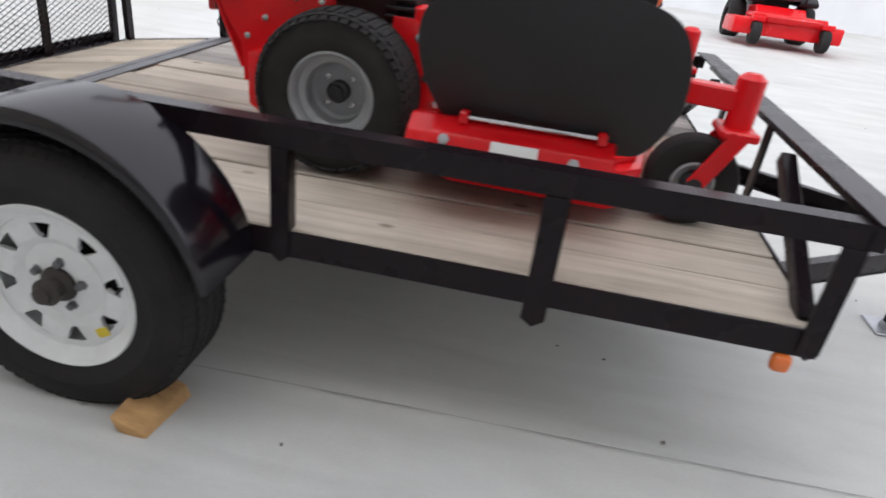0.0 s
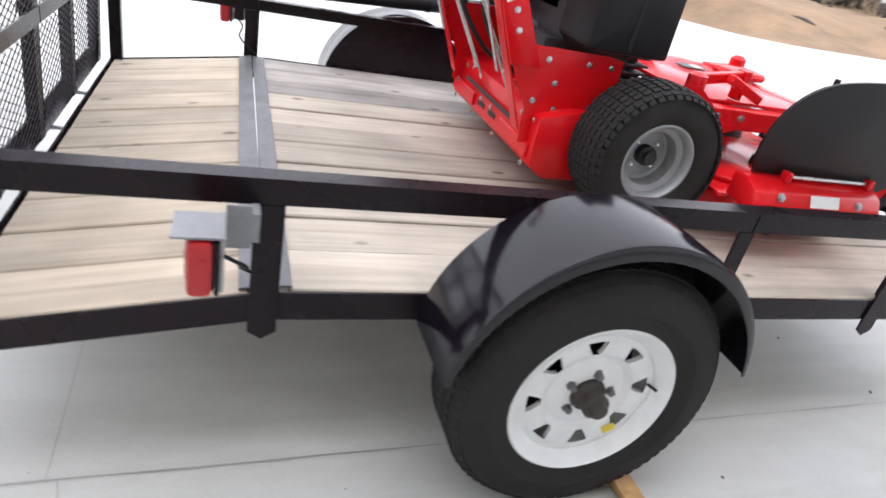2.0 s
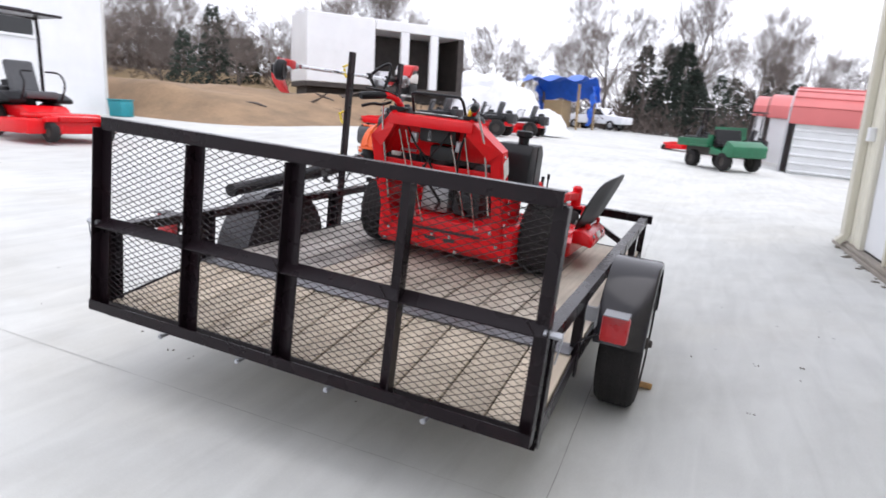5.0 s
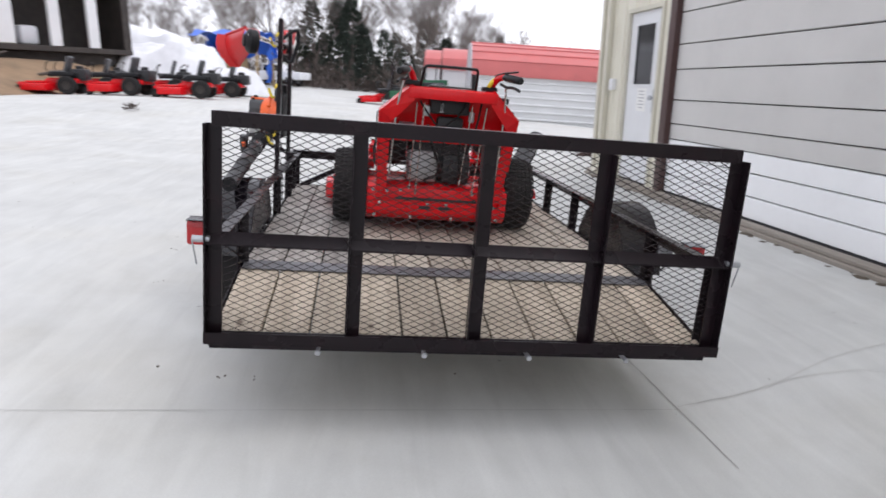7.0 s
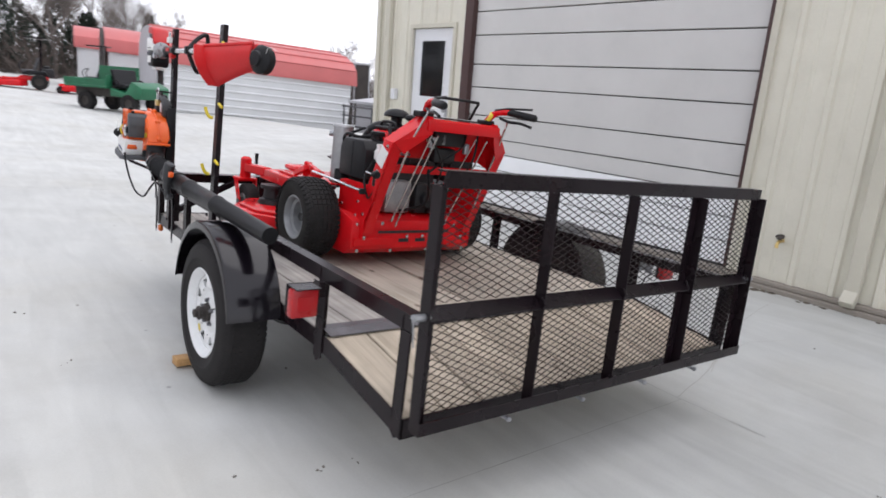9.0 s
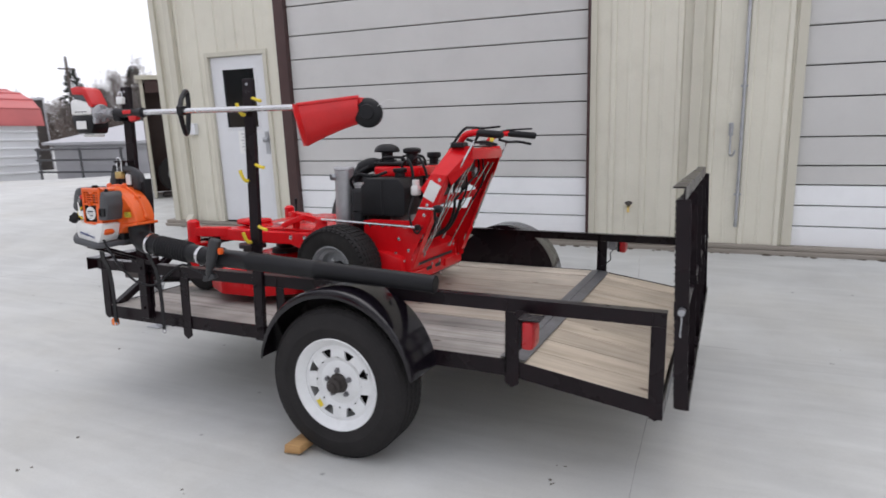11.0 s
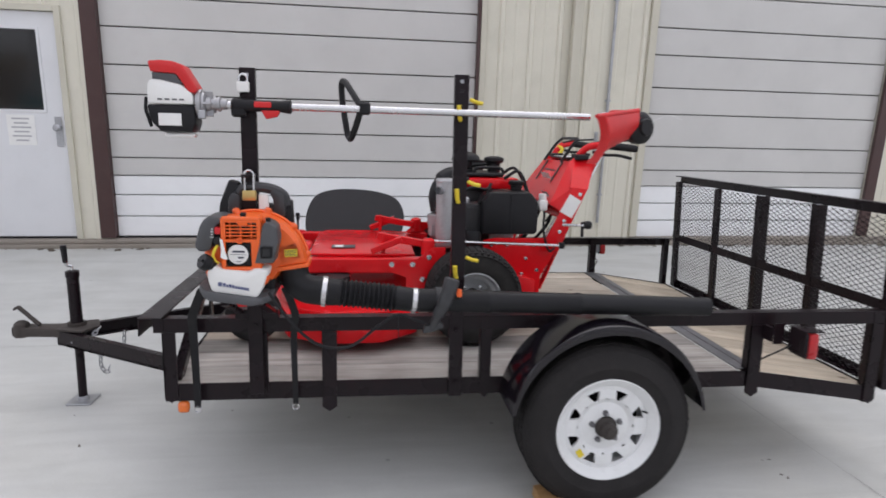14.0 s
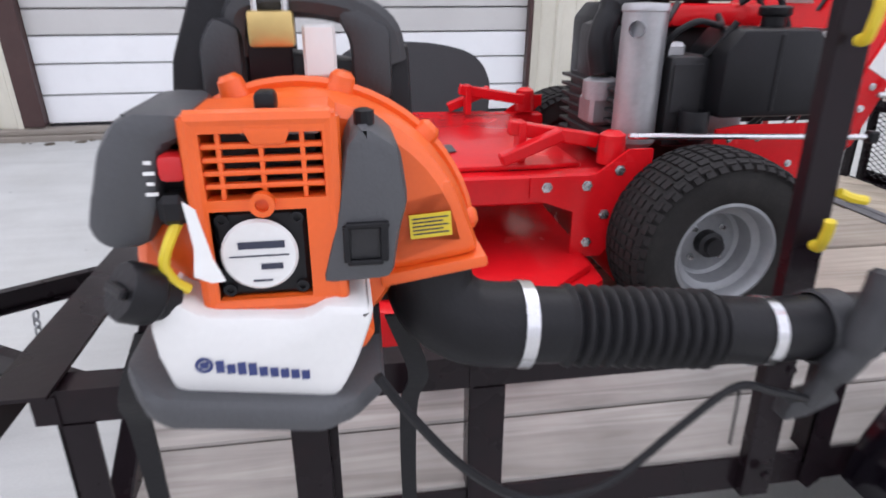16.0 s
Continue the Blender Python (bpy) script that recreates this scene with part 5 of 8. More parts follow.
# engine
bm = B()
box(bm, (1.22, 0.83, 0.80), (1.5, 1.2, 1.1), 0.02, seg=2)
box(bm, (1.16, 0.9, 1.02), (1.5, 1.14, 1.2), 0.03, seg=2)
box(bm, (1.16, 0.86, 0.84), (1.24, 1.16, 1.05))
part("engine_block", bm, ENGINE, mower, "black finned engine block")
for k in range(7):
    bm = B()
    box(bm, (1.15, 0.8, 0.86 + k * 0.028), (1.25, 1.22, 0.87 + k * 0.028), 0.002)
    part("cooling_fin", bm, ENGINE, mower)
bm = B()
lathe(bm, [(0.035, -0.07), (0.035, 0.0), (0.05, 0.005), (0.056, 0.015), (0.054, 0.03), (0.03, 0.038), (0, 0.038)], Matrix.Translation((1.475, 1.02, 1.32)), 20)
part("filler_cap", bm, BLACKPL, mower, "black ribbed filler cap")
bm = B()
box(bm, (1.245, 0.69, 0.9), (1.36, 0.82, 1.13), 0.015, seg=2)
box(bm, (1.255, 0.686, 0.99), (1.335, 0.6895, 1.11), 0.001)
part("oil_cooler", bm, ENGINE, mower)
bm = B()
lathe(bm, [(0.036, 0), (0.038, 0.005), (0.038, 0.07), (0.03, 0.08), (0, 0.08)], axis((1.31, 0.66, 1.0), (0, 0.0, -1)), 18)
part("oil_filter", bm, BLACKPL, mower, "black oil filter can")
for pts_ in ([(1.25, 0.74, 1.1), (1.24, 0.7, 1.17), (1.3, 0.69, 1.21), (1.38, 0.72, 1.2), (1.42, 0.8, 1.22)], [(1.22, 0.8, 1.0), (1.2, 0.76, 1.1), (1.24, 0.74, 1.2), (1.3, 0.8, 1.25)],
              [(1.5, 0.84, 1.25), (1.56, 0.8, 1.29), (1.6, 0.78, 1.22), (1.62, 0.74, 1.1)], [(1.5, 0.95, 1.26), (1.57, 0.92, 1.3), (1.63, 0.9, 1.2), (1.66, 0.88, 1.05)], [(1.32, 0.72, 1.1), (1.36, 0.69, 1.15), (1.4, 0.68, 1.21)]):
    bm = B()
    tube(bm, smooth_line(pts_), 0.0085, 8)
    part("engine_hose", bm, BLACKPL, mower)
bm = B()
box(bm, (1.235, 0.72, 1.11), (1.3, 0.79, 1.16), 0.01)
part("carburettor_body", bm, ALU, mower)
bm = B()
box(bm, (1.31, 0.84, 1.19), (1.58, 1.18, 1.25), 0.015, seg=2)
part("engine_shroud", bm, RED, mower)
bm = B()
box(bm, (1.3, 0.86, 1.2555), (1.5, 1.16, 1.275), 0.006)
tube(bm, smooth_line([(1.34, 0.88, 1.27), (1.36, 0.88, 1.3), (1.48, 0.88, 1.3), (1.5, 0.88, 1.27)]), 0.008, 8)
tube(bm, smooth_line([(1.36, 1.1, 1.27), (1.38, 1.1, 1.305), (1.5, 1.1, 1.305), (1.53, 1.1, 1.25)]), 0.008, 8)
part("engine_cover", bm, BLACKPL, mower)
bm = B()
lathe(bm, [(0.0, 0.127), (0.03, 0.125), (0.055, 0.117), (0.074, 0.1), (0.08, 0.084), (0.074, 0.076), (0.036, 0.074), (0.034, 0.04), (0.06, 0.03), (0.06, -0.04), (0.05, -0.05)], Matrix.Translation((1.315, 1.0, 1.255)), 20)
part("air_cleaner", bm, BLACKPL, mower, "black mushroom air cleaner cap")
bm = B()
tube(bm, smooth_line([(1.29, 0.98, 1.24), (1.23, 0.95, 1.255), (1.17, 0.92, 1.22), (1.14, 0.9, 1.15), (1.15, 0.89, 1.07)]), [0.045] * 12 + [0.035] * 13, 12)
part("intake_hose", bm, BLACKPL, mower)
bm = B()
lathe(bm, [(0.05, 0), (0.05, 0.05), (0.03, 0.06), (0, 0.06)], Matrix.Translation((1.15, 0.89, 1.0)), 14)
box(bm, (1.11, 0.85, 0.93), (1.2, 0.95, 1.01), 0.01)
part("carburettor", bm, ALU, mower)
bm = B()
lathe(bm, [(0.0, 0.35), (0.056, 0.347), (0.0605, 0.34), (0.0605, 0.33), (0.057, 0.328), (0.057, 0.03), (0.0605, 0.028), (0.0605, 0.012), (0.05, 0.0), (0, 0)], Matrix.Translation((1.18, 0.725, 0.905)) @ Matrix.Diagonal((0.95, 1.05, 1, 1)), 24)
part("muffler", bm, MUFFLER, mower, "bright upright muffler can")
bm = B()
tube(bm, [(1.17, 0.72, 1.19), (1.13, 0.66, 1.195)], 0.019, 12, False)
part("exhaust_outlet", bm, GALV, mower)
# tanks
for y0, y1, x0, x1, z1 in ((0.62, 0.80, 1.35, 1.63, 1.195), (1.24, 1.455, 1.26, 1.545, 1.25)):
    bm = B()
    prism(bm, [(x0, y0, 0.985), (x1 - 0.012, y0, 0.985), (x1, y0, 1.0), (x1, y0, z1 - 0.05), (x1 - 0.04, y0, z1), (x0 + 0.04, y0, z1), (x0, y0, z1 - 0.05)], (0, y1 - y0, 0), 0.011)
    tk = part("fuel_tank", bm, BLACKPL, mower, "black moulded fuel tank")
    bm = B()
    box(bm, ((x0 + x1) / 2 - 0.006, y0 - 0.003, 1.0), ((x0 + x1) / 2 + 0.006, y1 + 0.003, z1 - 0.01), 0.002)
    part("strap", bm, BLACKPL, tk)
    bm = B()
    lathe(bm, [(0.03, 0), (0.03, 0.03), (0.038, 0.033), (0.04, 0.036), (0.04, 0.052), (0.034, 0.056), (0, 0.058)] if y0 < 1 else [(0.03, 0), (0.03, 0.04), (0.042, 0.045), (0.047, 0.05), (0.047, 0.075), (0.04, 0.08), (0, 0.082)], Matrix.Translation(((x0 + x1) / 2 + 0.05, (y0 + y1) / 2 + 0.03, z1 - 0.005)), 18)
    part("cap", bm, BLACKPL, tk)
bm = B()
box(bm, (1.645, 0.66, 1.1), (1.69, 0.71, 1.155), 0.01, seg=2)
lathe(bm, [(0.02, 0), (0.02, 0.03), (0, 0.03)], Matrix.Translation((1.667, 0.685, 1.155)), 12)
part("overflow_bottle", bm, WHITEPL, mower, "white overflow bottle with a black cap")
bm = B()
tube(bm, smooth_line([(1.67, 0.65, 1.1), (1.66, 0.61, 1.0), (1.7, 0.62, 0.9), (1.76, 0.63, 0.98)]), 0.006, 6)
part("bottle_hose", bm, BLACKPL, mower)
# height lever
bm = B()
tube(bm, [(1.105, 0.585, 0.956), (1.735, 0.556, 0.941)], 0.0075, 8)
part("height_rod", bm, CHROME, mower, "bright steel rod")
bm = B()
box(bm, (1.725, 0.542, 0.926), (1.752, 0.57, 0.956), 0.004)
part("rod_clevis", bm, BLACKPL, mower)
bm = B()
beam(bm, (1.84, 0.557, 0.985), (1.84, 0.557, 1.06), 0.014, 0.01, (0, 1, 0), 0.002)
lathe(bm, [(0, 0), (0.018, 0.002), (0.022, 0.02), (0.018, 0.035), (0, 0.037)], axis((1.845, 0.55, 1.045), (1, 0, 0)), 12)
part("shift_lever", bm, BLACKPL, mower)
bm = B()
tube(bm, [(1.74, 0.57, 1.042), (1.845, 0.555, 1.042)], 0.007, 8)
part("shift_rod", bm, CHROME, mower)

# cutter deck
bm = B()
poly = [(1.02, 0.45), (1.04, 0.7), (1.06, 1.3), (1.03, 1.55), (0.93, 1.64), (0.48, 1.655), (0.40, 1.58), (0.36, 1.3), (0.3, 1.1), (0.3, 0.9), (0.35, 0.62), (0.42, 0.4), (0.6, 0.29), (0.85, 0.3)]
prism(bm, [(x, y, 0.535) for x, y in poly], (0, 0, 0.115), 0.012)
part("cutter_deck", bm, RED, mower, "red welded cutter deck shell")
bm = B()
prism(bm, [(x * 0.94 + 0.04, MC + (y - MC) * 0.93, 0.65) for x, y in poly], (0, 0, 0.02), 0.005)
part("deck_top", bm, RED, mower)
for x, y in ((0.62, 0.55), (0.62, 1.42), (0.52, 0.98)):
    bm = B()
    lathe(bm, [(0.09, 0), (0.085, 0.03), (0.06, 0.035), (0.055, 0.1), (0.08, 0.102), (0.08, 0.125), (0.02, 0.13), (0, 0.13)], Matrix.Translation((x, y, 0.67)), 24)
    part("spindle_pulley", bm, ENGINE, mower)
# front frame: flat engine deck and the two rails to the caster arms
bm = B()
prism(bm, [(0.55, 0.62, 0.875), (0.92, 0.62, 0.875), (1.02, 0.66, 0.865), (1.02, 1.36, 0.865), (0.92, 1.4, 0.875), (0.55, 1.4, 0.875), (0.5, 1.36, 0.87), (0.5, 0.66, 0.87)], (0, 0, 0.012), 0.003)
part("deck_cover", bm, RED, mower, "flat red cover plate")
bm = B()
box(bm, (0.6, 0.78, 0.8865), (0.72, 0.86, 0.8885), 0, Matrix.Identity(4))
part("cover_decal", bm, GREYPL, mower)
bm = B()
box(bm, (0.615, 0.8, 0.8886), (0.66, 0.85, 0.8895))
part("cover_decal_panel", bm, PAPER, mower)
for y, s in ((0.6, -1), (1.42, 1)):
    bm = B()
    box(bm, (0.34, y - 0.03, 0.80), (1.15, y + 0.03, 0.872), 0.006)
    part("frame_rail", bm, RED, mower)
    bm = B()
    prism(bm, [(0.86, y + s * 0.032, 0.87), (1.02, y + s * 0.032, 0.87), (1.1, y + s * 0.032, 0.93), (1.16, y + s * 0.032, 0.93), (1.16, y + s * 0.032, 0.8), (1.05, y + s * 0.032, 0.66), (0.97, y + s * 0.032, 0.66), (0.97, y + s * 0.032, 0.78), (0.86, y + s * 0.032, 0.82)], (0, s * 0.008, 0))
    part("hanger_plate", bm, RED, mower)
    for x, z in ((0.9, 0.845), (1.0, 0.845), (1.08, 0.88), (1.12, 0.84), (1.01, 0.7), (1.05, 0.77)):
        bm = B()
        bolt(bm, (x, y + s * 0.04, z), (0, s, 0), 0.01, 0.009)
        part("bolt_head", bm, CHROME, mower)
    bm = B()
    beam(bm, (0.95, y - s * 0.02, 0.96), (0.8, y - s * 0.02, 0.9), 0.03, 0.035, (0, 1, 0), 0.004)
    beam(bm, (0.86, y - s * 0.07, 0.885), (0.86, y - s * 0.07, 0.985), 0.02, 0.05, (0, 1, 0), 0.003)
    beam(bm, (0.83, y - s * 0.07, 0.97), (1.06, y - s * 0.07, 0.93), 0.03, 0.035, (0, 0, 1), 0.004)
    part("lift_link", bm, RED, mower)
    bm = B()
    lathe(bm, [(0.035, 0), (0.032, 0.07), (0.015, 0.08), (0, 0.08)], Matrix.Translation((1.08, y - s * 0.02, 0.885)), 16)
    part("lift_pivot", bm, RED, mower)
    # caster arm, fork and wheel
    bm = B()
    beam(bm, (0.4, y, 0.85), (0.19, y + s * 0.06, 0.85), 0.065, 0.06, (0, 0, 1), 0.006)
    lathe(bm, [(0.038, -0.06), (0.038, 0.07), (0.02, 0.085), (0, 0.085)], Matrix.Translation((0.17, y + s * 0.07, 0.84)), 16)
    part("caster_arm", bm, RED, mower)
    cy, cz = y + s * 0.07, 0.615
    bm = B()
    box(bm, (0.12, cy - 0.07, 0.755), (0.22, cy + 0.07, 0.78), 0.006)
    for q in (-0.066, 0.066):
        beam(bm, (0.17, cy + q, 0.77), (0.25, cy + q, cz), 0.05, 0.01, (0, 1, 0), 0.002)
    fk = part("caster_fork", bm, RED, mower)
    turf_wheel("caster_wheel", (0.25, cy, cz), s, 0.129, 0.09, 0.055, GREYRIM, mower, 0.012, False)
bm = B()
box(bm, (0.33, 0.6, 0.805), (0.4, 1.42, 0.866), 0.006)
part("front_cross_beam", bm, RED, mower)
bm = B()
box(bm, (0.31, 0.75, 0.87), (0.5, 0.9, 0.91), 0.02, seg=2)
part("front_tray", bm, RED, mower)
# front stick
bm = B()
tube(bm, [(0.38, 1.3, 0.86), (0.38, 1.3, 0.97)], 0.006, 8)
tube(bm, [(0.38, 1.3, 0.96), (0.38, 1.3, 1.0)], 0.011, 8)
part("front_pin", bm, BLACKPL, mower)
# discharge chute: a curved rubber flap and its hinge channel
bm = B()
outline = [(p.x, p.z) for p in smooth_line([(0.96, 0, 0.73), (1.01, 0, 0.83), (1.025, 0, 0.95), (0.975, 0, 1.04), (0.86, 0, 1.08), (0.7, 0, 1.095), (0.56, 0, 1.09), (0.45, 0, 1.055), (0.395, 0, 0.97), (0.38, 0, 0.86), (0.405, 0, 0.77), (0.445, 0, 0.715), (0.52, 0, 0.705)], 4)]
yc = lambda x, z: 1.64 + 0.05 * step(1.05, 0.75, x) + 0.42 * (z - 0.72)
lay = []
mid = (0.72, 0.87)
for k in (1.0, 0.75, 0.5, 0.25):
    lay.append([(mid[0] + (x - mid[0]) * k, mid[1] + (z - mid[1]) * k) for x, z in outline])
for side, d in ((0, 0.0), (1, 0.011)):
    vv = [[bm.verts.new((x, yc(x, z) + d, z)) for x, z in l] for l in lay]
    c = bm.verts.new((mid[0], yc(*mid) + d, mid[1]))
    nn = len(outline)
    for a, b in zip(vv, vv[1:]):
        for i in range(nn):
            bm.faces.new((a[i], a[(i + 1) % nn], b[(i + 1) % nn], b[i]))
    for i in range(nn):
        bm.faces.new((vv[-1][i], vv[-1][(i + 1) % nn], c))
    if side == 0:
        first = vv[0]
    else:
        for i in range(nn):
            bm.faces.new((first[i], first[(i + 1) % nn], vv[0][(i + 1) % nn], vv[0][i]))
part("discharge_flap", bm, material("rubber_flap", (0.02, 0.02, 0.022), 0.5, 0, 0.15, 8, 0.15, 120, spec=0.4), mower, "raised black rubber discharge flap")
bm = B()
prism(bm, [(0.5, 1.66, 0.735), (0.5, 1.715, 0.742), (0.5, 1.77, 0.712), (0.5, 1.79, 0.67), (0.5, 1.79, 0.64), (0.5, 1.66, 0.655)], (0.53, 0, 0), 0.008)
prism(bm, [(0.47, 1.6, 0.64), (1.05, 1.57, 0.64), (1.05, 1.66, 0.64), (0.47, 1.66, 0.64)], (0, 0, 0.014), 0.003)
part("chute_channel", bm, RED, mower)
bm = B()
tube(bm, [(0.53, 1.727, 0.752), (0.9, 1.727, 0.752)], 0.007, 10)
part("hinge_rod", bm, CHROME, mower)
for x in (0.54, 0.89):
    bm = B()
    box(bm, (x - 0.012, 1.71, 0.735), (x + 0.012, 1.745, 0.768), 0.005)
    part("hinge_lug", bm, RED, mower)
for x, z in ((0.6, 0.69), (0.93, 0.70)):
    bm = B()
    bolt(bm, (x, 1.779, z), (0, 0.9, 0.43), 0.011, 0.008)
    part("chute_bolt", bm, GALV, mower)
bm = B()
prism(bm, [(0.69, 1.772, 0.7125), (0.81, 1.772, 0.7125), (0.81, 1.7885, 0.678), (0.69, 1.7885, 0.678)], (0, 0.0025, 0.001))
part("chute_label", bm, PAPER, mower, "white label strip")

# ---- rack posts on the near rail
def rack_post(x0, x1, z0, z1, foot_y, lean_y):
    post = thing("tool_rack_post", "black steel tool rack post bolted to the rail", "rack post", ((x0 + x1) / 2, -0.02, z0), group="tool rack posts")
    bm = B()
    w = x1 - x0
    a, b = V((x0 + x1) / 2, -0.022 + foot_y, z0), V((x0 + x1) / 2 - 0.004, -0.022 + lean_y, z1)
    beam(bm, a, b, w, 0.026, (0, 1, 0), 0.002)
    part("bar", bm, BLACK, post)
    for z in (z0 + 0.06, z0 + 0.28):
        bm = B()
        bolt(bm, ((x0 + x1) / 2, -0.036, z), (0, -1, 0), 0.008, 0.007)
        part("bolt_head", bm, BLACK, post)
    for dz in (0.025, 0.06):
        bm = B()
        lathe(bm, [(0.0, 0.0), (0.007, 0.0), (0.0075, 0.001)], axis((b.x, b.y - 0.0135, z1 - dz), (0, -1, 0)), 12)
        part("bolt_hole", bm, GALV, post)
    return post


rp1 = rack_post(0.327, 0.383, 0.45, 1.685, 0.0, 0.0)
rp2 = rack_post(1.11, 1.165, 0.415, 1.69, 0.012, 0.03)
for z, dy in ((1.545, 0.012), (1.235, 0.008), (0.938, 0.003)):
    bm = B()
    tube(bm, smooth_line([(1.128, -0.035 + dy, z - 0.022), (1.125, -0.05 + dy, z - 0.02), (1.12, -0.062 + dy, z - 0.004), (1.117, -0.07 + dy, z + 0.018), (1.115, -0.072 + dy, z + 0.03)]), 0.0085, 8)
    part("hook", bm, YELLOW, rp2, "yellow vinyl-coated hook")
    bm = B()
    tube(bm, smooth_line([(1.165, -0.02 + dy, z + 0.055), (1.19, -0.02 + dy, z + 0.045), (1.215, -0.02 + dy, z + 0.04)]), 0.0075, 8)
    part("hook", bm, YELLOW, rp2, "yellow vinyl-coated hook")


def padlock(z, x, y, body, bw, bh, sh, label):
    lk = thing("padlock", label, "padlock", (x, y, z))
    bm = B()
    box(bm, (x - bw / 2, y - 0.012, z), (x + bw / 2, y + 0.012, z + bh), 0.004, seg=2)
    part("body", bm, body, lk)
    bm = B()
    r = bw * 0.33
    tube(bm, [(x - r, y, z + bh), (x - r, y, z + bh + sh)] + [(x - r * math.cos(q), y, z + bh + sh + r * math.sin(q)) for q in [math.pi * k / 8 for k in range(1, 8)]] + [(x + r, y, z + bh + sh), (x + r, y, z + bh)], 0.0042, 8)
    part("shackle", bm, CHROME, lk)


padlock(1.598, 0.34, -0.052, WHITEPL, 0.042, 0.036, 0.012, "small white-bodied padlock on the rack post")
padlock(1.218, 0.362, -0.115, BRASS, 0.047, 0.036, 0.055, "brass padlock with a long shackle on the rack post")
bm = B()
box(bm, (0.335, -0.125, 1.3), (0.375, -0.036, 1.31), 0.002)
box(bm, (0.332, -0.1, 1.15), (0.38, -0.09, 1.31), 0.002)
part("hasp", bm, BLACK, rp1)

# ---- string trimmer hanging across both posts
TY = -0.06
trim = thing("string_trimmer", "red and white string trimmer with a bright steel shaft", "string trimmer", (0.9, TY, 1.5))
bm = B()
tube(bm, [(0.24, TY, 1.552), (1.62, TY, 1.545)], 0.0135, 12)
part("shaft", bm, CHROME, trim, "bright steel shaft")
def side_prism(poly, y, depth, bevel):
    bm = B()
    prism(bm, [(x, TY + y, z) for x, z in poly], (0, depth, 0), bevel)
    return bm


part("starter_cover", side_prism([(0.029, 1.546), (0.03, 1.612), (0.039, 1.629), (0.065, 1.63), (0.145, 1.613), (0.18, 1.585), (0.185, 1.546)], -0.052, 0.104, 0.012), WHITEPL, trim, "white engine housing")
part("engine_cover", side_prism([(0.035, 1.69), (0.075, 1.694), (0.12, 1.691), (0.15, 1.678), (0.197, 1.6), (0.187, 1.586), (0.165, 1.588), (0.139, 1.632), (0.125, 1.65), (0.043, 1.654)], -0.046, 0.092, 0.006), REDPL, trim, "red engine cover")
part("vent_band", side_prism([(0.047, 1.6285), (0.145, 1.614), (0.149, 1.622), (0.135, 1.634), (0.123, 1.649), (0.047, 1.653)], -0.04, 0.08, 0.003), GREYPL, trim)
part("engine_guard", side_prism([(0.025, 1.5445), (0.183, 1.5445), (0.188, 1.485), (0.175, 1.452), (0.07, 1.452), (0.035, 1.49)], -0.049, 0.098, 0.01), BLACKPL, trim)
bm = B()
box(bm, (0.065, TY - 0.053, 1.474), (0.141, TY - 0.049, 1.516), 0.0015)
part("guard_window", bm, WHITEPL, trim)
bm = B()
box(bm, (0.075, TY - 0.03, 1.434), (0.175, TY + 0.03, 1.4515), 0.006)
part("fuel_tank", bm, WHITEPL, trim)
bm = B()
tube(bm, smooth_line([(0.015, TY - 0.01, 1.57), (0.013, TY - 0.015, 1.53), (0.019, TY - 0.01, 1.5), (0.025, TY, 1.47)]), 0.006, 8)
part("choke_rod", bm, BLACKPL, trim)
bm = B()
lathe(bm, [(0.046, 0), (0.05, 0.004), (0.05, 0.022), (0.043, 0.026), (0.041, 0.036), (0.028, 0.042), (0.026, 0.06), (0.0225, 0.064), (0.0215, 0.088), (0.026, 0.09), (0.026, 0.1), (0.019, 0.103), (0.018, 0.13), (0.0145, 0.13)], axis((0.185, TY, 1.553), (1, 0, 0)) @ Matrix.Diagonal((1, 1, 0.78, 1)), 18)
part("clutch_housing", bm, ALU, trim, "cast aluminium clutch housing")
for k in range(5):
    bm = B()
    a_ = radians(90 + 72 * k)
    box(bm, (0.209, -0.004, 0.022), (0.24, 0.004, 0.046), 0.001, Matrix.Translation((0, TY, 1.553)) @ Matrix.Rotation(a_, 4, "X"))
    part("housing_rib", bm, ALU, trim)
bm = B()
box(bm, (0.195, TY - 0.055, 1.5), (0.22, TY - 0.03, 1.53), 0.004)
part("muffler_screw_plate", bm, GALV, trim)
for k in range(4):
    bm = B()
    box(bm, (0.065 + 0.024 * k, TY - 0.0535, 1.56), (0.081 + 0.024 * k, TY - 0.0515, 1.565))
    part("cover_slot", bm, GREYPL, trim)
bm = B()
tube(bm, [(0.3, TY, 1.552), (0.31, TY, 1.552), (0.36, TY, 1.551), (0.4, TY, 1.551), (0.47, TY, 1.551), (0.505, TY, 1.55), (0.51, TY, 1.55)], [0.018, 0.026, 0.023, 0.021, 0.021, 0.026, 0.018], 12)
box(bm, (0.3, TY - 0.02, 1.51), (0.35, TY + 0.02, 1.55), 0.008)
part("throttle_grip", bm, BLACKPL, trim, "black throttle grip")
bm = B()
prism(bm, [(0.4, TY - 0.014, 1.54), (0.47, TY - 0.014, 1.54), (0.46, TY - 0.014, 1.515), (0.42, TY - 0.014, 1.505)], (0, 0.028, 0), 0.004)
box(bm, (0.38, TY - 0.024, 1.545), (0.44, TY - 0.018, 1.565), 0.003)
part("trigger", bm, REDPL, trim, "red trigger")
bm = B()
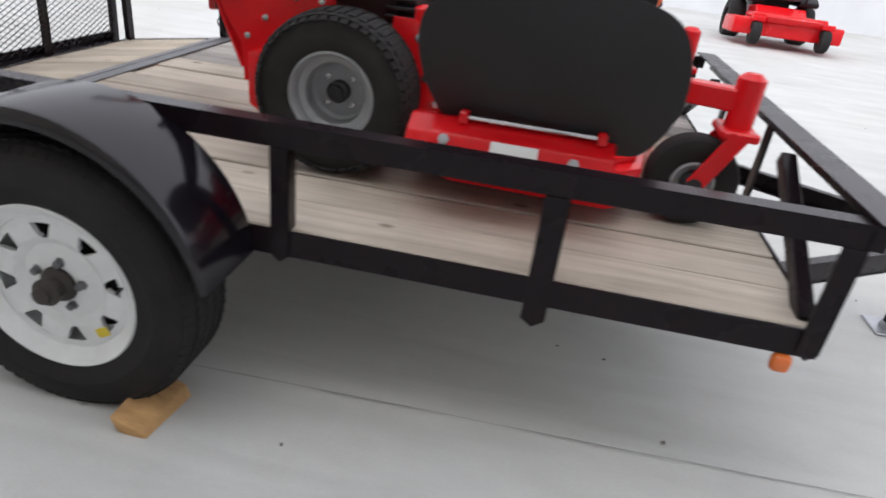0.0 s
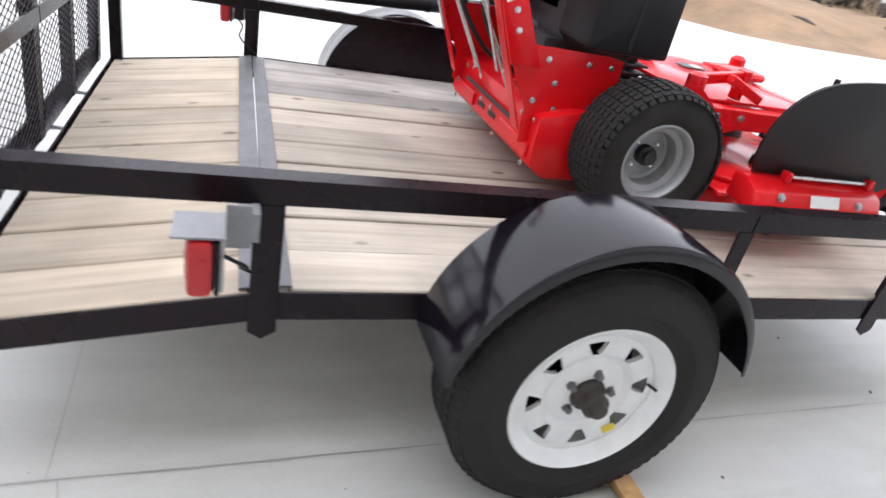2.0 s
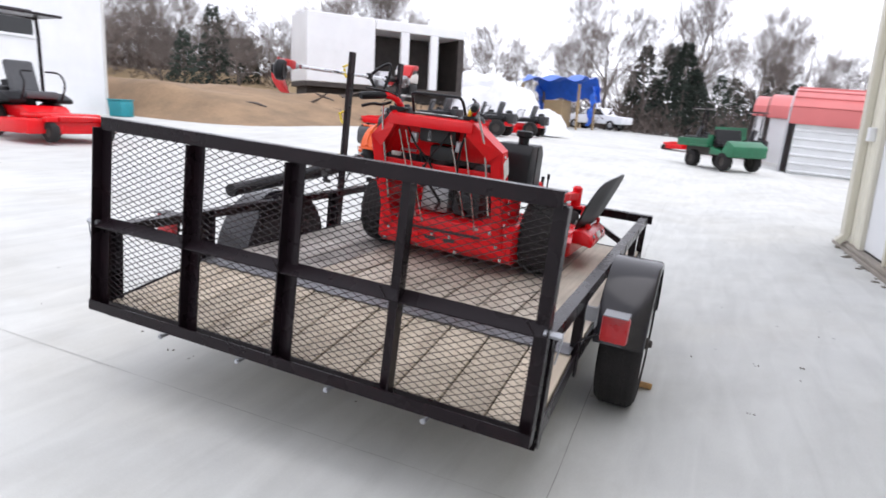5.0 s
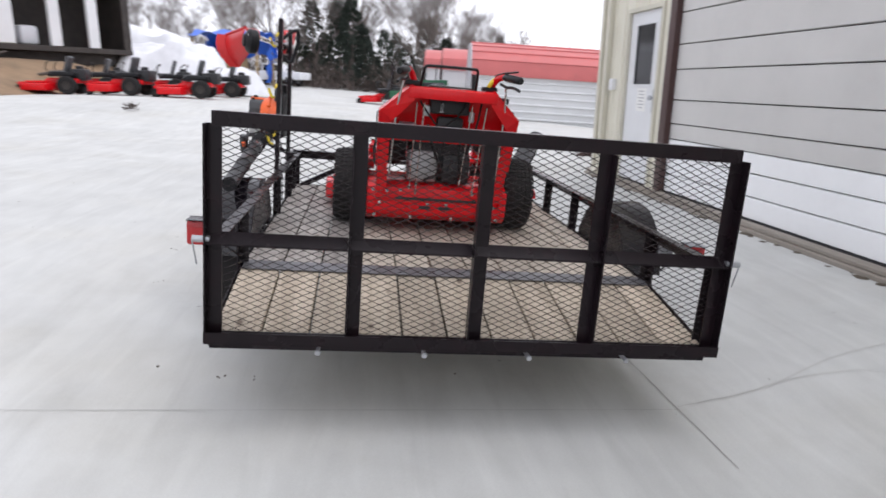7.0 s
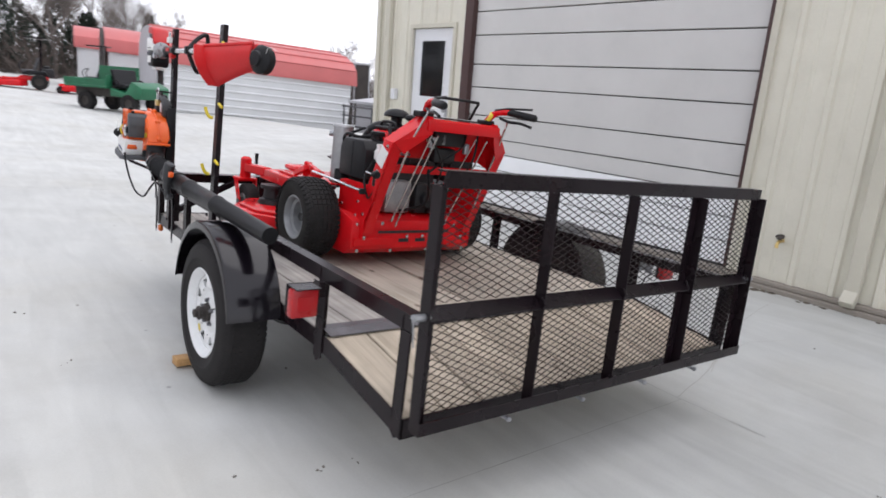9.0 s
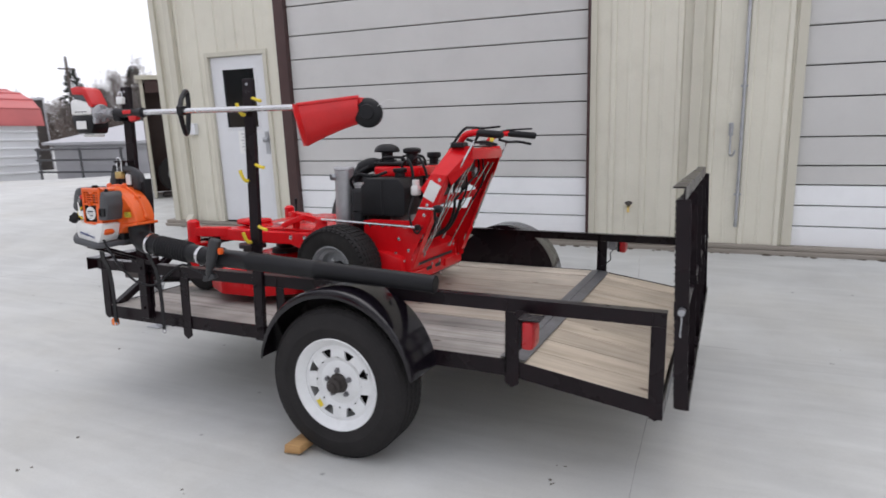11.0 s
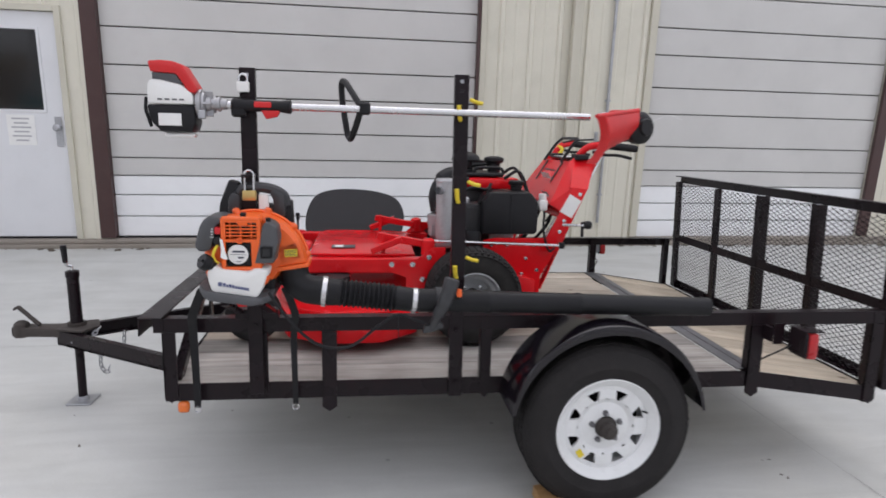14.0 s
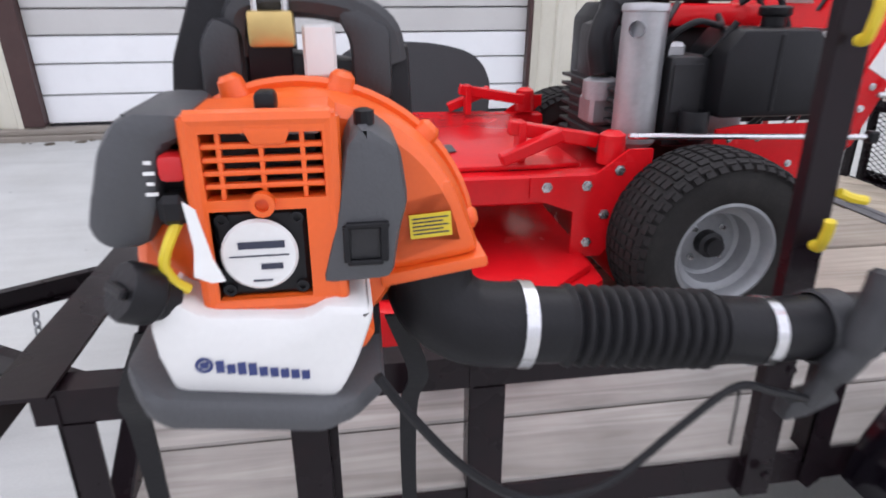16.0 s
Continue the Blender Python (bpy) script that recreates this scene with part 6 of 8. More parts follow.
loop = [(0.755, TY, 1.56), (0.72, TY + 0.05, 1.615), (0.695, TY + 0.1, 1.652), (0.682, TY + 0.125, 1.645), (0.685, TY + 0.125, 1.58), (0.697, TY + 0.105, 1.5), (0.708, TY + 0.085, 1.45), (0.722, TY + 0.055, 1.45), (0.75, TY + 0.008, 1.53), (0.755, TY, 1.56)]
tube(bm, smooth_line(loop), 0.012, 10)
box(bm, (0.75, TY - 0.022, 1.53), (0.79, TY + 0.022, 1.575), 0.006)
part("loop_handle", bm, BLACKPL, trim, "black loop handle")
bm = B()
tube(bm, [(1.66, TY, 1.546), (1.7, TY, 1.545), (1.76, TY + 0.005, 1.53), (1.8, TY + 0.01, 1.515)], [0.02, 0.022, 0.025, 0.03], 12)
part("gear_head", bm, ALU, trim)
# the guard: a curved sheet that widens from the head towards the operator
bm = B()
rows_ = []
for i in range(9):
    u = i / 8
    x = 1.80 - 0.215 * u
    top, low = 1.575 - 0.032 * u, 1.47 - 0.095 * u ** 1.3
    row = []
    for j in range(7):
        v = j / 6
        row.append((x + 0.02 * math.sin(v * math.pi) * u, TY - 0.045 + 0.075 * (v - 0.35) ** 2 * 1.6 - 0.03 * u * (1 - v) - 0.11 * u, top + (low - top) * v))
    rows_.append(row)
vv = [[[bm.verts.new((x, y + d, z)) for x, y, z in row] for row in rows_] for d in (0.0, 0.006)]
for g_ in vv:
    for i in range(8):
        for j in range(6):
            bm.faces.new((g_[i][j], g_[i + 1][j], g_[i + 1][j + 1], g_[i][j + 1]))
rim = [(i, 0) for i in range(9)] + [(8, j) for j in range(1, 7)] + [(i, 6) for i in range(7, -1, -1)] + [(0, j) for j in range(5, 0, -1)]
for k in range(len(rim)):
    (a, b), (c, d) = rim[k], rim[(k + 1) % len(rim)]
    bm.faces.new((vv[0][a][b], vv[0][c][d], vv[1][c][d], vv[1][a][b]))
gd = part("debris_guard", bm, REDPL, trim, "red fan-shaped debris guard")
bm = B()
for (x0, y0, z0), (x1, y1, z1) in zip(rows_[8], rows_[8][1:]):
    for dx in (0.0, 0.005):
        bm.faces.new([bm.verts.new(p) for p in ((x0 + dx, y0 + 0.004, z0), (x1 + dx, y1 + 0.004, z1), (x1 + dx + 0.012, y1 - 0.045, z1), (x0 + dx + 0.012, y0 - 0.045, z0))])
    bm.faces.new([bm.verts.new(p) for p in ((x0 + 0.012, y0 - 0.045, z0), (x1 + 0.012, y1 - 0.045, z1), (x1 + 0.017, y1 - 0.045, z1), (x0 + 0.017, y0 - 0.045, z0))])
part("guard_lip", bm, REDPL, gd)
bm = B()
tube(bm, [rows_[i][0] for i in range(9)], 0.008, 8)
part("guard_flange", bm, REDPL, gd)
bm = B()
box(bm, (1.7, TY - 0.03, 1.52), (1.81, TY + 0.03, 1.575), 0.012, seg=2)
part("guard_bracket", bm, REDPL, gd)
bm = B()
lathe(bm, [(0.0, -0.03), (0.052, -0.03), (0.061, -0.02), (0.062, 0.012), (0.055, 0.022), (0.04, 0.032), (0.034, 0.034), (0.03, 0.045), (0, 0.046)], axis((1.822, -0.055, 1.51), (0.35, -0.93, 0.05)), 24)
part("line_spool", bm, BLACKPL, trim, "black line spool")
bm = B()
tube(bm, smooth_line([(1.86, -0.06, 1.53), (1.93, -0.07, 1.56), (1.99, -0.06, 1.545)]), 0.0009, 5)
part("cutting_line", bm, WHITEPL, trim)

# ---- backpack blower
blow = thing("backpack_blower", "orange backpack blower with white tank and black hose", "leaf blower", (0.36, -0.18, 0.86))
# frame
bm = B()
prism(bm, [(0.265, -0.085, 0.9), (0.252, -0.085, 1.1), (0.266, -0.085, 1.205), (0.3, -0.085, 1.29), (0.335, -0.085, 1.28), (0.335, -0.085, 1.22), (0.47, -0.085, 1.2), (0.52, -0.085, 1.22), (0.525, -0.085, 1.1), (0.51, -0.085, 0.9)], (0, 0.05, 0), 0.008)
part("back_frame", bm, BLACKPL, blow, "black backpack frame")
bm = B()
tube(bm, smooth_line([(0.335, -0.075, 1.21), (0.345, -0.08, 1.255), (0.39, -0.085, 1.265), (0.45, -0.085, 1.258), (0.49, -0.082, 1.235), (0.5, -0.078, 1.2)]), 0.019, 10)
prism(bm, [(0.297, -0.105, 1.16), (0.298, -0.105, 1.22), (0.315, -0.105, 1.25), (0.343, -0.105, 1.238), (0.343, -0.105, 1.16)], (0, 0.05, 0), 0.01)
prism(bm, [(0.458, -0.105, 1.16), (0.455, -0.105, 1.225), (0.44, -0.105, 1.25), (0.46, -0.105, 1.262), (0.5, -0.105, 1.237), (0.5, -0.105, 1.16)], (0, 0.05, 0), 0.01)
part("carry_handle", bm, DARKPL, blow, "charcoal carry handle")
bm = B()
box(bm, (0.405, -0.1, 1.185), (0.44, -0.087, 1.24), 0.003)
part("tag", bm, PAPER, blow, "white paper tag")
# volute: a snail that opens to its outlet
bm = B()
cx, cz = 0.392, 1.005
ring = []
for k in range(41):
    a = radians(-60 + 300 * k / 40)
    r = 0.195 - 0.035 * (k / 40) if k > 8 else 0.09 + 0.002 * k
    ring.append((cx + r * math.cos(a), cz + r * math.sin(a)))
layers = [(-0.075, 0.9), (-0.085, 0.98), (-0.12, 1.0), (-0.165, 1.0), (-0.19, 0.965), (-0.2, 0.9), (-0.2, 0.5)]
vv = [[bm.verts.new((cx + (x - cx) * s, y, cz + (z - cz) * s)) for x, z in ring] for y, s in layers]
for a, b in zip(vv, vv[1:]):
    for i in range(len(ring)):
        bm.faces.new((a[i], a[(i + 1) % len(ring)], b[(i + 1) % len(ring)], b[i]))
bm.faces.new(vv[0])
bm.faces.new(vv[-1][::-1])
part("fan_housing", bm, ORANGE, blow, "orange fan housing")
bm = B()
part_pts = [(cx + (0.19 - 0.0001 * q) * math.cos(radians(q)), cz + (0.19 - 0.0001 * q) * math.sin(radians(q))) for q in range(4, 160, 6)]
tube(bm, [(x, -0.14, z) for x, z in part_pts], 0.007, 6)
part("housing_seam", bm, ORANGE, blow)
for q in (8, 42, 74, 108):
    bm = B()
    p = V(cx + 0.186 * math.cos(radians(q)), -0.14, cz + 0.186 * math.sin(radians(q)))
    d = V(math.cos(radians(q)), 0, math.sin(radians(q)))
    lathe(bm, [(0.016, -0.012), (0.013, 0.008), (0.008, 0.013), (0, 0.013)], axis(p, d), 12)
    part("screw_boss", bm, ORANGE, blow)
bm = B()
prism(bm, [(0.47, -0.2, 1.08), (0.552, -0.2, 1.096), (0.585, -0.2, 1.008), (0.48, -0.2, 0.99)], (0, 0.115, 0), 0.014)
part("outlet_duct", bm, ORANGE, blow)
bm = B()
prism(bm, [(0.474, -0.207, 0.978), (0.59, -0.207, 0.996), (0.588, -0.207, 1.01), (0.472, -0.207, 0.993)], (0, 0.13, 0), 0.004)
part("outlet_collar", bm, ORANGE, blow)
bm = B()
box(bm, (-0.022, -0.001, -0.013), (0.022, 0.001, 0.013), 0, Matrix.Translation((0.527, -0.2035, 1.046)) @ Matrix.Rotation(radians(-4), 4, "Y"))
lb = part("warning_label", bm, YELLOW, blow, "yellow warning label")
bm = B()
for i in range(5):
    box(bm, (-0.019, -0.0018, 0.008 - i * 0.0042), (0.019 - 0.006 * (i % 2), -0.0012, 0.0095 - i * 0.0042), 0, Matrix.Translation((0.527, -0.2035, 1.046)) @ Matrix.Rotation(radians(-4), 4, "Y"))
part("label_print", bm, INK, lb)
# engine shroud with grille
bm = B()
y0, y1 = -0.282, -0.18
fx0, fx1, fz0, fz1 = 0.312, 0.436, 1.001, 1.178
gx0, gx1, gz0, gz1 = 0.325, 0.425, 1.106, 1.163
dx0, dx1, dz0, dz1 = 0.325, 0.407, 1.012, 1.096
for a0, a1, b0, b1 in ((fx0, gx0, fz0, fz1), (gx1, fx1, fz0, fz1), (gx0, gx1, gz1, fz1), (gx0, gx1, dz1, gz0), (gx0, gx1, fz0, dz0), (gx0, dx0, dz0, dz1), (dx1, gx1, dz0, dz1)):
    box(bm, (a0, y0, b0), (a1, y0 + 0.02, b1))
box(bm, (fx0, y0 + 0.02, fz1 - 0.02), (fx1, y1, fz1), 0.006)
box(bm, (fx0, y0 + 0.02, fz0), (fx0 + 0.012, y1, fz1 - 0.02))
box(bm, (fx1 - 0.012, y0 + 0.02, fz0), (fx1, y1, fz1 - 0.02))
bmesh.ops.remove_doubles(bm, verts=bm.verts[:], dist=0.0004)
shr = part("engine_shroud", bm, ORANGE, blow, "orange engine shroud")
bm = B()
tube(bm, [(fx0 + 0.004, y0 + 0.006, fz0 + 0.003), (fx0 + 0.004, y0 + 0.006, fz1 - 0.003)], 0.008, 8)
tube(bm, [(fx1 - 0.004, y0 + 0.006, fz0 + 0.003), (fx1 - 0.004, y0 + 0.006, fz1 - 0.003)], 0.008, 8)
tube(bm, [(fx0 + 0.003, y0 + 0.006, fz1 - 0.004), (fx1 - 0.003, y0 + 0.006, fz1 - 0.004)], 0.008, 8)
tube(bm, [(fx0 + 0.003, y0 + 0.006, fz0 + 0.004), (fx1 - 0.003, y0 + 0.006, fz0 + 0.004)], 0.008, 8)
part("shroud_edge", bm, ORANGE, shr)
for k in range(1, 5):
    bm = B()
    z = gz0 + (gz1 - gz0) * k / 5
    box(bm, (gx0, y0 + 0.002, z - 0.0022), (gx1, y0 + 0.012, z + 0.0022), 0.001)
    part("grille_bar", bm, ORANGE, shr)
for k in (1, 3.4, 5.8):
    bm = B()
    x = gx0 + (gx1 - gx0) * k / 7
    box(bm, (x - 0.002, y0 + 0.0025, gz0), (x + 0.002, y0 + 0.011, gz1), 0.0004)
    part("grille_bar", bm, ORANGE, shr)
bm = B()
prism(bm, [(0.36, y0 - 0.001, gz1 + 0.004), (0.4, y0 - 0.001, gz1 + 0.004), (0.394, y0 - 0.001, gz1 - 0.01), (0.366, y0 - 0.001, gz1 - 0.01)], (0, 0.012, 0), 0.002)
part("grille_clip", bm, ORANGE, shr)
bm = B()
lathe(bm, [(0.011, 0), (0.011, 0.009), (0.006, 0.009), (0.006, 0.002), (0, 0.002)], axis((0.371, y0, gz0 - 0.003), (0, -1, 0)), 12)
part("grille_ring", bm, ORANGE, shr)
bm = B()
box(bm, (gx0 + 0.004, y0 + 0.04, gz0), (gx1 - 0.004, y0 + 0.06, gz1), 0.004)
part("cylinder", bm, ENGINE, shr)
for k in range(5):
    bm = B()
    box(bm, (gx0 + 0.03, y0 + 0.026, gz0 + 0.006 + k * 0.011), (gx1 - 0.004, y0 + 0.0395, gz0 + 0.0085 + k * 0.011))
    part("cooling_fin", bm, ALU, shr)
bm = B()
box(bm, (dx0 + 0.001, y0 + 0.006, dz0 + 0.001), (dx1 - 0.001, y0 + 0.03, dz1 - 0.001), 0.004)
for px, pz in ((dx0 + 0.009, dz0 + 0.009), (dx1 - 0.009, dz0 + 0.009), (dx0 + 0.009, dz1 - 0.009), (dx1 - 0.009, dz1 - 0.009)):
    lathe(bm, [(0.006, 0), (0.006, 0.004), (0.003, 0.004), (0.003, 0.001), (0, 0.001)], axis((px, y0 + 0.006, pz), (0, -1, 0)), 10)
part("starter_housing", bm, BLACKPL, shr, "black recoil starter housing")
bm = B()
lathe(bm, [(0.0325, 0), (0.0335, 0.003), (0.031, 0.006), (0, 0.0065)], axis((0.3635, y0 + 0.004, 1.055), (0, -1, 0)), 32)
ds = part("maker_disc", bm, WHITEPL, shr, "white round maker's plate")
bm = B()
box(bm, (0.346, y0 - 0.0035, 1.062), (0.386, y0 - 0.003, 1.0685))
box(bm, (0.338, y0 - 0.0035, 1.0545), (0.389, y0 - 0.003, 1.0557))
box(bm, (0.364, y0 - 0.0035, 1.042), (0.383, y0 - 0.003, 1.0475))
box(bm, (0.356, y0 - 0.0035, 1.0305), (0.373, y0 - 0.003, 1.0322))
part("disc_print", bm, INK, ds)
bm = B()
box(bm, (0.37, y0 + 0.012, fz1 - 0.003), (0.388, y0 + 0.04, fz1 + 0.016), 0.005, seg=2)
part("shroud_latch", bm, BLACKPL, blow)
# grey covers either side
bm = B()
prism(bm, [(0.414, -0.287, 1.022), (0.432, -0.287, 1.088), (0.443, -0.287, 1.15), (0.453, -0.287, 1.165), (0.465, -0.287, 1.166), (0.49, -0.287, 1.149), (0.497, -0.287, 1.098), (0.489, -0.287, 1.074), (0.481, -0.287, 1.024)], (0, 0.13, 0), 0.01)
mc = part("muffler_cover", bm, GREYPL, blow, "dark grey muffler cover")
bm = B()
for q in ((0.44, 1.078, 0.478, 1.083), (0.44, 1.043, 0.472, 1.048), (0.437, 1.046, 0.443, 1.08), (0.47, 1.046, 0.477, 1.08)):
    box(bm, (q[0], -0.2935, q[1]), (q[2], -0.2865, q[3]), 0.001)
part("exhaust_bezel", bm, BLACKPL, mc)
bm = B()
box(bm, (0.444, -0.2885, 1.049), (0.469, -0.2872, 1.077))
part("exhaust_port", bm, ENGINE, mc)
bm = B()
lathe(bm, [(0.009, 0), (0.009, 0.012), (0.004, 0.014), (0, 0.014)], axis((0.461, -0.26, 1.164), (0, 0, 1)), 10)
part("cover_screw", bm, BLACKPL, mc)
bm = B()
prism(bm, [(0.226, -0.275, 1.068), (0.22, -0.275, 1.085), (0.228, -0.275, 1.11), (0.24, -0.275, 1.15), (0.256, -0.275, 1.174), (0.274, -0.275, 1.182), (0.318, -0.275, 1.18), (0.314, -0.275, 1.157), (0.292, -0.275, 1.15), (0.284, -0.275, 1.1), (0.272, -0.275, 1.064), (0.24, -0.275, 1.06)], (0, 0.14, 0), 0.012)
part("air_filter_cover", bm, GREYPL, blow, "dark grey air filter cover")
bm = B()
box(bm, (0.262, -0.252, 1.075), (0.314, -0.15, 1.148), 0.006)
box(bm, (0.284, -0.285, 1.085), (0.308, -0.255, 1.112), 0.006)
part("carburettor", bm, BLACKPL, blow)
bm = B()
box(bm, (0.288, -0.28, 1.122), (0.31, -0.25, 1.146), 0.006, seg=2)
part("primer", bm, REDPL, blow)
bm = B()
for i, w in enumerate((0.006, 0.009, 0.006, 0.01)):
    box(bm, (0.277 - w / 2 + 0.004, -0.2765, 1.138 - i * 0.009), (0.277 + w / 2 + 0.004, -0.2752, 1.141 - i * 0.009))
part("cover_marks", bm, PAPER, blow)
bm = B()
tube(bm, smooth_line([(0.298, -0.275, 1.088), (0.289, -0.285, 1.07), (0.284, -0.288, 1.052), (0.29, -0.285, 1.035), (0.299, -0.28, 1.025)]), 0.005, 8)
part("fuel_line", bm, YELLOW, blow, "yellow fuel line")
bm = B()
prism(bm, [(0.312, -0.31, 1.115), (0.321, -0.31, 1.108), (0.33, -0.312, 1.065), (0.338, -0.313, 1.045), (0.327, -0.313, 1.044), (0.313, -0.312, 1.05), (0.316, -0.311, 1.075)], (0, 0.0015, 0))
part("hang_tag", bm, PAPER, blow, "white hang tag")
bm = B()
prism(bm, [(0.262, -0.25, 1.05), (0.262, -0.25, 1.078), (0.314, -0.25, 1.078), (0.314, -0.25, 1.01), (0.29, -0.25, 1.02)], (0, 0.1, 0), 0.008)
part("lower_shroud", bm, ORANGE, blow)
# tank and base
bm = B()
tk = [(0.285, 1.026), (0.312, 1.006), (0.4, 0.998), (0.418, 1.01), (0.456, 1.006), (0.462, 0.996), (0.444, 0.945), (0.428, 0.914), (0.416, 0.908), (0.285, 0.926), (0.276, 0.934), (0.267, 0.968), (0.264, 1.0)]
prism(bm, [(x, -0.3, z) for x, z in tk], (0, 0.14, 0), 0.009)
tank = part("fuel_tank", bm, WHITEPL, blow, "translucent white fuel tank")
for i in range(9):
    bm = B()
    x = 0.3165 + i * 0.0094
    z = 0.949 - 0.0018 * i
    box(bm, (x, -0.3012, z), (x + 0.0072, -0.3004, z + (0.0125 if i in (0, 2, 3) else 0.0095)))
    part("maker_bar", bm, BLUEINK, tank)
bm = B()
lathe(bm, [(0.008, 0.0004), (0.008, 0.0), (0.005, 0.0), (0.005, 0.0004)], axis((0.3065, -0.3008, 0.958), (0, -1, 0)), 16, True)
box(bm, (0.303, -0.3012, 0.955), (0.31, -0.3004, 0.961))
part("maker_mark", bm, BLUEINK, tank, "blue maker's mark")
bm = B()
lathe(bm, [(0.02, -0.02), (0.022, -0.006), (0.026, -0.002), (0.027, 0.004), (0.027, 0.022), (0.0245, 0.026), (0.0, 0.026)], axis((0.268, -0.29, 1.026), (-0.6, -0.5, 0.45)), 14)
box(bm, (-0.016, -0.0045, 0), (0.016, 0.0045, 0.007), 0.002, axis((0.268, -0.29, 1.026), (-0.6, -0.5, 0.45)) @ Matrix.Translation((0, 0, 0.026)))
part("tank_cap", bm, BLACKPL, tank, "black ribbed tank cap")
bm = B()
prism(bm, [(0.232, -0.28, 0.957), (0.252, -0.312, 0.938), (0.27, -0.318, 0.926), (0.41, -0.318, 0.907), (0.44, -0.305, 0.912), (0.47, -0.27, 0.915), (0.475, -0.1, 0.92), (0.228, -0.1, 0.955)], (0, 0, -0.026), 0.009)
part("base_tray", bm, GREYPL, blow, "dark grey base tray")
bm = B()
box(bm, (0.25, -0.2, 0.885), (0.47, -0.09, 0.96), 0.01)
part("lower_frame", bm, BLACKPL, blow)
bm = B()
prism(bm, [(0.438, -0.295, 0.993), (0.452, -0.29, 0.985), (0.464, -0.28, 0.967), (0.45, -0.28, 0.948), (0.438, -0.29, 0.955)], (0, 0.05, 0), 0.006)
part("corner_bracket", bm, ORANGE, blow)
blow.matrix_basis = blow.matrix_basis @ Matrix.Translation((-0.013, -0.01, 0.0))
# support for the blower
sup = thing("blower_rack", "black steel arms holding the blower on the rail", "tool rack", (0.36, -0.1, 0.75))
for x in (0.3, 0.42):
    bm = B()
    beam(bm, (x, 0.0, 0.77), (x, -0.28, 0.882), 0.03, 0.012, (0, 0, 1))
    part("arm", bm, BLACK, sup)
bm = B()
box(bm, (0.28, -0.03, 0.752), (0.44, 0.02, 0.79), 0.002)
part("clamp_plate", bm, BLACK, sup)
# hose
bm = B()
el = smooth_line([(0.53, -0.143, 0.995), (0.53, -0.145, 0.97), (0.54, -0.15, 0.935), (0.567, -0.158, 0.911), (0.6, -0.164, 0.902), (0.64, -0.167, 0.9)])
tube(bm, el, 0.052, 20)
part("elbow", bm, BLACKPL, blow, "black elbow")
line = lambda t: V(0.64 + (0.975 - 0.64) * t, -0.167, 0.9 + (0.862 - 0.9) * t)
bm = B()
pts, rs = [line(0.0)], [0.049]
for k in range(1, 121):
    t = k / 120
    pts.append(line(t))
    ribbed = 0.16 < t < 0.76
    rs.append((0.0475 + 0.0045 * math.sin((t - 0.16) / 0.6 * 2 * math.pi * 12)) if ribbed else 0.0475 - 0.004 * t)
tube(bm, pts, rs, 24)
part("flexible_hose", bm, BLACKPL, blow, "ribbed flexible hose", 60)
for t, r in ((0.0, 0.054), (0.97, 0.046)):
    bm = B()
    m = axis(line(t), line(1) - line(0))
    lathe(bm, [(r - 0.003, -0.008), (r, -0.008), (r, 0.008), (r - 0.003, 0.008)], m, 28, True)
    box(bm, (-0.008, -0.004, -0.009), (0.008, 0.008, 0.009), 0.002, m @ Matrix.Translation((0, -r, 0)))
    part("hose_clamp", bm, CHROME, blow, "bright steel hose clamp")
bm = B()
e0, e1 = V(0.965, -0.166, 0.863), V(2.165, -0.095, 0.806)
P_ = lambda t: e0 + (e1 - e0) * t
tube(bm, [P_(0), P_(0.05), P_(0.22), P_(0.225), P_(0.24), P_(0.245), P_(0.52), P_(0.525), P_(0.54), P_(0.545), P_(0.999), P_(1.0)], [0.043, 0.043, 0.042, 0.045, 0.045, 0.0415, 0.0405, 0.0435, 0.0435, 0.04, 0.037, 0.033], 24, False)
bmesh.ops.recalc_face_normals(bm, faces=bm.faces[:])
tube(bm, [P_(1.0), P_(0.9)], [0.033, 0.033], 24)
part("blower_tube", bm, BLACKPL, blow, "long black blower tube")
bm = B()
tube(bm, smooth_line([(1.03, -0.2, 0.77), (1.05, -0.21, 0.82), (1.07, -0.215, 0.86), (1.09, -0.215, 0.92), (1.1, -0.21, 0.955)]), [0.016] * 6 + [0.022] * 6 + [0.026] * 6 + [0.028] * 6 + [0.022], 12)
lathe(bm, [(0.046, -0.02), (0.05, -0.018), (0.05, 0.018), (0.046, 0.02)], axis(P_(0.08), e1 - e0), 24, True)
gp = part("throttle_handle", bm, DARKPL, blow, "near-black throttle handle")
bm = B()
box(bm, (1.115, -0.225, 0.885), (1.135, -0.2, 0.915), 0.006, seg=2)
part("throttle_trigger", bm, ORANGE, gp)
bm = B()
prism(bm, [(1.0, -0.21, 0.775), (1.06, -0.21, 0.79), (1.075, -0.21, 0.77), (1.03, -0.21, 0.75), (0.995, -0.21, 0.745)], (0, 0.03, 0), 0.006)
part("cable_guide", bm, DARKPL, gp)
bm = B()
tube(bm, smooth_line([(0.462, -0.3, 0.93), (0.49, -0.3, 0.885), (0.55, -0.29, 0.8), (0.62, -0.275, 0.735), (0.69, -0.26, 0.715), (0.75, -0.25, 0.725), (0.83, -0.24, 0.785), (0.9, -0.23, 0.825), (0.96, -0.22, 0.805), (1.02, -0.21, 0.78)]), 0.0055, 8)
part("throttle_cable", bm, BLACKPL, blow, "black throttle cable")
bm = B()
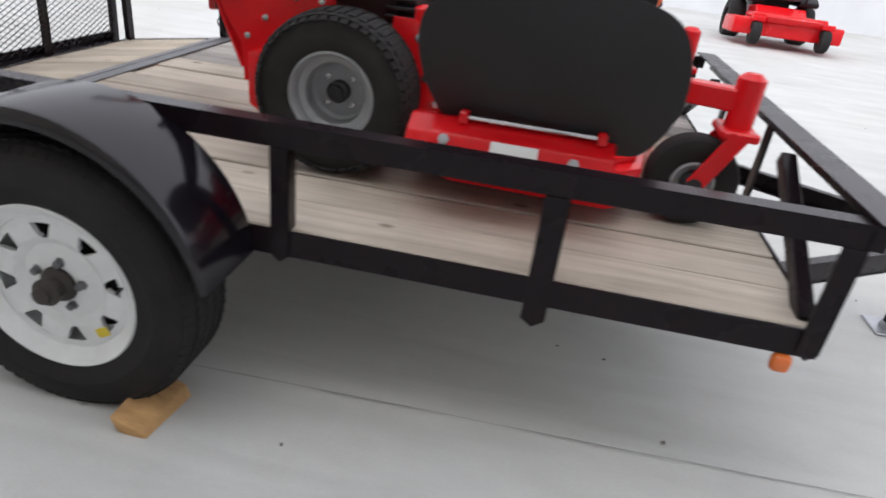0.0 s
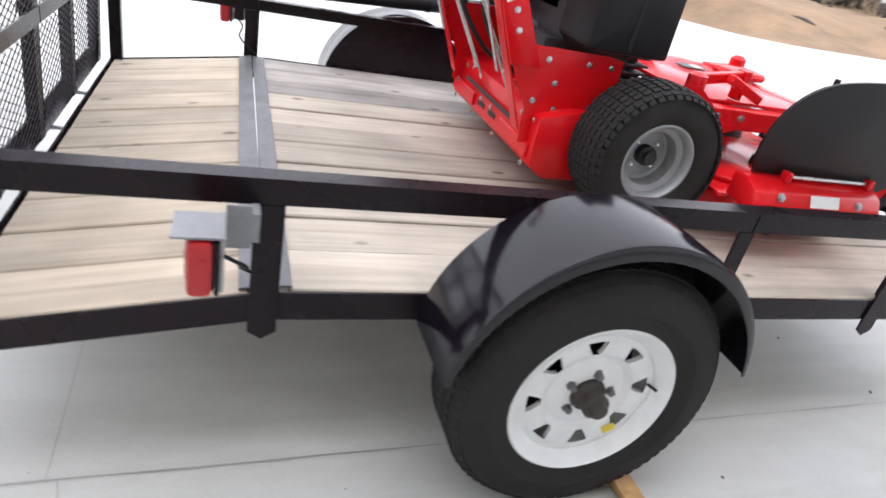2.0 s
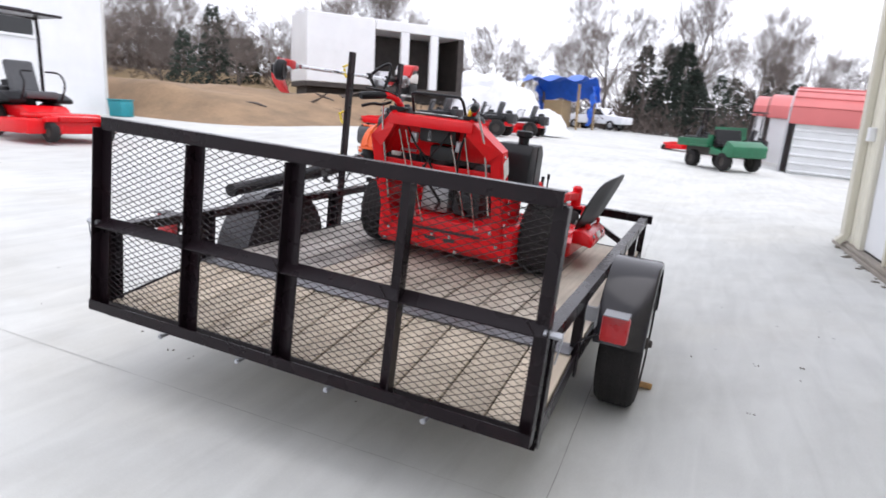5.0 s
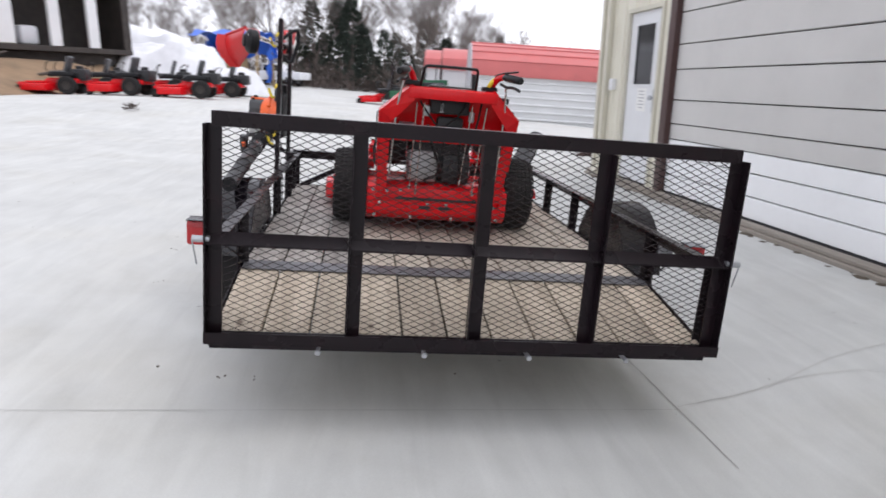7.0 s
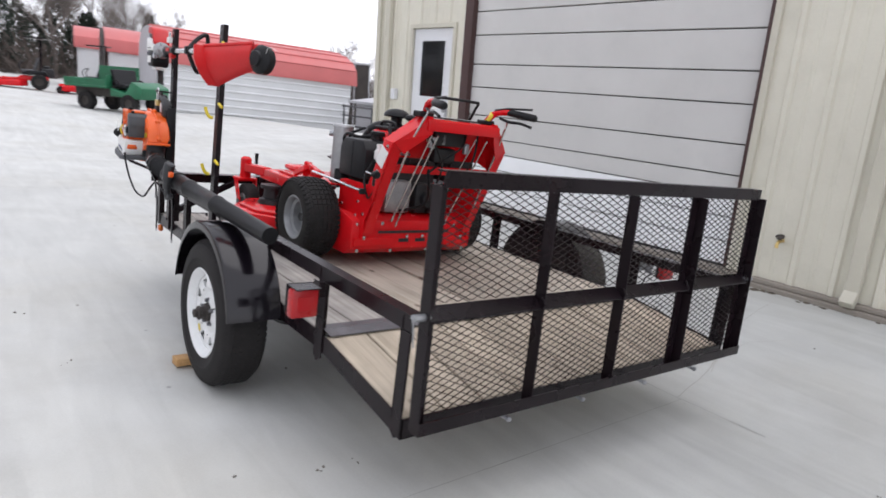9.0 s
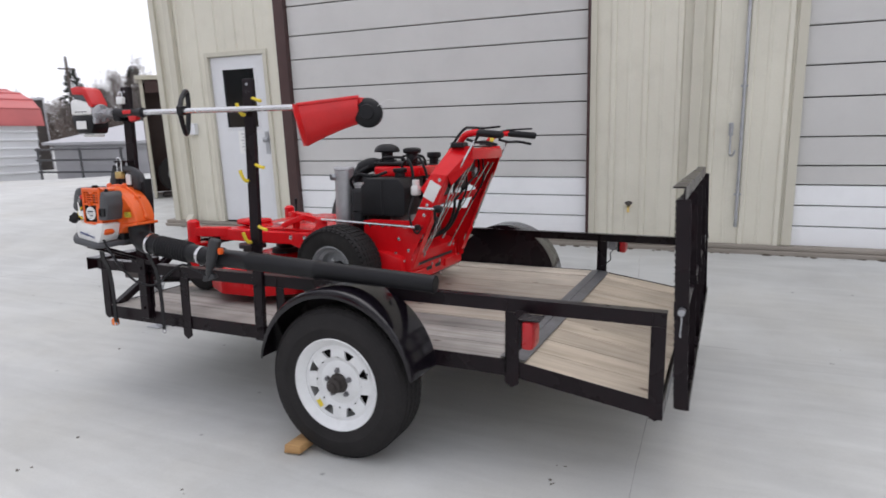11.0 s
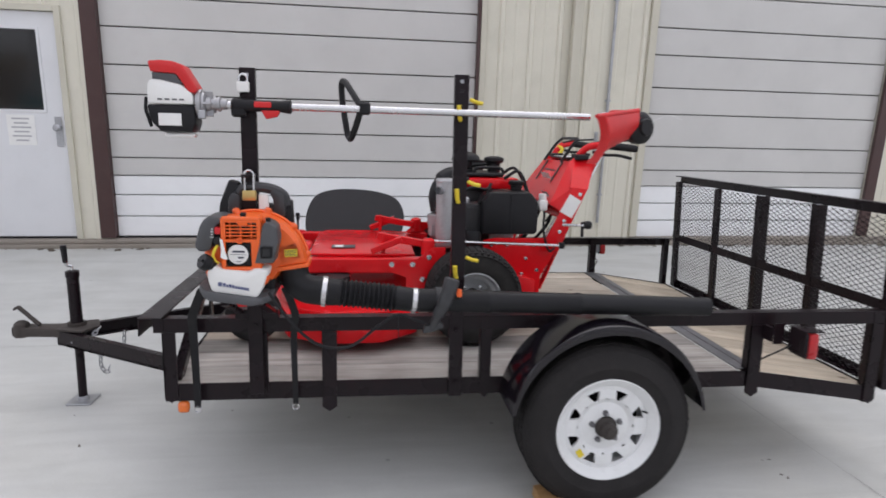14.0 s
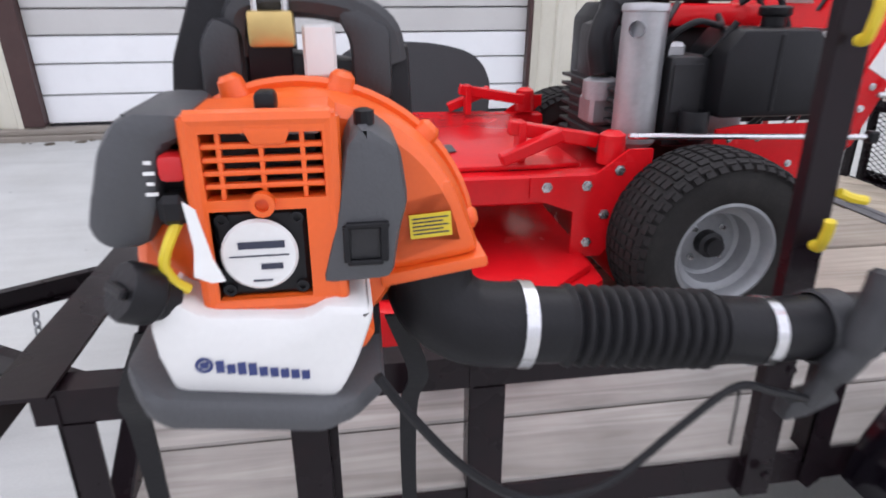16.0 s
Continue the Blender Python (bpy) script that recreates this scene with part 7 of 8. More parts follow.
tube(bm, [(0.905, -0.23, 0.83), (0.905, -0.232, 0.74)], 0.0018, 5)
part("loose_tie", bm, BLACKPL, blow)
for x, y, z1, w in ((0.145, -0.05, 0.9, 0.036), (0.515, -0.045, 0.9, 0.03)):
    bm = B()
    pts = [(x + 0.06 if x < 0.3 else x - 0.02, -0.12, z1), (x + 0.01, -0.085, 0.79), (x, -0.05, 0.72), (x - 0.002, -0.035, 0.6), (x, -0.034, 0.45), (x, -0.034, 0.405)]
    prev = None
    for i, p in enumerate(smooth_line(pts)):
        ww = w / 2 * (1 - 0.35 * i / 30)
        cur = [bm.verts.new(p + V(sx * ww, sy * 0.0025, 0)) for sx, sy in ((-1, -1), (1, -1), (1, 1), (-1, 1))]
        if prev:
            for k in range(4):
                bm.faces.new((prev[k], prev[(k + 1) % 4], cur[(k + 1) % 4], cur[k]))
        prev = cur
    st = part("shoulder_strap", bm, BLACKPL, blow, "hanging black webbing strap")
    bm = B()
    tube(bm, [(x + 0.012 * math.cos(q), -0.034, 0.398 + 0.012 * math.sin(q)) for q in [2 * math.pi * k / 12 for k in range(13)]], 0.003, 6, False)
    part("strap_ring", bm, CHROME, st)

# ---- the far side of the lot
def at(x, y, turn=0.0, lift=0.0):
    return pose(x, y, ground_z(x, y) + lift, 0, 0, turn)


def simple_wheel(root, c, r, w, mat=GREYRIM):
    bm = B()
    lathe(bm, [(r * 0.5, -w / 2), (r * 0.9, -w / 2), (r, -w * 0.3), (r, w * 0.3), (r * 0.9, w / 2), (r * 0.5, w / 2)], axis(c, (0, 1, 0)), 20, True)
    ty = part("wheel", bm, RUBBER, root)
    bm = B()
    lathe(bm, [(0, w * 0.2), (r * 0.2, w * 0.25), (r * 0.5, w * 0.35), (r * 0.5, -w * 0.35), (r * 0.2, -w * 0.25), (0, -w * 0.2)], axis(c, (0, 1, 0)), 16)
    part("rim", bm, mat, ty)


def riding_mower(m, rops, group, label):
    """A zero-turn mower, x ahead, with a red deck, black seat and lap bars."""
    r = thing("riding_mower", label, "lawn mower", (0, 0, 0), m, group)
    for x, y, rr, w in ((-0.45, -0.5, 0.29, 0.24), (-0.45, 0.5, 0.29, 0.24), (0.95, -0.45, 0.15, 0.12), (0.95, 0.45, 0.15, 0.12)):
        simple_wheel(r, (x, y, rr), rr, w, DARKWOOD)
    bm = B()
    prism(bm, [(0.85, -0.74, 0.12), (0.92, -0.3, 0.12), (0.92, 0.3, 0.12), (0.85, 0.72, 0.12), (0.15, 0.74, 0.12), (-0.05, 0.3, 0.12), (-0.05, -0.3, 0.12), (0.15, -0.74, 0.12)], (0, 0, 0.22), 0.03)
    part("cutter_deck", bm, RED, r)
    bm = B()
    prism(bm, [(-0.75, -0.35, 0.35), (1.0, -0.35, 0.3), (1.05, -0.35, 0.38), (0.3, -0.35, 0.42), (0.15, -0.35, 0.52), (-0.75, -0.35, 0.5)], (0, 0.7, 0), 0.02)
    part("frame", bm, RED, r)
    bm = B()
    box(bm, (0.3, -0.5, 0.345), (0.8, 0.5, 0.42), 0.03, seg=2)
    part("deck_cover", bm, RED, r)
    for y in (-0.38, 0.38):
        bm = B()
        beam(bm, (0.5, y * 0.9, 0.36), (0.95, y * 1.18, 0.34), 0.07, 0.06, (0, 0, 1), 0.006)
        box(bm, (0.9, y * 1.18 - 0.09, 0.3), (1.0, y * 1.18 + 0.09, 0.37), 0.01)
        part("caster_arm", bm, RED, r)
        bm = B()
        prism(bm, [(-0.7, y - 0.14, 0.58), (0.1, y - 0.14, 0.55), (0.12, y - 0.14, 0.62), (-0.1, y - 0.14, 0.72), (-0.68, y - 0.14, 0.7)], (0, 0.28, 0), 0.03)
        part("side_tank", bm, BLACKPL, r)
        bm = B()
        tube(bm, smooth_line([(0.1, y * 0.85, 0.6), (0.2, y * 0.85, 0.85), (0.1, y * 0.8, 1.02), (0.05, y * 0.3, 1.04)]), 0.016, 8)
        part("lap_bar", bm, BLACKPL, r)
    bm = B()
    box(bm, (-0.35, -0.26, 0.62), (0.15, 0.26, 0.74), 0.04, seg=2)
    beam(bm, (-0.3, 0, 0.7), (-0.46, 0, 1.2), 0.46, 0.1, (1, 0, 0), 0.035)
    part("seat", bm, GREYPL, r)
    bm = B()
    box(bm, (-0.95, -0.28, 0.45), (-0.45, 0.28, 0.8), 0.05, seg=2)
    lathe(bm, [(0.12, 0), (0.12, 0.1), (0.05, 0.12), (0, 0.12)], Matrix.Translation((-0.7, 0, 0.79)), 16)
    part("engine", bm, ENGINE, r)
    if rops:
        bm = B()
        tube(bm, smooth_line([(-0.5, -0.42, 0.5), (-0.52, -0.42, 1.2), (-0.55, -0.42, 1.8), (-0.56, -0.34, 1.9), (-0.56, 0.34, 1.9), (-0.55, 0.42, 1.8), (-0.52, 0.42, 1.2), (-0.5, 0.42, 0.5)], 8), 0.028, 8)
        box(bm, (-0.75, -0.5, 1.9), (0.0, 0.5, 1.94), 0.015)
        part("roll_bar", bm, BLACK, r)
    return r


riding_mower(at(-3.0, -9.1, 88, 0.0) @ Matrix.Scale(1.16, 4), True, "", "red and black riding mower with a roll bar and canopy")
proto = riding_mower(at(-17.2, -9.3, 272, 0.0), False, "parked mowers", "red riding mower parked in a row")
for x, y, t in ((-16.95, -7.15, 262), (-16.75, -5.05, 270), (-19.3, -8.9, 276), (-19.2, -6.6, 281), (-19.6, -4.6, 266), ):
    copy_thing(proto, at(x, y, t))

# utility vehicle with a tipping box
u = thing("utility_vehicle", "green utility vehicle with a dump box", "utility vehicle", (0, 0, 0), at(-14.79, 2.66, 38) @ Matrix.Scale(0.85, 4))
for x in (-0.75, 0.85):
    for y in (-0.55, 0.55):
        simple_wheel(u, (x, y, 0.3), 0.3, 0.24, DARKWOOD)
bm = B()
box(bm, (-1.42, -0.75, 0.72), (0.15, 0.75, 0.78), 0.01)
bx = part("dump_box", bm, GREEN, u)
for a, b in (((-1.42, -0.75, 0.783), (0.15, -0.71, 0.98)), ((-1.42, -0.707, 0.783), (-1.38, 0.707, 0.98)), ((-1.42, 0.71, 0.783), (0.15, 0.75, 1.4)), ((0.11, -0.707, 0.783), (0.15, 0.707, 1.12))):
    bm = B()
    box(bm, a, b, 0.008)
    part("box_side", bm, GREEN, bx)
for z in (0.83, 0.91):
    bm = B()
    box(bm, (-1.4, -0.762, z), (0.13, -0.753, z + 0.03))
    part("box_rib", bm, GREEN, bx)
bm = B()
prism(bm, [(0.2, -0.65, 0.5), (1.3, -0.65, 0.45), (1.35, -0.65, 0.8), (1.0, -0.65, 0.98), (0.75, -0.65, 0.6), (0.2, -0.65, 0.75)], (0, 1.3, 0), 0.03)
part("cab_body", bm, GREEN, u)
bm = B()
box(bm, (-1.25, -0.5, 0.45), (0.3, 0.5, 0.8), 0.03)
part("chassis", bm, DARKWOOD, u)
bm = B()
box(bm, (0.22, -0.5, 0.75), (0.65, 0.5, 0.87), 0.03)
beam(bm, (0.25, 0, 0.85), (0.15, 0, 1.3), 1.0, 0.1, (1, 0, 0), 0.02)
part("bench_seat", bm, BLACKPL, u)
for y in (-0.55, 0.55):
    bm = B()
    tube(bm, smooth_line([(0.24, y, 0.8), (0.25, y, 0.92), (0.3, y, 0.98), (0.42, y, 0.96), (0.5, y, 0.8)]), 0.025, 8)
    part("seat_rail", bm, BLACK, u)

# mowers with roll bars parked far back
tall = riding_mower(at(-25.3, 1.4, 262), True, "tall mowers", "red riding mower with a black roll bar and canopy")
copy_thing(tall, at(-24.7, 3.5, 250))

# long shed with a faded red roof; its ribbed white side faces the lot
SHL, SHR = V(-18.6, 4.7, 0.04), V(-17.2, 11.2, -0.55)
run = SHR - SHL
L_, W_, HW = run.length, 6.0, 1.78
ex = run.normalized()
ey = V(-ex.y, ex.x, 0).normalized() - 0.17 * V(ex.x, ex.y, 0)      # its ends are not square
SH = Matrix(((ex.x, ey.x, 0, SHL.x), (ex.y, ey.y, 0, SHL.y), (ex.z, ey.z, 1, SHL.z), (0, 0, 0, 1)))
shed = thing("storage_shed", "long white steel shed with a rounded faded red roof", "shed", (0, 0, 0), SH)
bm = B()
box(bm, (0.0, 0.0, -0.5), (L_, 0.1, HW))
part("side_wall", bm, SHEDWHITE, shed)
bm = B()
box(bm, (0.0, W_ - 0.1, -0.5), (L_, W_, HW))
box(bm, (L_ - 0.1, 0.102, -0.5), (L_, W_ - 0.102, HW))
part("wall", bm, SHEDWHITE, shed)
for k in range(7):
    bm = B()
    z = 0.1 + k * 0.265
    prism(bm, [(0.0, -0.004, z), (0.0, -0.055, z + 0.02), (0.0, -0.055, z + 0.06), (0.0, -0.004, z + 0.08)], (L_, 0, 0))
    part("siding_rib", bm, SHEDWHITE, shed)
arc = []
for k in range(11):
    a = math.pi * k / 10
    arc.append((W_ / 2 - (W_ / 2 + 0.12) * math.cos(a), HW - 0.05 + 1.12 * math.sin(a) ** 0.75))
bm = B()
prism(bm, [(-0.2, y, z) for y, z in arc] + [(-0.2, y, z - 0.08) for y, z in reversed(arc)], (L_ + 0.4, 0, 0))
rf = part("roof", bm, ROOFRED, shed, "faded red ribbed roofing")
for k in range(1, 6):
    bm = B()
    y, z = arc[k]
    tube(bm, [(-0.2, y, z + 0.01), (L_ + 0.2, y, z + 0.01)], 0.028, 6)
    part("roof_rib", bm, ROOFRED, rf)
bm = B()
prism(bm, [(-0.26, y, z - 0.02) for y, z in arc] + [(-0.26, W_, -0.4), (-0.26, 0.0, -0.4)], (0.05, 0, 0))
part("end_wall", bm, SHEDGREY, shed, "weathered grey rounded end wall")


def small_shed(m):
    """A smaller shed of the same kind: open side walls, a rounded roof and a grey end."""
    r = thing("small_shed", "smaller shed with a rounded faded red roof and grey end", "shed", (0, 0, 0), m, "small sheds")
    for y in (0, 4.4):
        bm = B()
        box(bm, (0, y, -0.4), (3.6, y + 0.1, 1.75))
        part("wall", bm, SHEDWHITE, r)
    ar2 = [(2.25 - 2.35 * math.cos(math.pi * k / 8), 1.7 + 0.95 * math.sin(math.pi * k / 8) ** 0.75) for k in range(9)]
    bm = B()
    prism(bm, [(-0.15, y, z) for y, z in ar2] + [(-0.15, y, z - 0.07) for y, z in reversed(ar2)], (3.9, 0, 0))
    part("roof", bm, ROOFRED, r, "faded red ribbed roofing")
    bm = B()
    prism(bm, [(-0.2, y, z - 0.02) for y, z in ar2] + [(-0.2, 4.4, -0.4), (-0.2, 0.1, -0.4)], (0.04, 0, 0))
    part("end_wall", bm, DARKWOOD, r, "dark end wall")
    return r


sh2 = small_shed(SH @ Matrix.Translation((-0.6, 7.6, 0.3)))
copy_thing(sh2, SH @ Matrix.Translation((-1.2, 13.2, 0.45)))

# dark container beyond the end of the long shed
ct = thing("storage_container", "dark steel container behind the red-roofed shed", "container", (0, 0, 0), Matrix.Translation((-24.3, 13.6, -0.7)) @ Matrix.Rotation(radians(62), 4, "Z"))
bm = B()
box(bm, (0, 0, 0), (2.2, 2.0, 3.1), 0.02)
part("body", bm, DARKWOOD, ct)
for x in (0.0, 0.72, 1.44, 2.16):
    bm = B()
    box(bm, (x, -0.04, 0.0), (x + 0.05, -0.003, 3.1))
    part("rib", bm, SHEDGREY, ct)
bm = B()
box(bm, (-0.05, -0.05, 3.103), (2.25, 2.05, 3.2), 0.02)
part("roof", bm, SHEDGREY, ct)
# clump of dead branches and leaves lying on the lot
bm, rr = B(), random.Random(41)
for k in range(60):
    a, e = rr.uniform(0, 6.28), rr.uniform(0.0, 1.2)
    p = V(rr.gauss(0, 0.06), rr.gauss(0, 0.06), 0.012 + 0.1 * rr.random())
    d = V(math.cos(a) * math.cos(e), math.sin(a) * math.cos(e), math.sin(e)) * rr.uniform(0.06, 0.16)
    w = d.orthogonal().normalized() * rr.uniform(0.008, 0.025)
    bm.faces.new([bm.verts.new(v) for v in (p - w, p + d * 0.5 + w, p + d, p + d * 0.4 - w)])
tube(bm, [(-0.2, 0.02, 0.01), (0.0, 0.0, 0.05), (0.24, -0.05, 0.02)], [0.014, 0.012, 0.006], 6)
single("leaf_clump", bm, BRUSH, "small dark clump of dead leaves and twigs", "leaf clump", m=at(-11.7, -5.25, 80))

# low grey shed with pipe rails in front of it
lo = thing("low_shed", "low grey steel shed with a shallow metal roof", "shed", (0, 0, 0), Matrix.Translation((-16.0, 10.7, -0.42)) @ Matrix.Rotation(radians(8), 4, "Z"))
bm = B()
box(bm, (0, 0, -0.3), (7.5, 0.08, 1.22))
box(bm, (0, 0.082, -0.3), (0.08, 5.4, 1.22))
part("wall", bm, SHEDGREY, lo)
for k in range(5):
    bm = B()
    box(bm, (0.02, -0.03, 0.14 + 0.22 * k), (7.5, -0.003, 0.165 + 0.22 * k))
    part("siding_rib", bm, SHEDGREY, lo)
bm = B()
prism(bm, [(-0.15, -0.25, 1.22), (-0.15, 5.6, 1.95), (-0.15, 5.6, 2.03), (-0.15, -0.25, 1.3)], (7.9, 0, 0))
part("roof", bm, SHEDGREY, lo, "flat pale grey metal roofing")
fn = thing("pipe_rail", "dark pipe rail fence in front of the low shed", "fence", (0, 0, 0), Matrix.Translation((-16.0, 10.5, -0.42)) @ Matrix.Rotation(radians(8), 4, "Z"))
for z in (0.42, 0.78, 1.1):
    bm = B()
    tube(bm, [(-0.2, -0.25, z), (3.1, -0.25, z)], 0.03, 8)
    part("rail", bm, GREYPL, fn)
for x in (-0.1, 1.5, 3.0):
    bm = B()
    tube(bm, [(x, -0.25, -0.3), (x, -0.25, 1.15)], 0.035, 8)
    part("post", bm, GREYPL, fn)
up = thing("utility_pole", "wooden power pole with a crossarm behind the lot", "pole", (0, 0, 0), Matrix.Translation((-50.5, 36.5, -1.0)))
bm = B()
tube(bm, [(0, 0, 0), (0, 0, 8.0)], [0.16, 0.11], 10)
part("pole", bm, BARK, up)
bm = B()
box(bm, (-0.06, -0.8, 6.9), (0.06, 0.8, 7.02), 0.01)
part("crossarm", bm, BARK, up)

# truck body and white building on the far bank
bxt = thing("box_trailer", "old white box trailer with three dark open doorways", "trailer", (0, 0, 0), Matrix.Translation((-21.3, -12.4, 2.5)) @ Matrix.Rotation(math.atan2(2.8, -3.6), 4, "Z"))
bm = B()
box(bm, (-3.2, -0.02, 0.0), (0.0, 2.4, 2.95), 0.03)
part("closed_body", bm, SHEDWHITE, bxt, "white sheet metal body")
bm = B()
box(bm, (0.003, -0.04, 2.5), (4.75, 2.4, 2.95), 0.03)
part("roof_beam", bm, SHEDWHITE, bxt)
for x in (1.3, 2.85):
    bm = B()
    box(bm, (x, -0.04, 0.0), (x + 0.42, 0.12, 2.497), 0.01)
    part("pillar", bm, SHEDWHITE, bxt)
bm = B()
box(bm, (4.4, 0.0, 0.0), (4.6, 0.12, 2.497), 0.01)
box(bm, (0.003, 2.3, 0.0), (4.7, 2.4, 2.497))
box(bm, (4.62, 0.0, 0.0), (4.72, 2.297, 2.497))
part("dark_interior", bm, DARKWOOD, bxt)
bm = B()
box(bm, (0.5, 0.6, 0.02), (1.2, 1.4, 0.75), 0.15, seg=2)
part("stored_crate", bm, TARPWHITE, bxt)
bm = B()
box(bm, (-3.2, 0.0, -0.22), (4.75, 2.4, -0.003), 0.02)
# this lower dark block stands in for the shadow beneath the body
box(bm, (-3.0, 0.6, -1.75), (4.6, 2.2, -0.223), 0.02)
part("underframe", bm, DARKWOOD, bxt)
for x in (-1.2, 2.3):
    simple_wheel(bxt, (x, 0.3, -1.1), 0.5, 0.3, DARKWOOD)
wb = thing("white_building", "large white steel building with high dark windows", "building", (0, 0, 0), Matrix.Translation((-10.25, -16.2, 0.9)) @ Matrix.Rotation(radians(-3), 4, "Z"))
bm = B()
box(bm, (0, -14, -0.6), (34, 0, 6.0))
part("wall", bm, SHEDWHITE, wb)
bm = B()
prism(bm, [(-0.4, 0.4, 6.0), (-0.4, -7, 7.5), (-0.4, -14.4, 6.0)], (34.8, 0, 0))
part("roof", bm, SHEDWHITE, wb)
for x in (2.3, 4.25, 6.2):
    bm = B()
    box(bm, (x, 0.03, 2.05), (x + 1.6, 0.05, 2.75))
    w_ = part("window", bm, DARKGLASS, wb)
    bm = B()
    for q in ((x - 0.06, 1.98, x + 1.66, 2.05), (x - 0.06, 2.75, x + 1.66, 2.82), (x - 0.06, 2.053, x, 2.747), (x + 1.6, 2.053, x + 1.66, 2.747)):
        box(bm, (q[0], 0.003, q[1]), (q[2], 0.06, q[3]))
    part("window_frame", bm, SHEDWHITE, w_)
bm = B()
box(bm, (-0.03, -0.05, -0.6), (0.05, 0.03, 6.0), 0.004)
part("corner_trim", bm, DOORGREY, wb)
tb = thing("bin", "teal plastic bin beside the white building", "bin", (0, 0, 0), at(-10.0, -15.3, 10))
bm = B()
prism(bm, [(-0.26, -0.22, 0), (0.26, -0.22, 0), (0.3, -0.25, 0.5), (-0.3, -0.25, 0.5)], (0, 0.5, 0), 0.03)
part("body", bm, TEAL, tb)
bm = B()
box(bm, (-0.32, -0.27, 0.503), (0.32, 0.27, 0.55), 0.015)
part("lid", bm, TEAL, tb)

# tarpaulins
rnd = random.Random(21)


def draped(name, label, mat, m, sx, sy, sz, seed):
    """A sheet drawn over a heap: a sunken, creased mound with hanging corners."""
    bm, rr = B(), random.Random(seed)
    n_ = 14
    vs = []
    for i in range(n_ + 1):
        row = []
        for j in range(n_ + 1):
            u, v = i / n_ * 2 - 1, j / n_ * 2 - 1
            h = (1 - abs(u) ** 3) * (1 - abs(v) ** 3)
            z = sz * (0.2 + 0.8 * min(1, h * 1.6)) * (1 + 0.28 * noise.noise((u * 2.2 + seed, v * 2.2, 0.3)))
            if h < 0.12:
                z *= 0.15 + rr.random() * 0.2
            row.append(bm.verts.new((u * sx + rr.uniform(-0.04, 0.04) * sx, v * sy + rr.uniform(-0.04, 0.04) * sy, z)))
        vs.append(row)
    for i in range(n_):
        for j in range(n_):
            bm.faces.new((vs[i][j], vs[i + 1][j], vs[i + 1][j + 1], vs[i][j + 1]))
    return single(name, bm, mat, label, "tarpaulin", "covered heaps", m=m, sharp=50)


draped("tarp_cover", "white plastic sheet over stacked goods", TARPWHITE, at(-26.5, -8.3, 108), 2.6, 1.4, 1.9, 1)
draped("tarp_cover", "white plastic sheet over stacked goods", TARPWHITE, at(-22.4, -4.7, 60), 1.1, 0.9, 1.0, 2)
draped("tarp_cover", "white plastic sheet over stacked goods", TARPWHITE, at(-29.5, -10.0, 105), 2.4, 1.5, 2.7, 3)
tent = thing("blue_canopy", "blue tarpaulin hung over timber poles", "canopy", (0, 0, 0), at(-39.0, -7.8, 75) @ Matrix.Scale(1.25, 4))
bm = B()
n_ = 12
vs = [[bm.verts.new((-1.9 + 3.8 * i / n_, -1.3 + 2.6 * j / n_, 2.75 - 0.5 * abs(j / n_ - 0.45) - 0.12 * math.sin(i * 1.3 + j) - (0.9 * step(0.75, 1, j / n_)))) for j in range(n_ + 1)] for i in range(n_ + 1)]
for i in range(n_):
    for j in range(n_):
        bm.faces.new((vs[i][j], vs[i + 1][j], vs[i + 1][j + 1], vs[i][j + 1]))
part("sheet", bm, TARPBLUE, tent)
for sx in (-1, 1):
    bm = B()
    vs = [[bm.verts.new((sx * (1.75 - 0.35 * (k / 8) + 0.12 * math.sin(k * 2.1 + j)), 1.25 - 0.9 * j / 6 * (1 - 0.4 * k / 8), 2.3 - 2.1 * k / 8)) for j in range(7)] for k in range(9)]
    for k in range(8):
        for j in range(6):
            bm.faces.new((vs[k][j], vs[k + 1][j], vs[k + 1][j + 1], vs[k][j + 1]))
    part("side_curtain", bm, TARPBLUE, tent)
for x, y in ((-1.7, -1.1), (1.7, -1.1), (-1.6, 1.1), (1.6, 1.1)):
    bm = B()
    tube(bm, [(x, y, -0.2), (x, y, 2.3)], 0.07, 8)
    part("pole", bm, DRYGRASS, tent)
bm = B()
box(bm, (-0.7, -0.5, 0), (0.5, 0.6, 1.5), 0.1, seg=2)
part("stacked_crate", bm, DRYGRASS, tent)
pc = thing("parked_car", "white pickup parked far off under the trees", "car", (0, 0, 0), at(-44, -5.9, 70))
for x in (-1.5, 1.5):
    for y in (-0.75, 0.75):
        simple_wheel(pc, (x, y, 0.36), 0.36, 0.24)
bm = B()
prism(bm, [(-2.4, -0.85, 0.45), (2.4, -0.85, 0.45), (2.45, -0.85, 0.95), (1.1, -0.85, 1.05), (0.6, -0.85, 1.6), (-0.6, -0.85, 1.6), (-0.7, -0.85, 1.05), (-2.4, -0.85, 1.05)], (0, 1.7, 0), 0.06)
part("body", bm, TARPWHITE, pc)
bm = B()
prism(bm, [(0.95, -0.86, 1.08), (0.56, -0.86, 1.5), (-0.5, -0.86, 1.5), (-0.55, -0.86, 1.08)], (0, 1.72, 0))
part("side_windows", bm, DARKGLASS, pc)

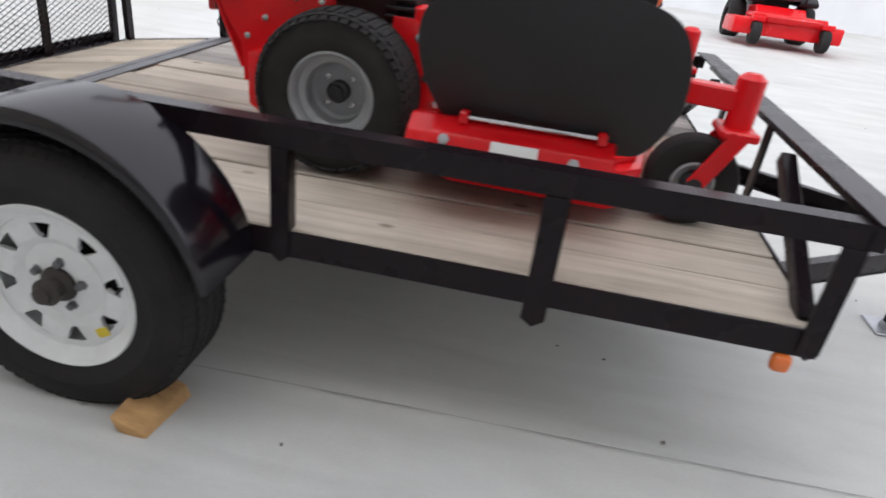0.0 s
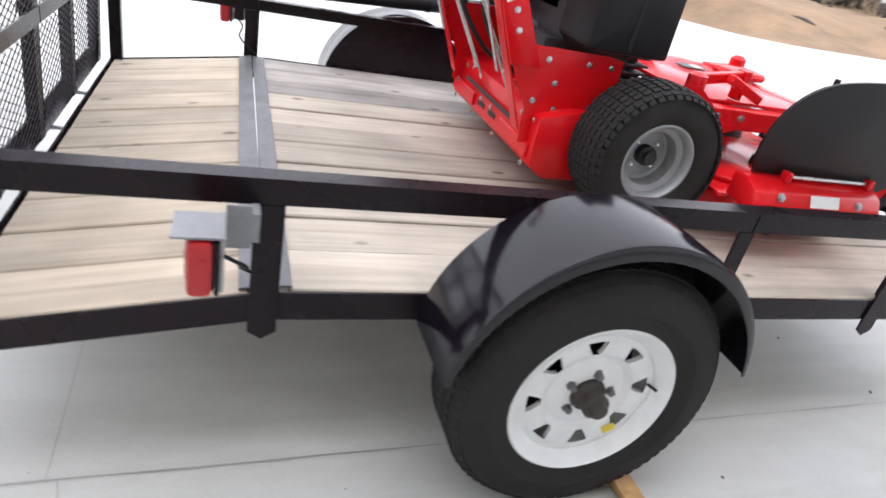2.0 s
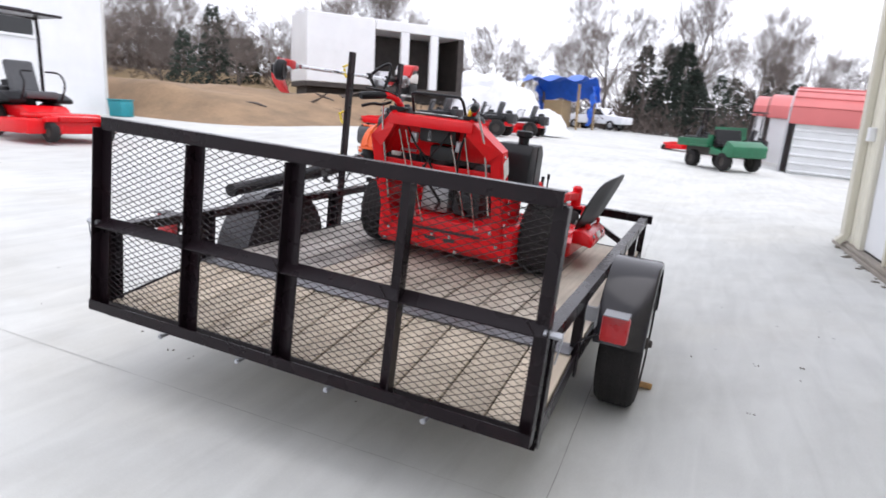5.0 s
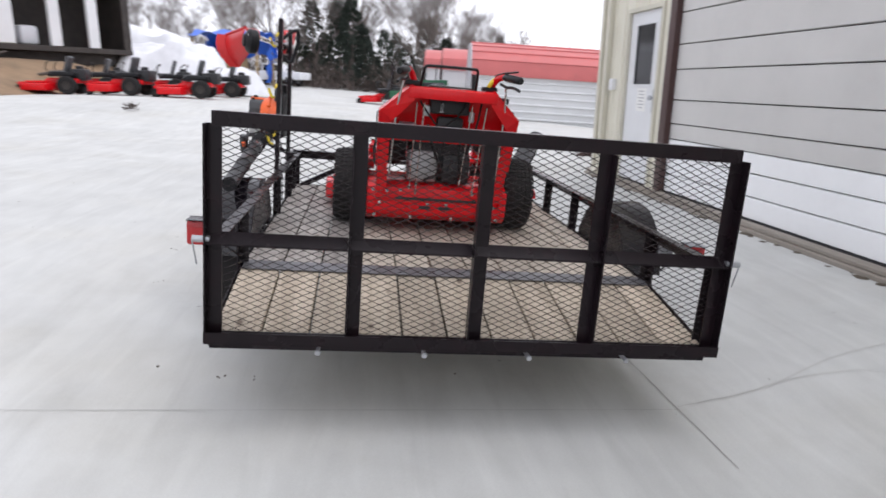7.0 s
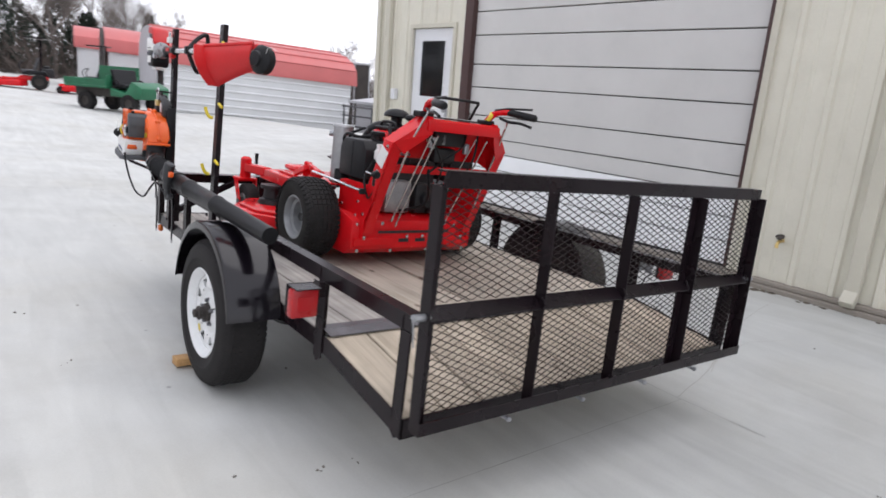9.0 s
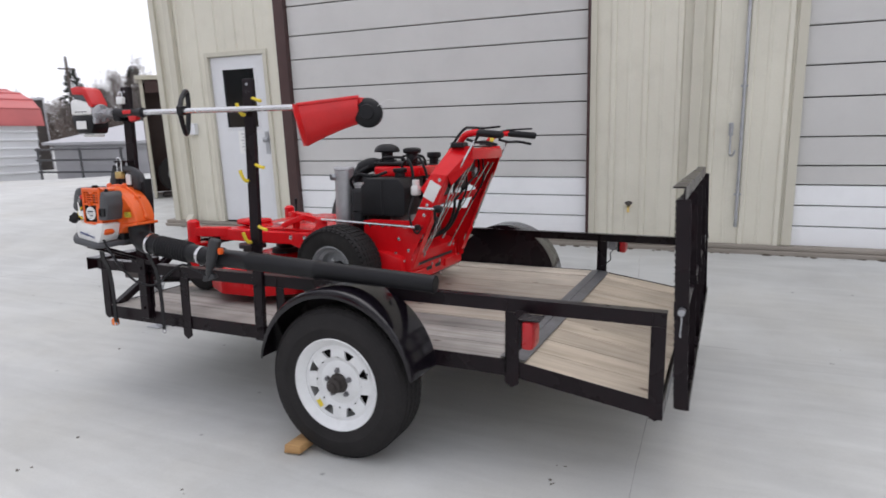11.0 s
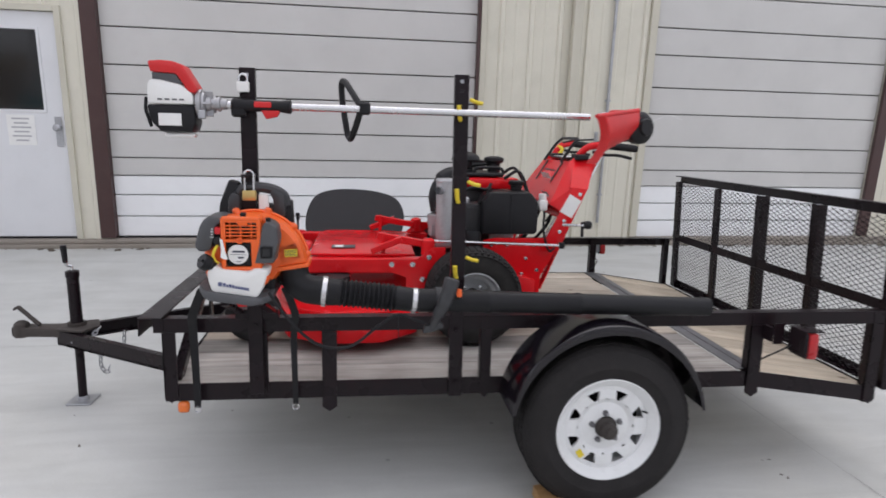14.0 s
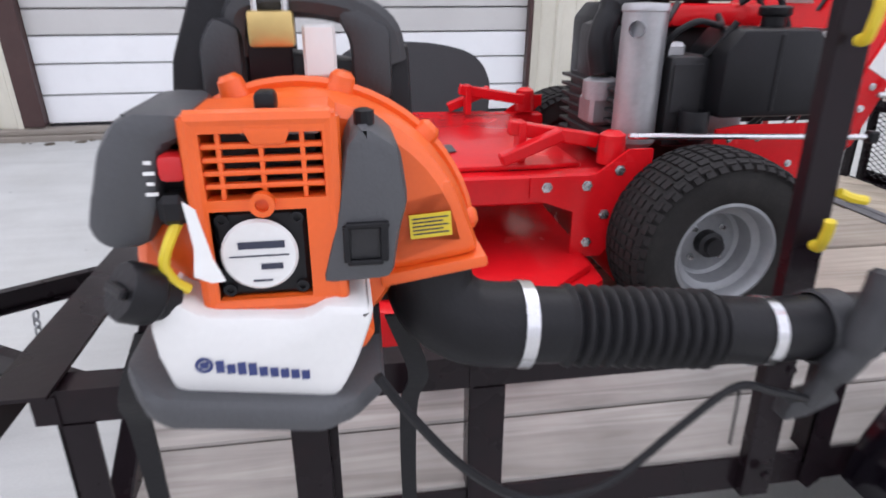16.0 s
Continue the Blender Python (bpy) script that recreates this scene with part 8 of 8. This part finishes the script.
# open-fronted locker beside the building corner
eq = thing("storage_locker", "dark maroon open-fronted storage locker with beige posts", "locker", (0, 0, 0), Matrix.Translation((-6.43, 5.99, 0.06)) @ Matrix.Rotation(radians(50), 4, "Z"))
for x in (0.0, 1.7):
    bm = B()
    box(bm, (x, 0, 0), (x + 0.06, 0.06, 2.12), 0.006)
    part("post", bm, TRIMCREAM, eq)
bm = B()
box(bm, (-0.06, -0.06, 2.123), (1.86, 1.3, 2.2), 0.008)
part("roof", bm, TRIMCREAM, eq)
bm = B()
box(bm, (0.0, 1.15, 0), (1.79, 1.2, 2.12))
part("back_panel", bm, BROWN, eq)
for x in (0.02, 1.73):
    bm = B()
    box(bm, (x, 0.093, 0), (x + 0.04, 1.147, 2.12))
    part("side_panel", bm, BROWN, eq)
bm = B()
box(bm, (0.093, 0.02, 1.9), (1.697, 0.06, 2.12))
part("header_panel", bm, BROWN, eq)
sw = thing("spare_wheel", "spare trailer wheel with a grey rim leaning in the locker", "wheel", (0, 0, 0), Matrix.Translation((-6.43, 5.99, 0.06)) @ Matrix.Rotation(radians(50), 4, "Z") @ Matrix.Translation((0.46, 0.14, 0.42)))
simple_wheel(sw, (0, 0, 0), 0.34, 0.2, GREYRIM)
bm = B()
box(bm, (-0.3, -0.02, -0.42), (0.3, 0.25, -0.345), 0.01)
part("stand_block", bm, DARKWOOD, sw)
for i, (x, y, t, ln) in enumerate(((-6.6, 5.44, 79, 0.67), (-6.25, 5.1, 76, 0.95))):
    bm = B()
    box(bm, (-ln / 2, -0.12, 0.0), (ln / 2, 0.12, 0.035), 0.004)
    box(bm, (-ln / 2 + 0.05, -0.1, 0.037), (ln / 2 - 0.1, 0.06, 0.1 if i == 0 else 0.06), 0.004)
    single("scrap_plank", bm, DARKWOOD if i == 0 else BROWN, "dark weathered plank scrap lying on the concrete", "plank", "plank scraps", m=at(x, y, t))

# bank of dry grass under the woods
bm = B()
grid = []
for i in range(60):
    f_ = i / 59
    a = radians(-104 - 66 * f_)
    row = []
    for j in range(9):
        d = 36 + 10 * step(0.55, 1.0, f_) + j * 3.2
        x, y = 2 + d * math.cos(a), 1 + d * math.sin(a)
        h = 2.6 * step(0, 5, j) * (1 - 0.75 * step(0.62, 0.95, f_)) + 0.25 * noise.noise((x * 0.3, y * 0.3, 1.0))
        row.append(bm.verts.new((x, y, ground_z(x, y) - 0.3 + 0.35 * step(0, 0.6, j) + h)))
    grid.append(row)
for a, b in zip(grid, grid[1:]):
    for j in range(8):
        bm.faces.new((a[j], a[j + 1], b[j + 1], b[j]))
tagged(new("grass_bank", finish(bm, "grass_bank", DRYGRASS)), "bank of dry winter grass and leaves", "bank", kind="structure")


# heap of bare brown dirt in front of the box trailer
bm = B()
def bank_h(x, y):
    inside = (-10.2 - y) * 0.8 + (-12.0 - x) * 0.35
    return 1.25 * step(0.0, 5.0, inside) * step(-9.3, -10.6, y) * step(-10.7, -12.4, x) * step(-44, -34, x) * step(-27, -22, y) * (1 + 0.25 * noise.noise((x * 0.5, y * 0.5, 0.7)))
nx_, ny_ = 56, 36
vs = [[bm.verts.new((-10.8 - 0.6 * i, -9.2 - 0.5 * j, ground_z(-10.8 - 0.6 * i, -9.2 - 0.5 * j) - 0.04 + bank_h(-10.8 - 0.6 * i, -9.2 - 0.5 * j))) for j in range(ny_)] for i in range(nx_)]
for i in range(nx_ - 1):
    for j in range(ny_ - 1):
        bm.faces.new((vs[i][j], vs[i + 1][j], vs[i + 1][j + 1], vs[i][j + 1]))
tagged(new("dirt_bank", finish(bm, "dirt_bank", DIRTBANK)), "low bank of bare brown dirt and dead leaves", "bank", kind="structure")
rr = random.Random(5)
for k in range(7):
    bm = B()
    x, y = rr.uniform(-13, -19), rr.uniform(-12.5, -10.4)
    p0 = V(x, y, ground_z(x, y) + bank_h(x, y) - 0.05)
    a = rr.uniform(0, 6.28)
    ln = rr.uniform(0.8, 1.9)
    tube(bm, smooth_line([p0, p0 + V(math.cos(a) * ln * 0.4, math.sin(a) * ln * 0.4, 0.14), p0 + V(math.cos(a) * ln * 0.8, math.sin(a) * ln * 0.8, 0.05 + rr.uniform(0, 0.35))]), [0.05] * 6 + [0.035] * 6 + [0.02], 7)
    single("fallen_branch", bm, BARK, "grey dead branch lying on the dirt bank", "branch", "fallen branches")


# ---- trees
def bare_tree(name, seed, height, label, first=0.3, spread_=0.62, depth=6):
    rr = random.Random(seed)
    root = thing(name, label, "tree", (0, 0, 0), Matrix.Identity(4), "bare trees")
    trunk, crown = B(), B()

    def limb(bm, p, d, length, r, level):
        pts, rad = [p], [r]
        n_ = 4 if level < 3 else 3
        q, dd = p.copy(), d.copy()
        for k in range(n_):
            dd = (dd + V(rr.uniform(-1, 1), rr.uniform(-1, 1), rr.uniform(-0.5, 0.9)) * 0.16).normalized()
            q = q + dd * length / n_
            pts.append(q.copy())
            rad.append(r * (1 - 0.45 * (k + 1) / n_))
        tube(bm, pts, rad, 8 if level == 0 else 5 if level < 2 else 3, level == 0)
        if level >= depth:
            return
        kids = 4 if level == 0 else rr.choice((2, 3, 3))
        for k in range(kids):
            t = rr.uniform(0.45, 1.0) if level else rr.uniform(first, 1.0)
            i = min(n_ - 1, int(t * n_))
            at_ = pts[i].lerp(pts[i + 1], t * n_ - i) if i < n_ else pts[-1]
            side = V(rr.uniform(-1, 1), rr.uniform(-1, 1), rr.uniform(-0.15, 0.5)).normalized()
            nd = (dd * (1 - spread_) + side * spread_ + V(0, 0, 0.15)).normalized()
            limb(crown if level >= 0 else trunk, at_, nd, length * rr.uniform(0.55, 0.75), max(0.008, rad[i] * rr.uniform(0.45, 0.65)), level + 1)
        limb(crown, pts[-1], (dd + V(0, 0, 0.2)).normalized(), length * 0.62, max(0.008, rad[-1] * 0.9), level + 1)

    limb(trunk, V(0, 0, -0.3), V(0, 0, 1), height * 0.42, height * 0.016, 0)
    part("trunk", trunk, BARK, root)
    part("crown", crown, TWIGS, root)
    return root


def pine_tree(name, seed, height, label):
    rr = random.Random(seed)
    root = thing(name, label, "tree", (0, 0, 0), Matrix.Identity(4), "evergreen trees")
    bm = B()
    tube(bm, [(0, 0, -0.3), (0.05, 0, height * 0.5), (0, 0.05, height)], [height * 0.014, height * 0.01, 0.02], 8)
    part("trunk", bm, BARK, root)
    bm = B()
    for k in range(420):
        t = rr.uniform(0.18, 1.0)
        rad = height * 0.26 * (1.05 - t) ** 0.8 * rr.uniform(0.35, 1.05)
        a = rr.uniform(0, 2 * math.pi)
        c = V(rad * math.cos(a), rad * math.sin(a), t * height)
        s = height * 0.05 * rr.uniform(0.6, 1.3)
        out = V(math.cos(a), math.sin(a), rr.uniform(-0.5, 0.3)).normalized()
        for q in range(4):
            d = (out + V(rr.uniform(-1, 1), rr.uniform(-1, 1), rr.uniform(-1, 1)) * 0.9).normalized() * s
            w = d.orthogonal().normalized() * s * 0.22
            v = [bm.verts.new(p) for p in (c - w, c + d * 0.5 + w, c + d, c + d * 0.5 - w)]
            bm.faces.new(v)
    part("crown", bm, PINE, root)
    return root


kinds = [bare_tree("bare_tree", 3, 11, "tall leafless grey-brown tree behind the lot"), bare_tree("bare_tree", 8, 9.5, "leafless grey-brown tree behind the lot", 0.25, 0.55),
         bare_tree("bare_tree", 15, 12.5, "tall slender leafless tree behind the lot", 0.45, 0.5), bare_tree("bare_tree", 29, 6, "small twiggy leafless tree behind the lot", 0.15, 0.7)]
pines = [pine_tree("pine_tree", 5, 7.0, "dark green pine behind the lot"), pine_tree("pine_tree", 6, 5.0, "dark green cedar behind the lot")]
rnd = random.Random(77)
spots = []
for k in range(74):
    f_ = (k + rnd.random()) / 74
    a = radians(-122 - 86 * f_)
    d = rnd.uniform(50, 66) + (14 if f_ > 0.85 else 0)
    if f_ > 0.93 and rnd.random() < 0.5:
        continue
    spots.append((2 + d * math.cos(a), 1 + d * math.sin(a)))
free = list(kinds)
for x, y in spots:
    k = rnd.choice((0, 1, 1, 2, 3, 3))
    s = rnd.uniform(0.75, 1.15) * (1.0 if math.atan2(y, x - 2) > -2.75 and y < 0 else 0.72)
    m = at(x, y, rnd.uniform(0, 360), 0.2) @ Matrix.Scale(1, 4)
    src = kinds[k]
    if src in free:
        free.remove(src)
        src.matrix_basis = m
        continue
    c = copy_thing(src, m)
    c.scale = (s, s, s)
for k in range(26):
    a, d = radians(-124 - 30 * rnd.random()), rnd.uniform(42, 62)
    x, y = 2 + d * math.cos(a), 1 + d * math.sin(a)
    c = copy_thing(kinds[rnd.choice((1, 3, 3))], at(x, y, rnd.uniform(0, 360), 0.8))
    sc_ = rnd.uniform(0.7, 1.0)
    c.scale = (sc_, sc_, sc_)
for k in range(34):
    a, d = radians(128 + 24 * rnd.random()), rnd.uniform(58, 82)
    x, y = 2 + d * math.cos(a), 1 + d * math.sin(a)
    c = copy_thing(kinds[rnd.choice((1, 3, 3))], at(x, y, rnd.uniform(0, 360), -0.8))
    sc_ = rnd.uniform(0.6, 0.95)
    c.scale = (sc_, sc_, sc_)
for k in range(7):
    a, d = radians(166 + 34 * rnd.random()), rnd.uniform(52, 70)
    x, y = 2 + d * math.cos(a), 1 + d * math.sin(a)
    c = copy_thing(kinds[rnd.choice((0, 1, 2, 2))], at(x, y, rnd.uniform(0, 360), 0.0))
    sc_ = rnd.uniform(0.75, 1.1)
    c.scale = (sc_, sc_, sc_)
for src in free:
    src.matrix_basis = at(-52, -20 - 3 * len(src.name), 0, 0.2)
for i, (a, d, k) in enumerate(((-178.5, 50, 0), (-179.6, 50, 0), (-177.2, 52, 0), (177.5, 54, 1), (178.6, 52, 1), (174.5, 60, 0), (172.5, 62, 1), (-175, 54, 0), (-174, 57, 1), (-178.5, 58, 1), (171, 66, 1), (168, 70, 0), (165, 68, 1), (-136, 46, 0), (-133.5, 44, 1), (-139, 47, 1), (161, 72, 1), (141, 70, 0), (143.5, 74, 1), (138.5, 66, 1), (145.5, 72, 0), (136, 70, 0))):
    x, y = 2 + d * math.cos(radians(a)), 1 + d * math.sin(radians(a))
    m = at(x, y, 40 * i, 0.1)
    if i < 1:
        pines[0].matrix_basis = m
    elif i == 1:
        pines[1].matrix_basis = m
    else:
        copy_thing(pines[k], m)
for k in range(20):
    a, d = radians(161 + 25 * (k + rnd.random()) / 20), rnd.uniform(50, 58) + (12 if k < 9 else 0)
    c = copy_thing(pines[k % 3 > 0], at(2 + d * math.cos(a), 1 + d * math.sin(a), rnd.uniform(0, 360), -0.3))
    sc_ = rnd.uniform(0.5, 0.8)
    c.scale = (sc_ * 1.25, sc_ * 1.25, sc_)
# undergrowth: a thicket of thin brown brush behind the lot
bm, rr = B(), random.Random(9)
for k in range(1500):
    a = radians(-118 - 114 * rr.random())
    d = rr.uniform(46, 72)
    x, y = 2 + d * math.cos(a), 1 + d * math.sin(a)
    z = ground_z(x, y) + (1.4 if a > radians(-150) else 0.0)
    h, wide = rr.uniform(1.0, 3.2), rr.uniform(0.7, 1.5)
    t = V(-math.sin(a), math.cos(a), 0)
    for j in range(26):
        p = V(x + rr.gauss(0, 0.35) * wide, y + rr.gauss(0, 0.35) * wide, z + h * rr.random() ** 1.6 * 0.75)
        q = p + V(rr.uniform(-1, 1) * wide, rr.uniform(-1, 1) * wide, rr.uniform(0.05, 0.45) * h)
        w = t * rr.uniform(0.02, 0.06)
        bm.faces.new([bm.verts.new(v) for v in (p - w, p + w, q)])
tagged(new("undergrowth", finish(bm, "undergrowth", BRUSH)), "dark brown winter thicket along the edge of the lot", "undergrowth", kind="stuff")
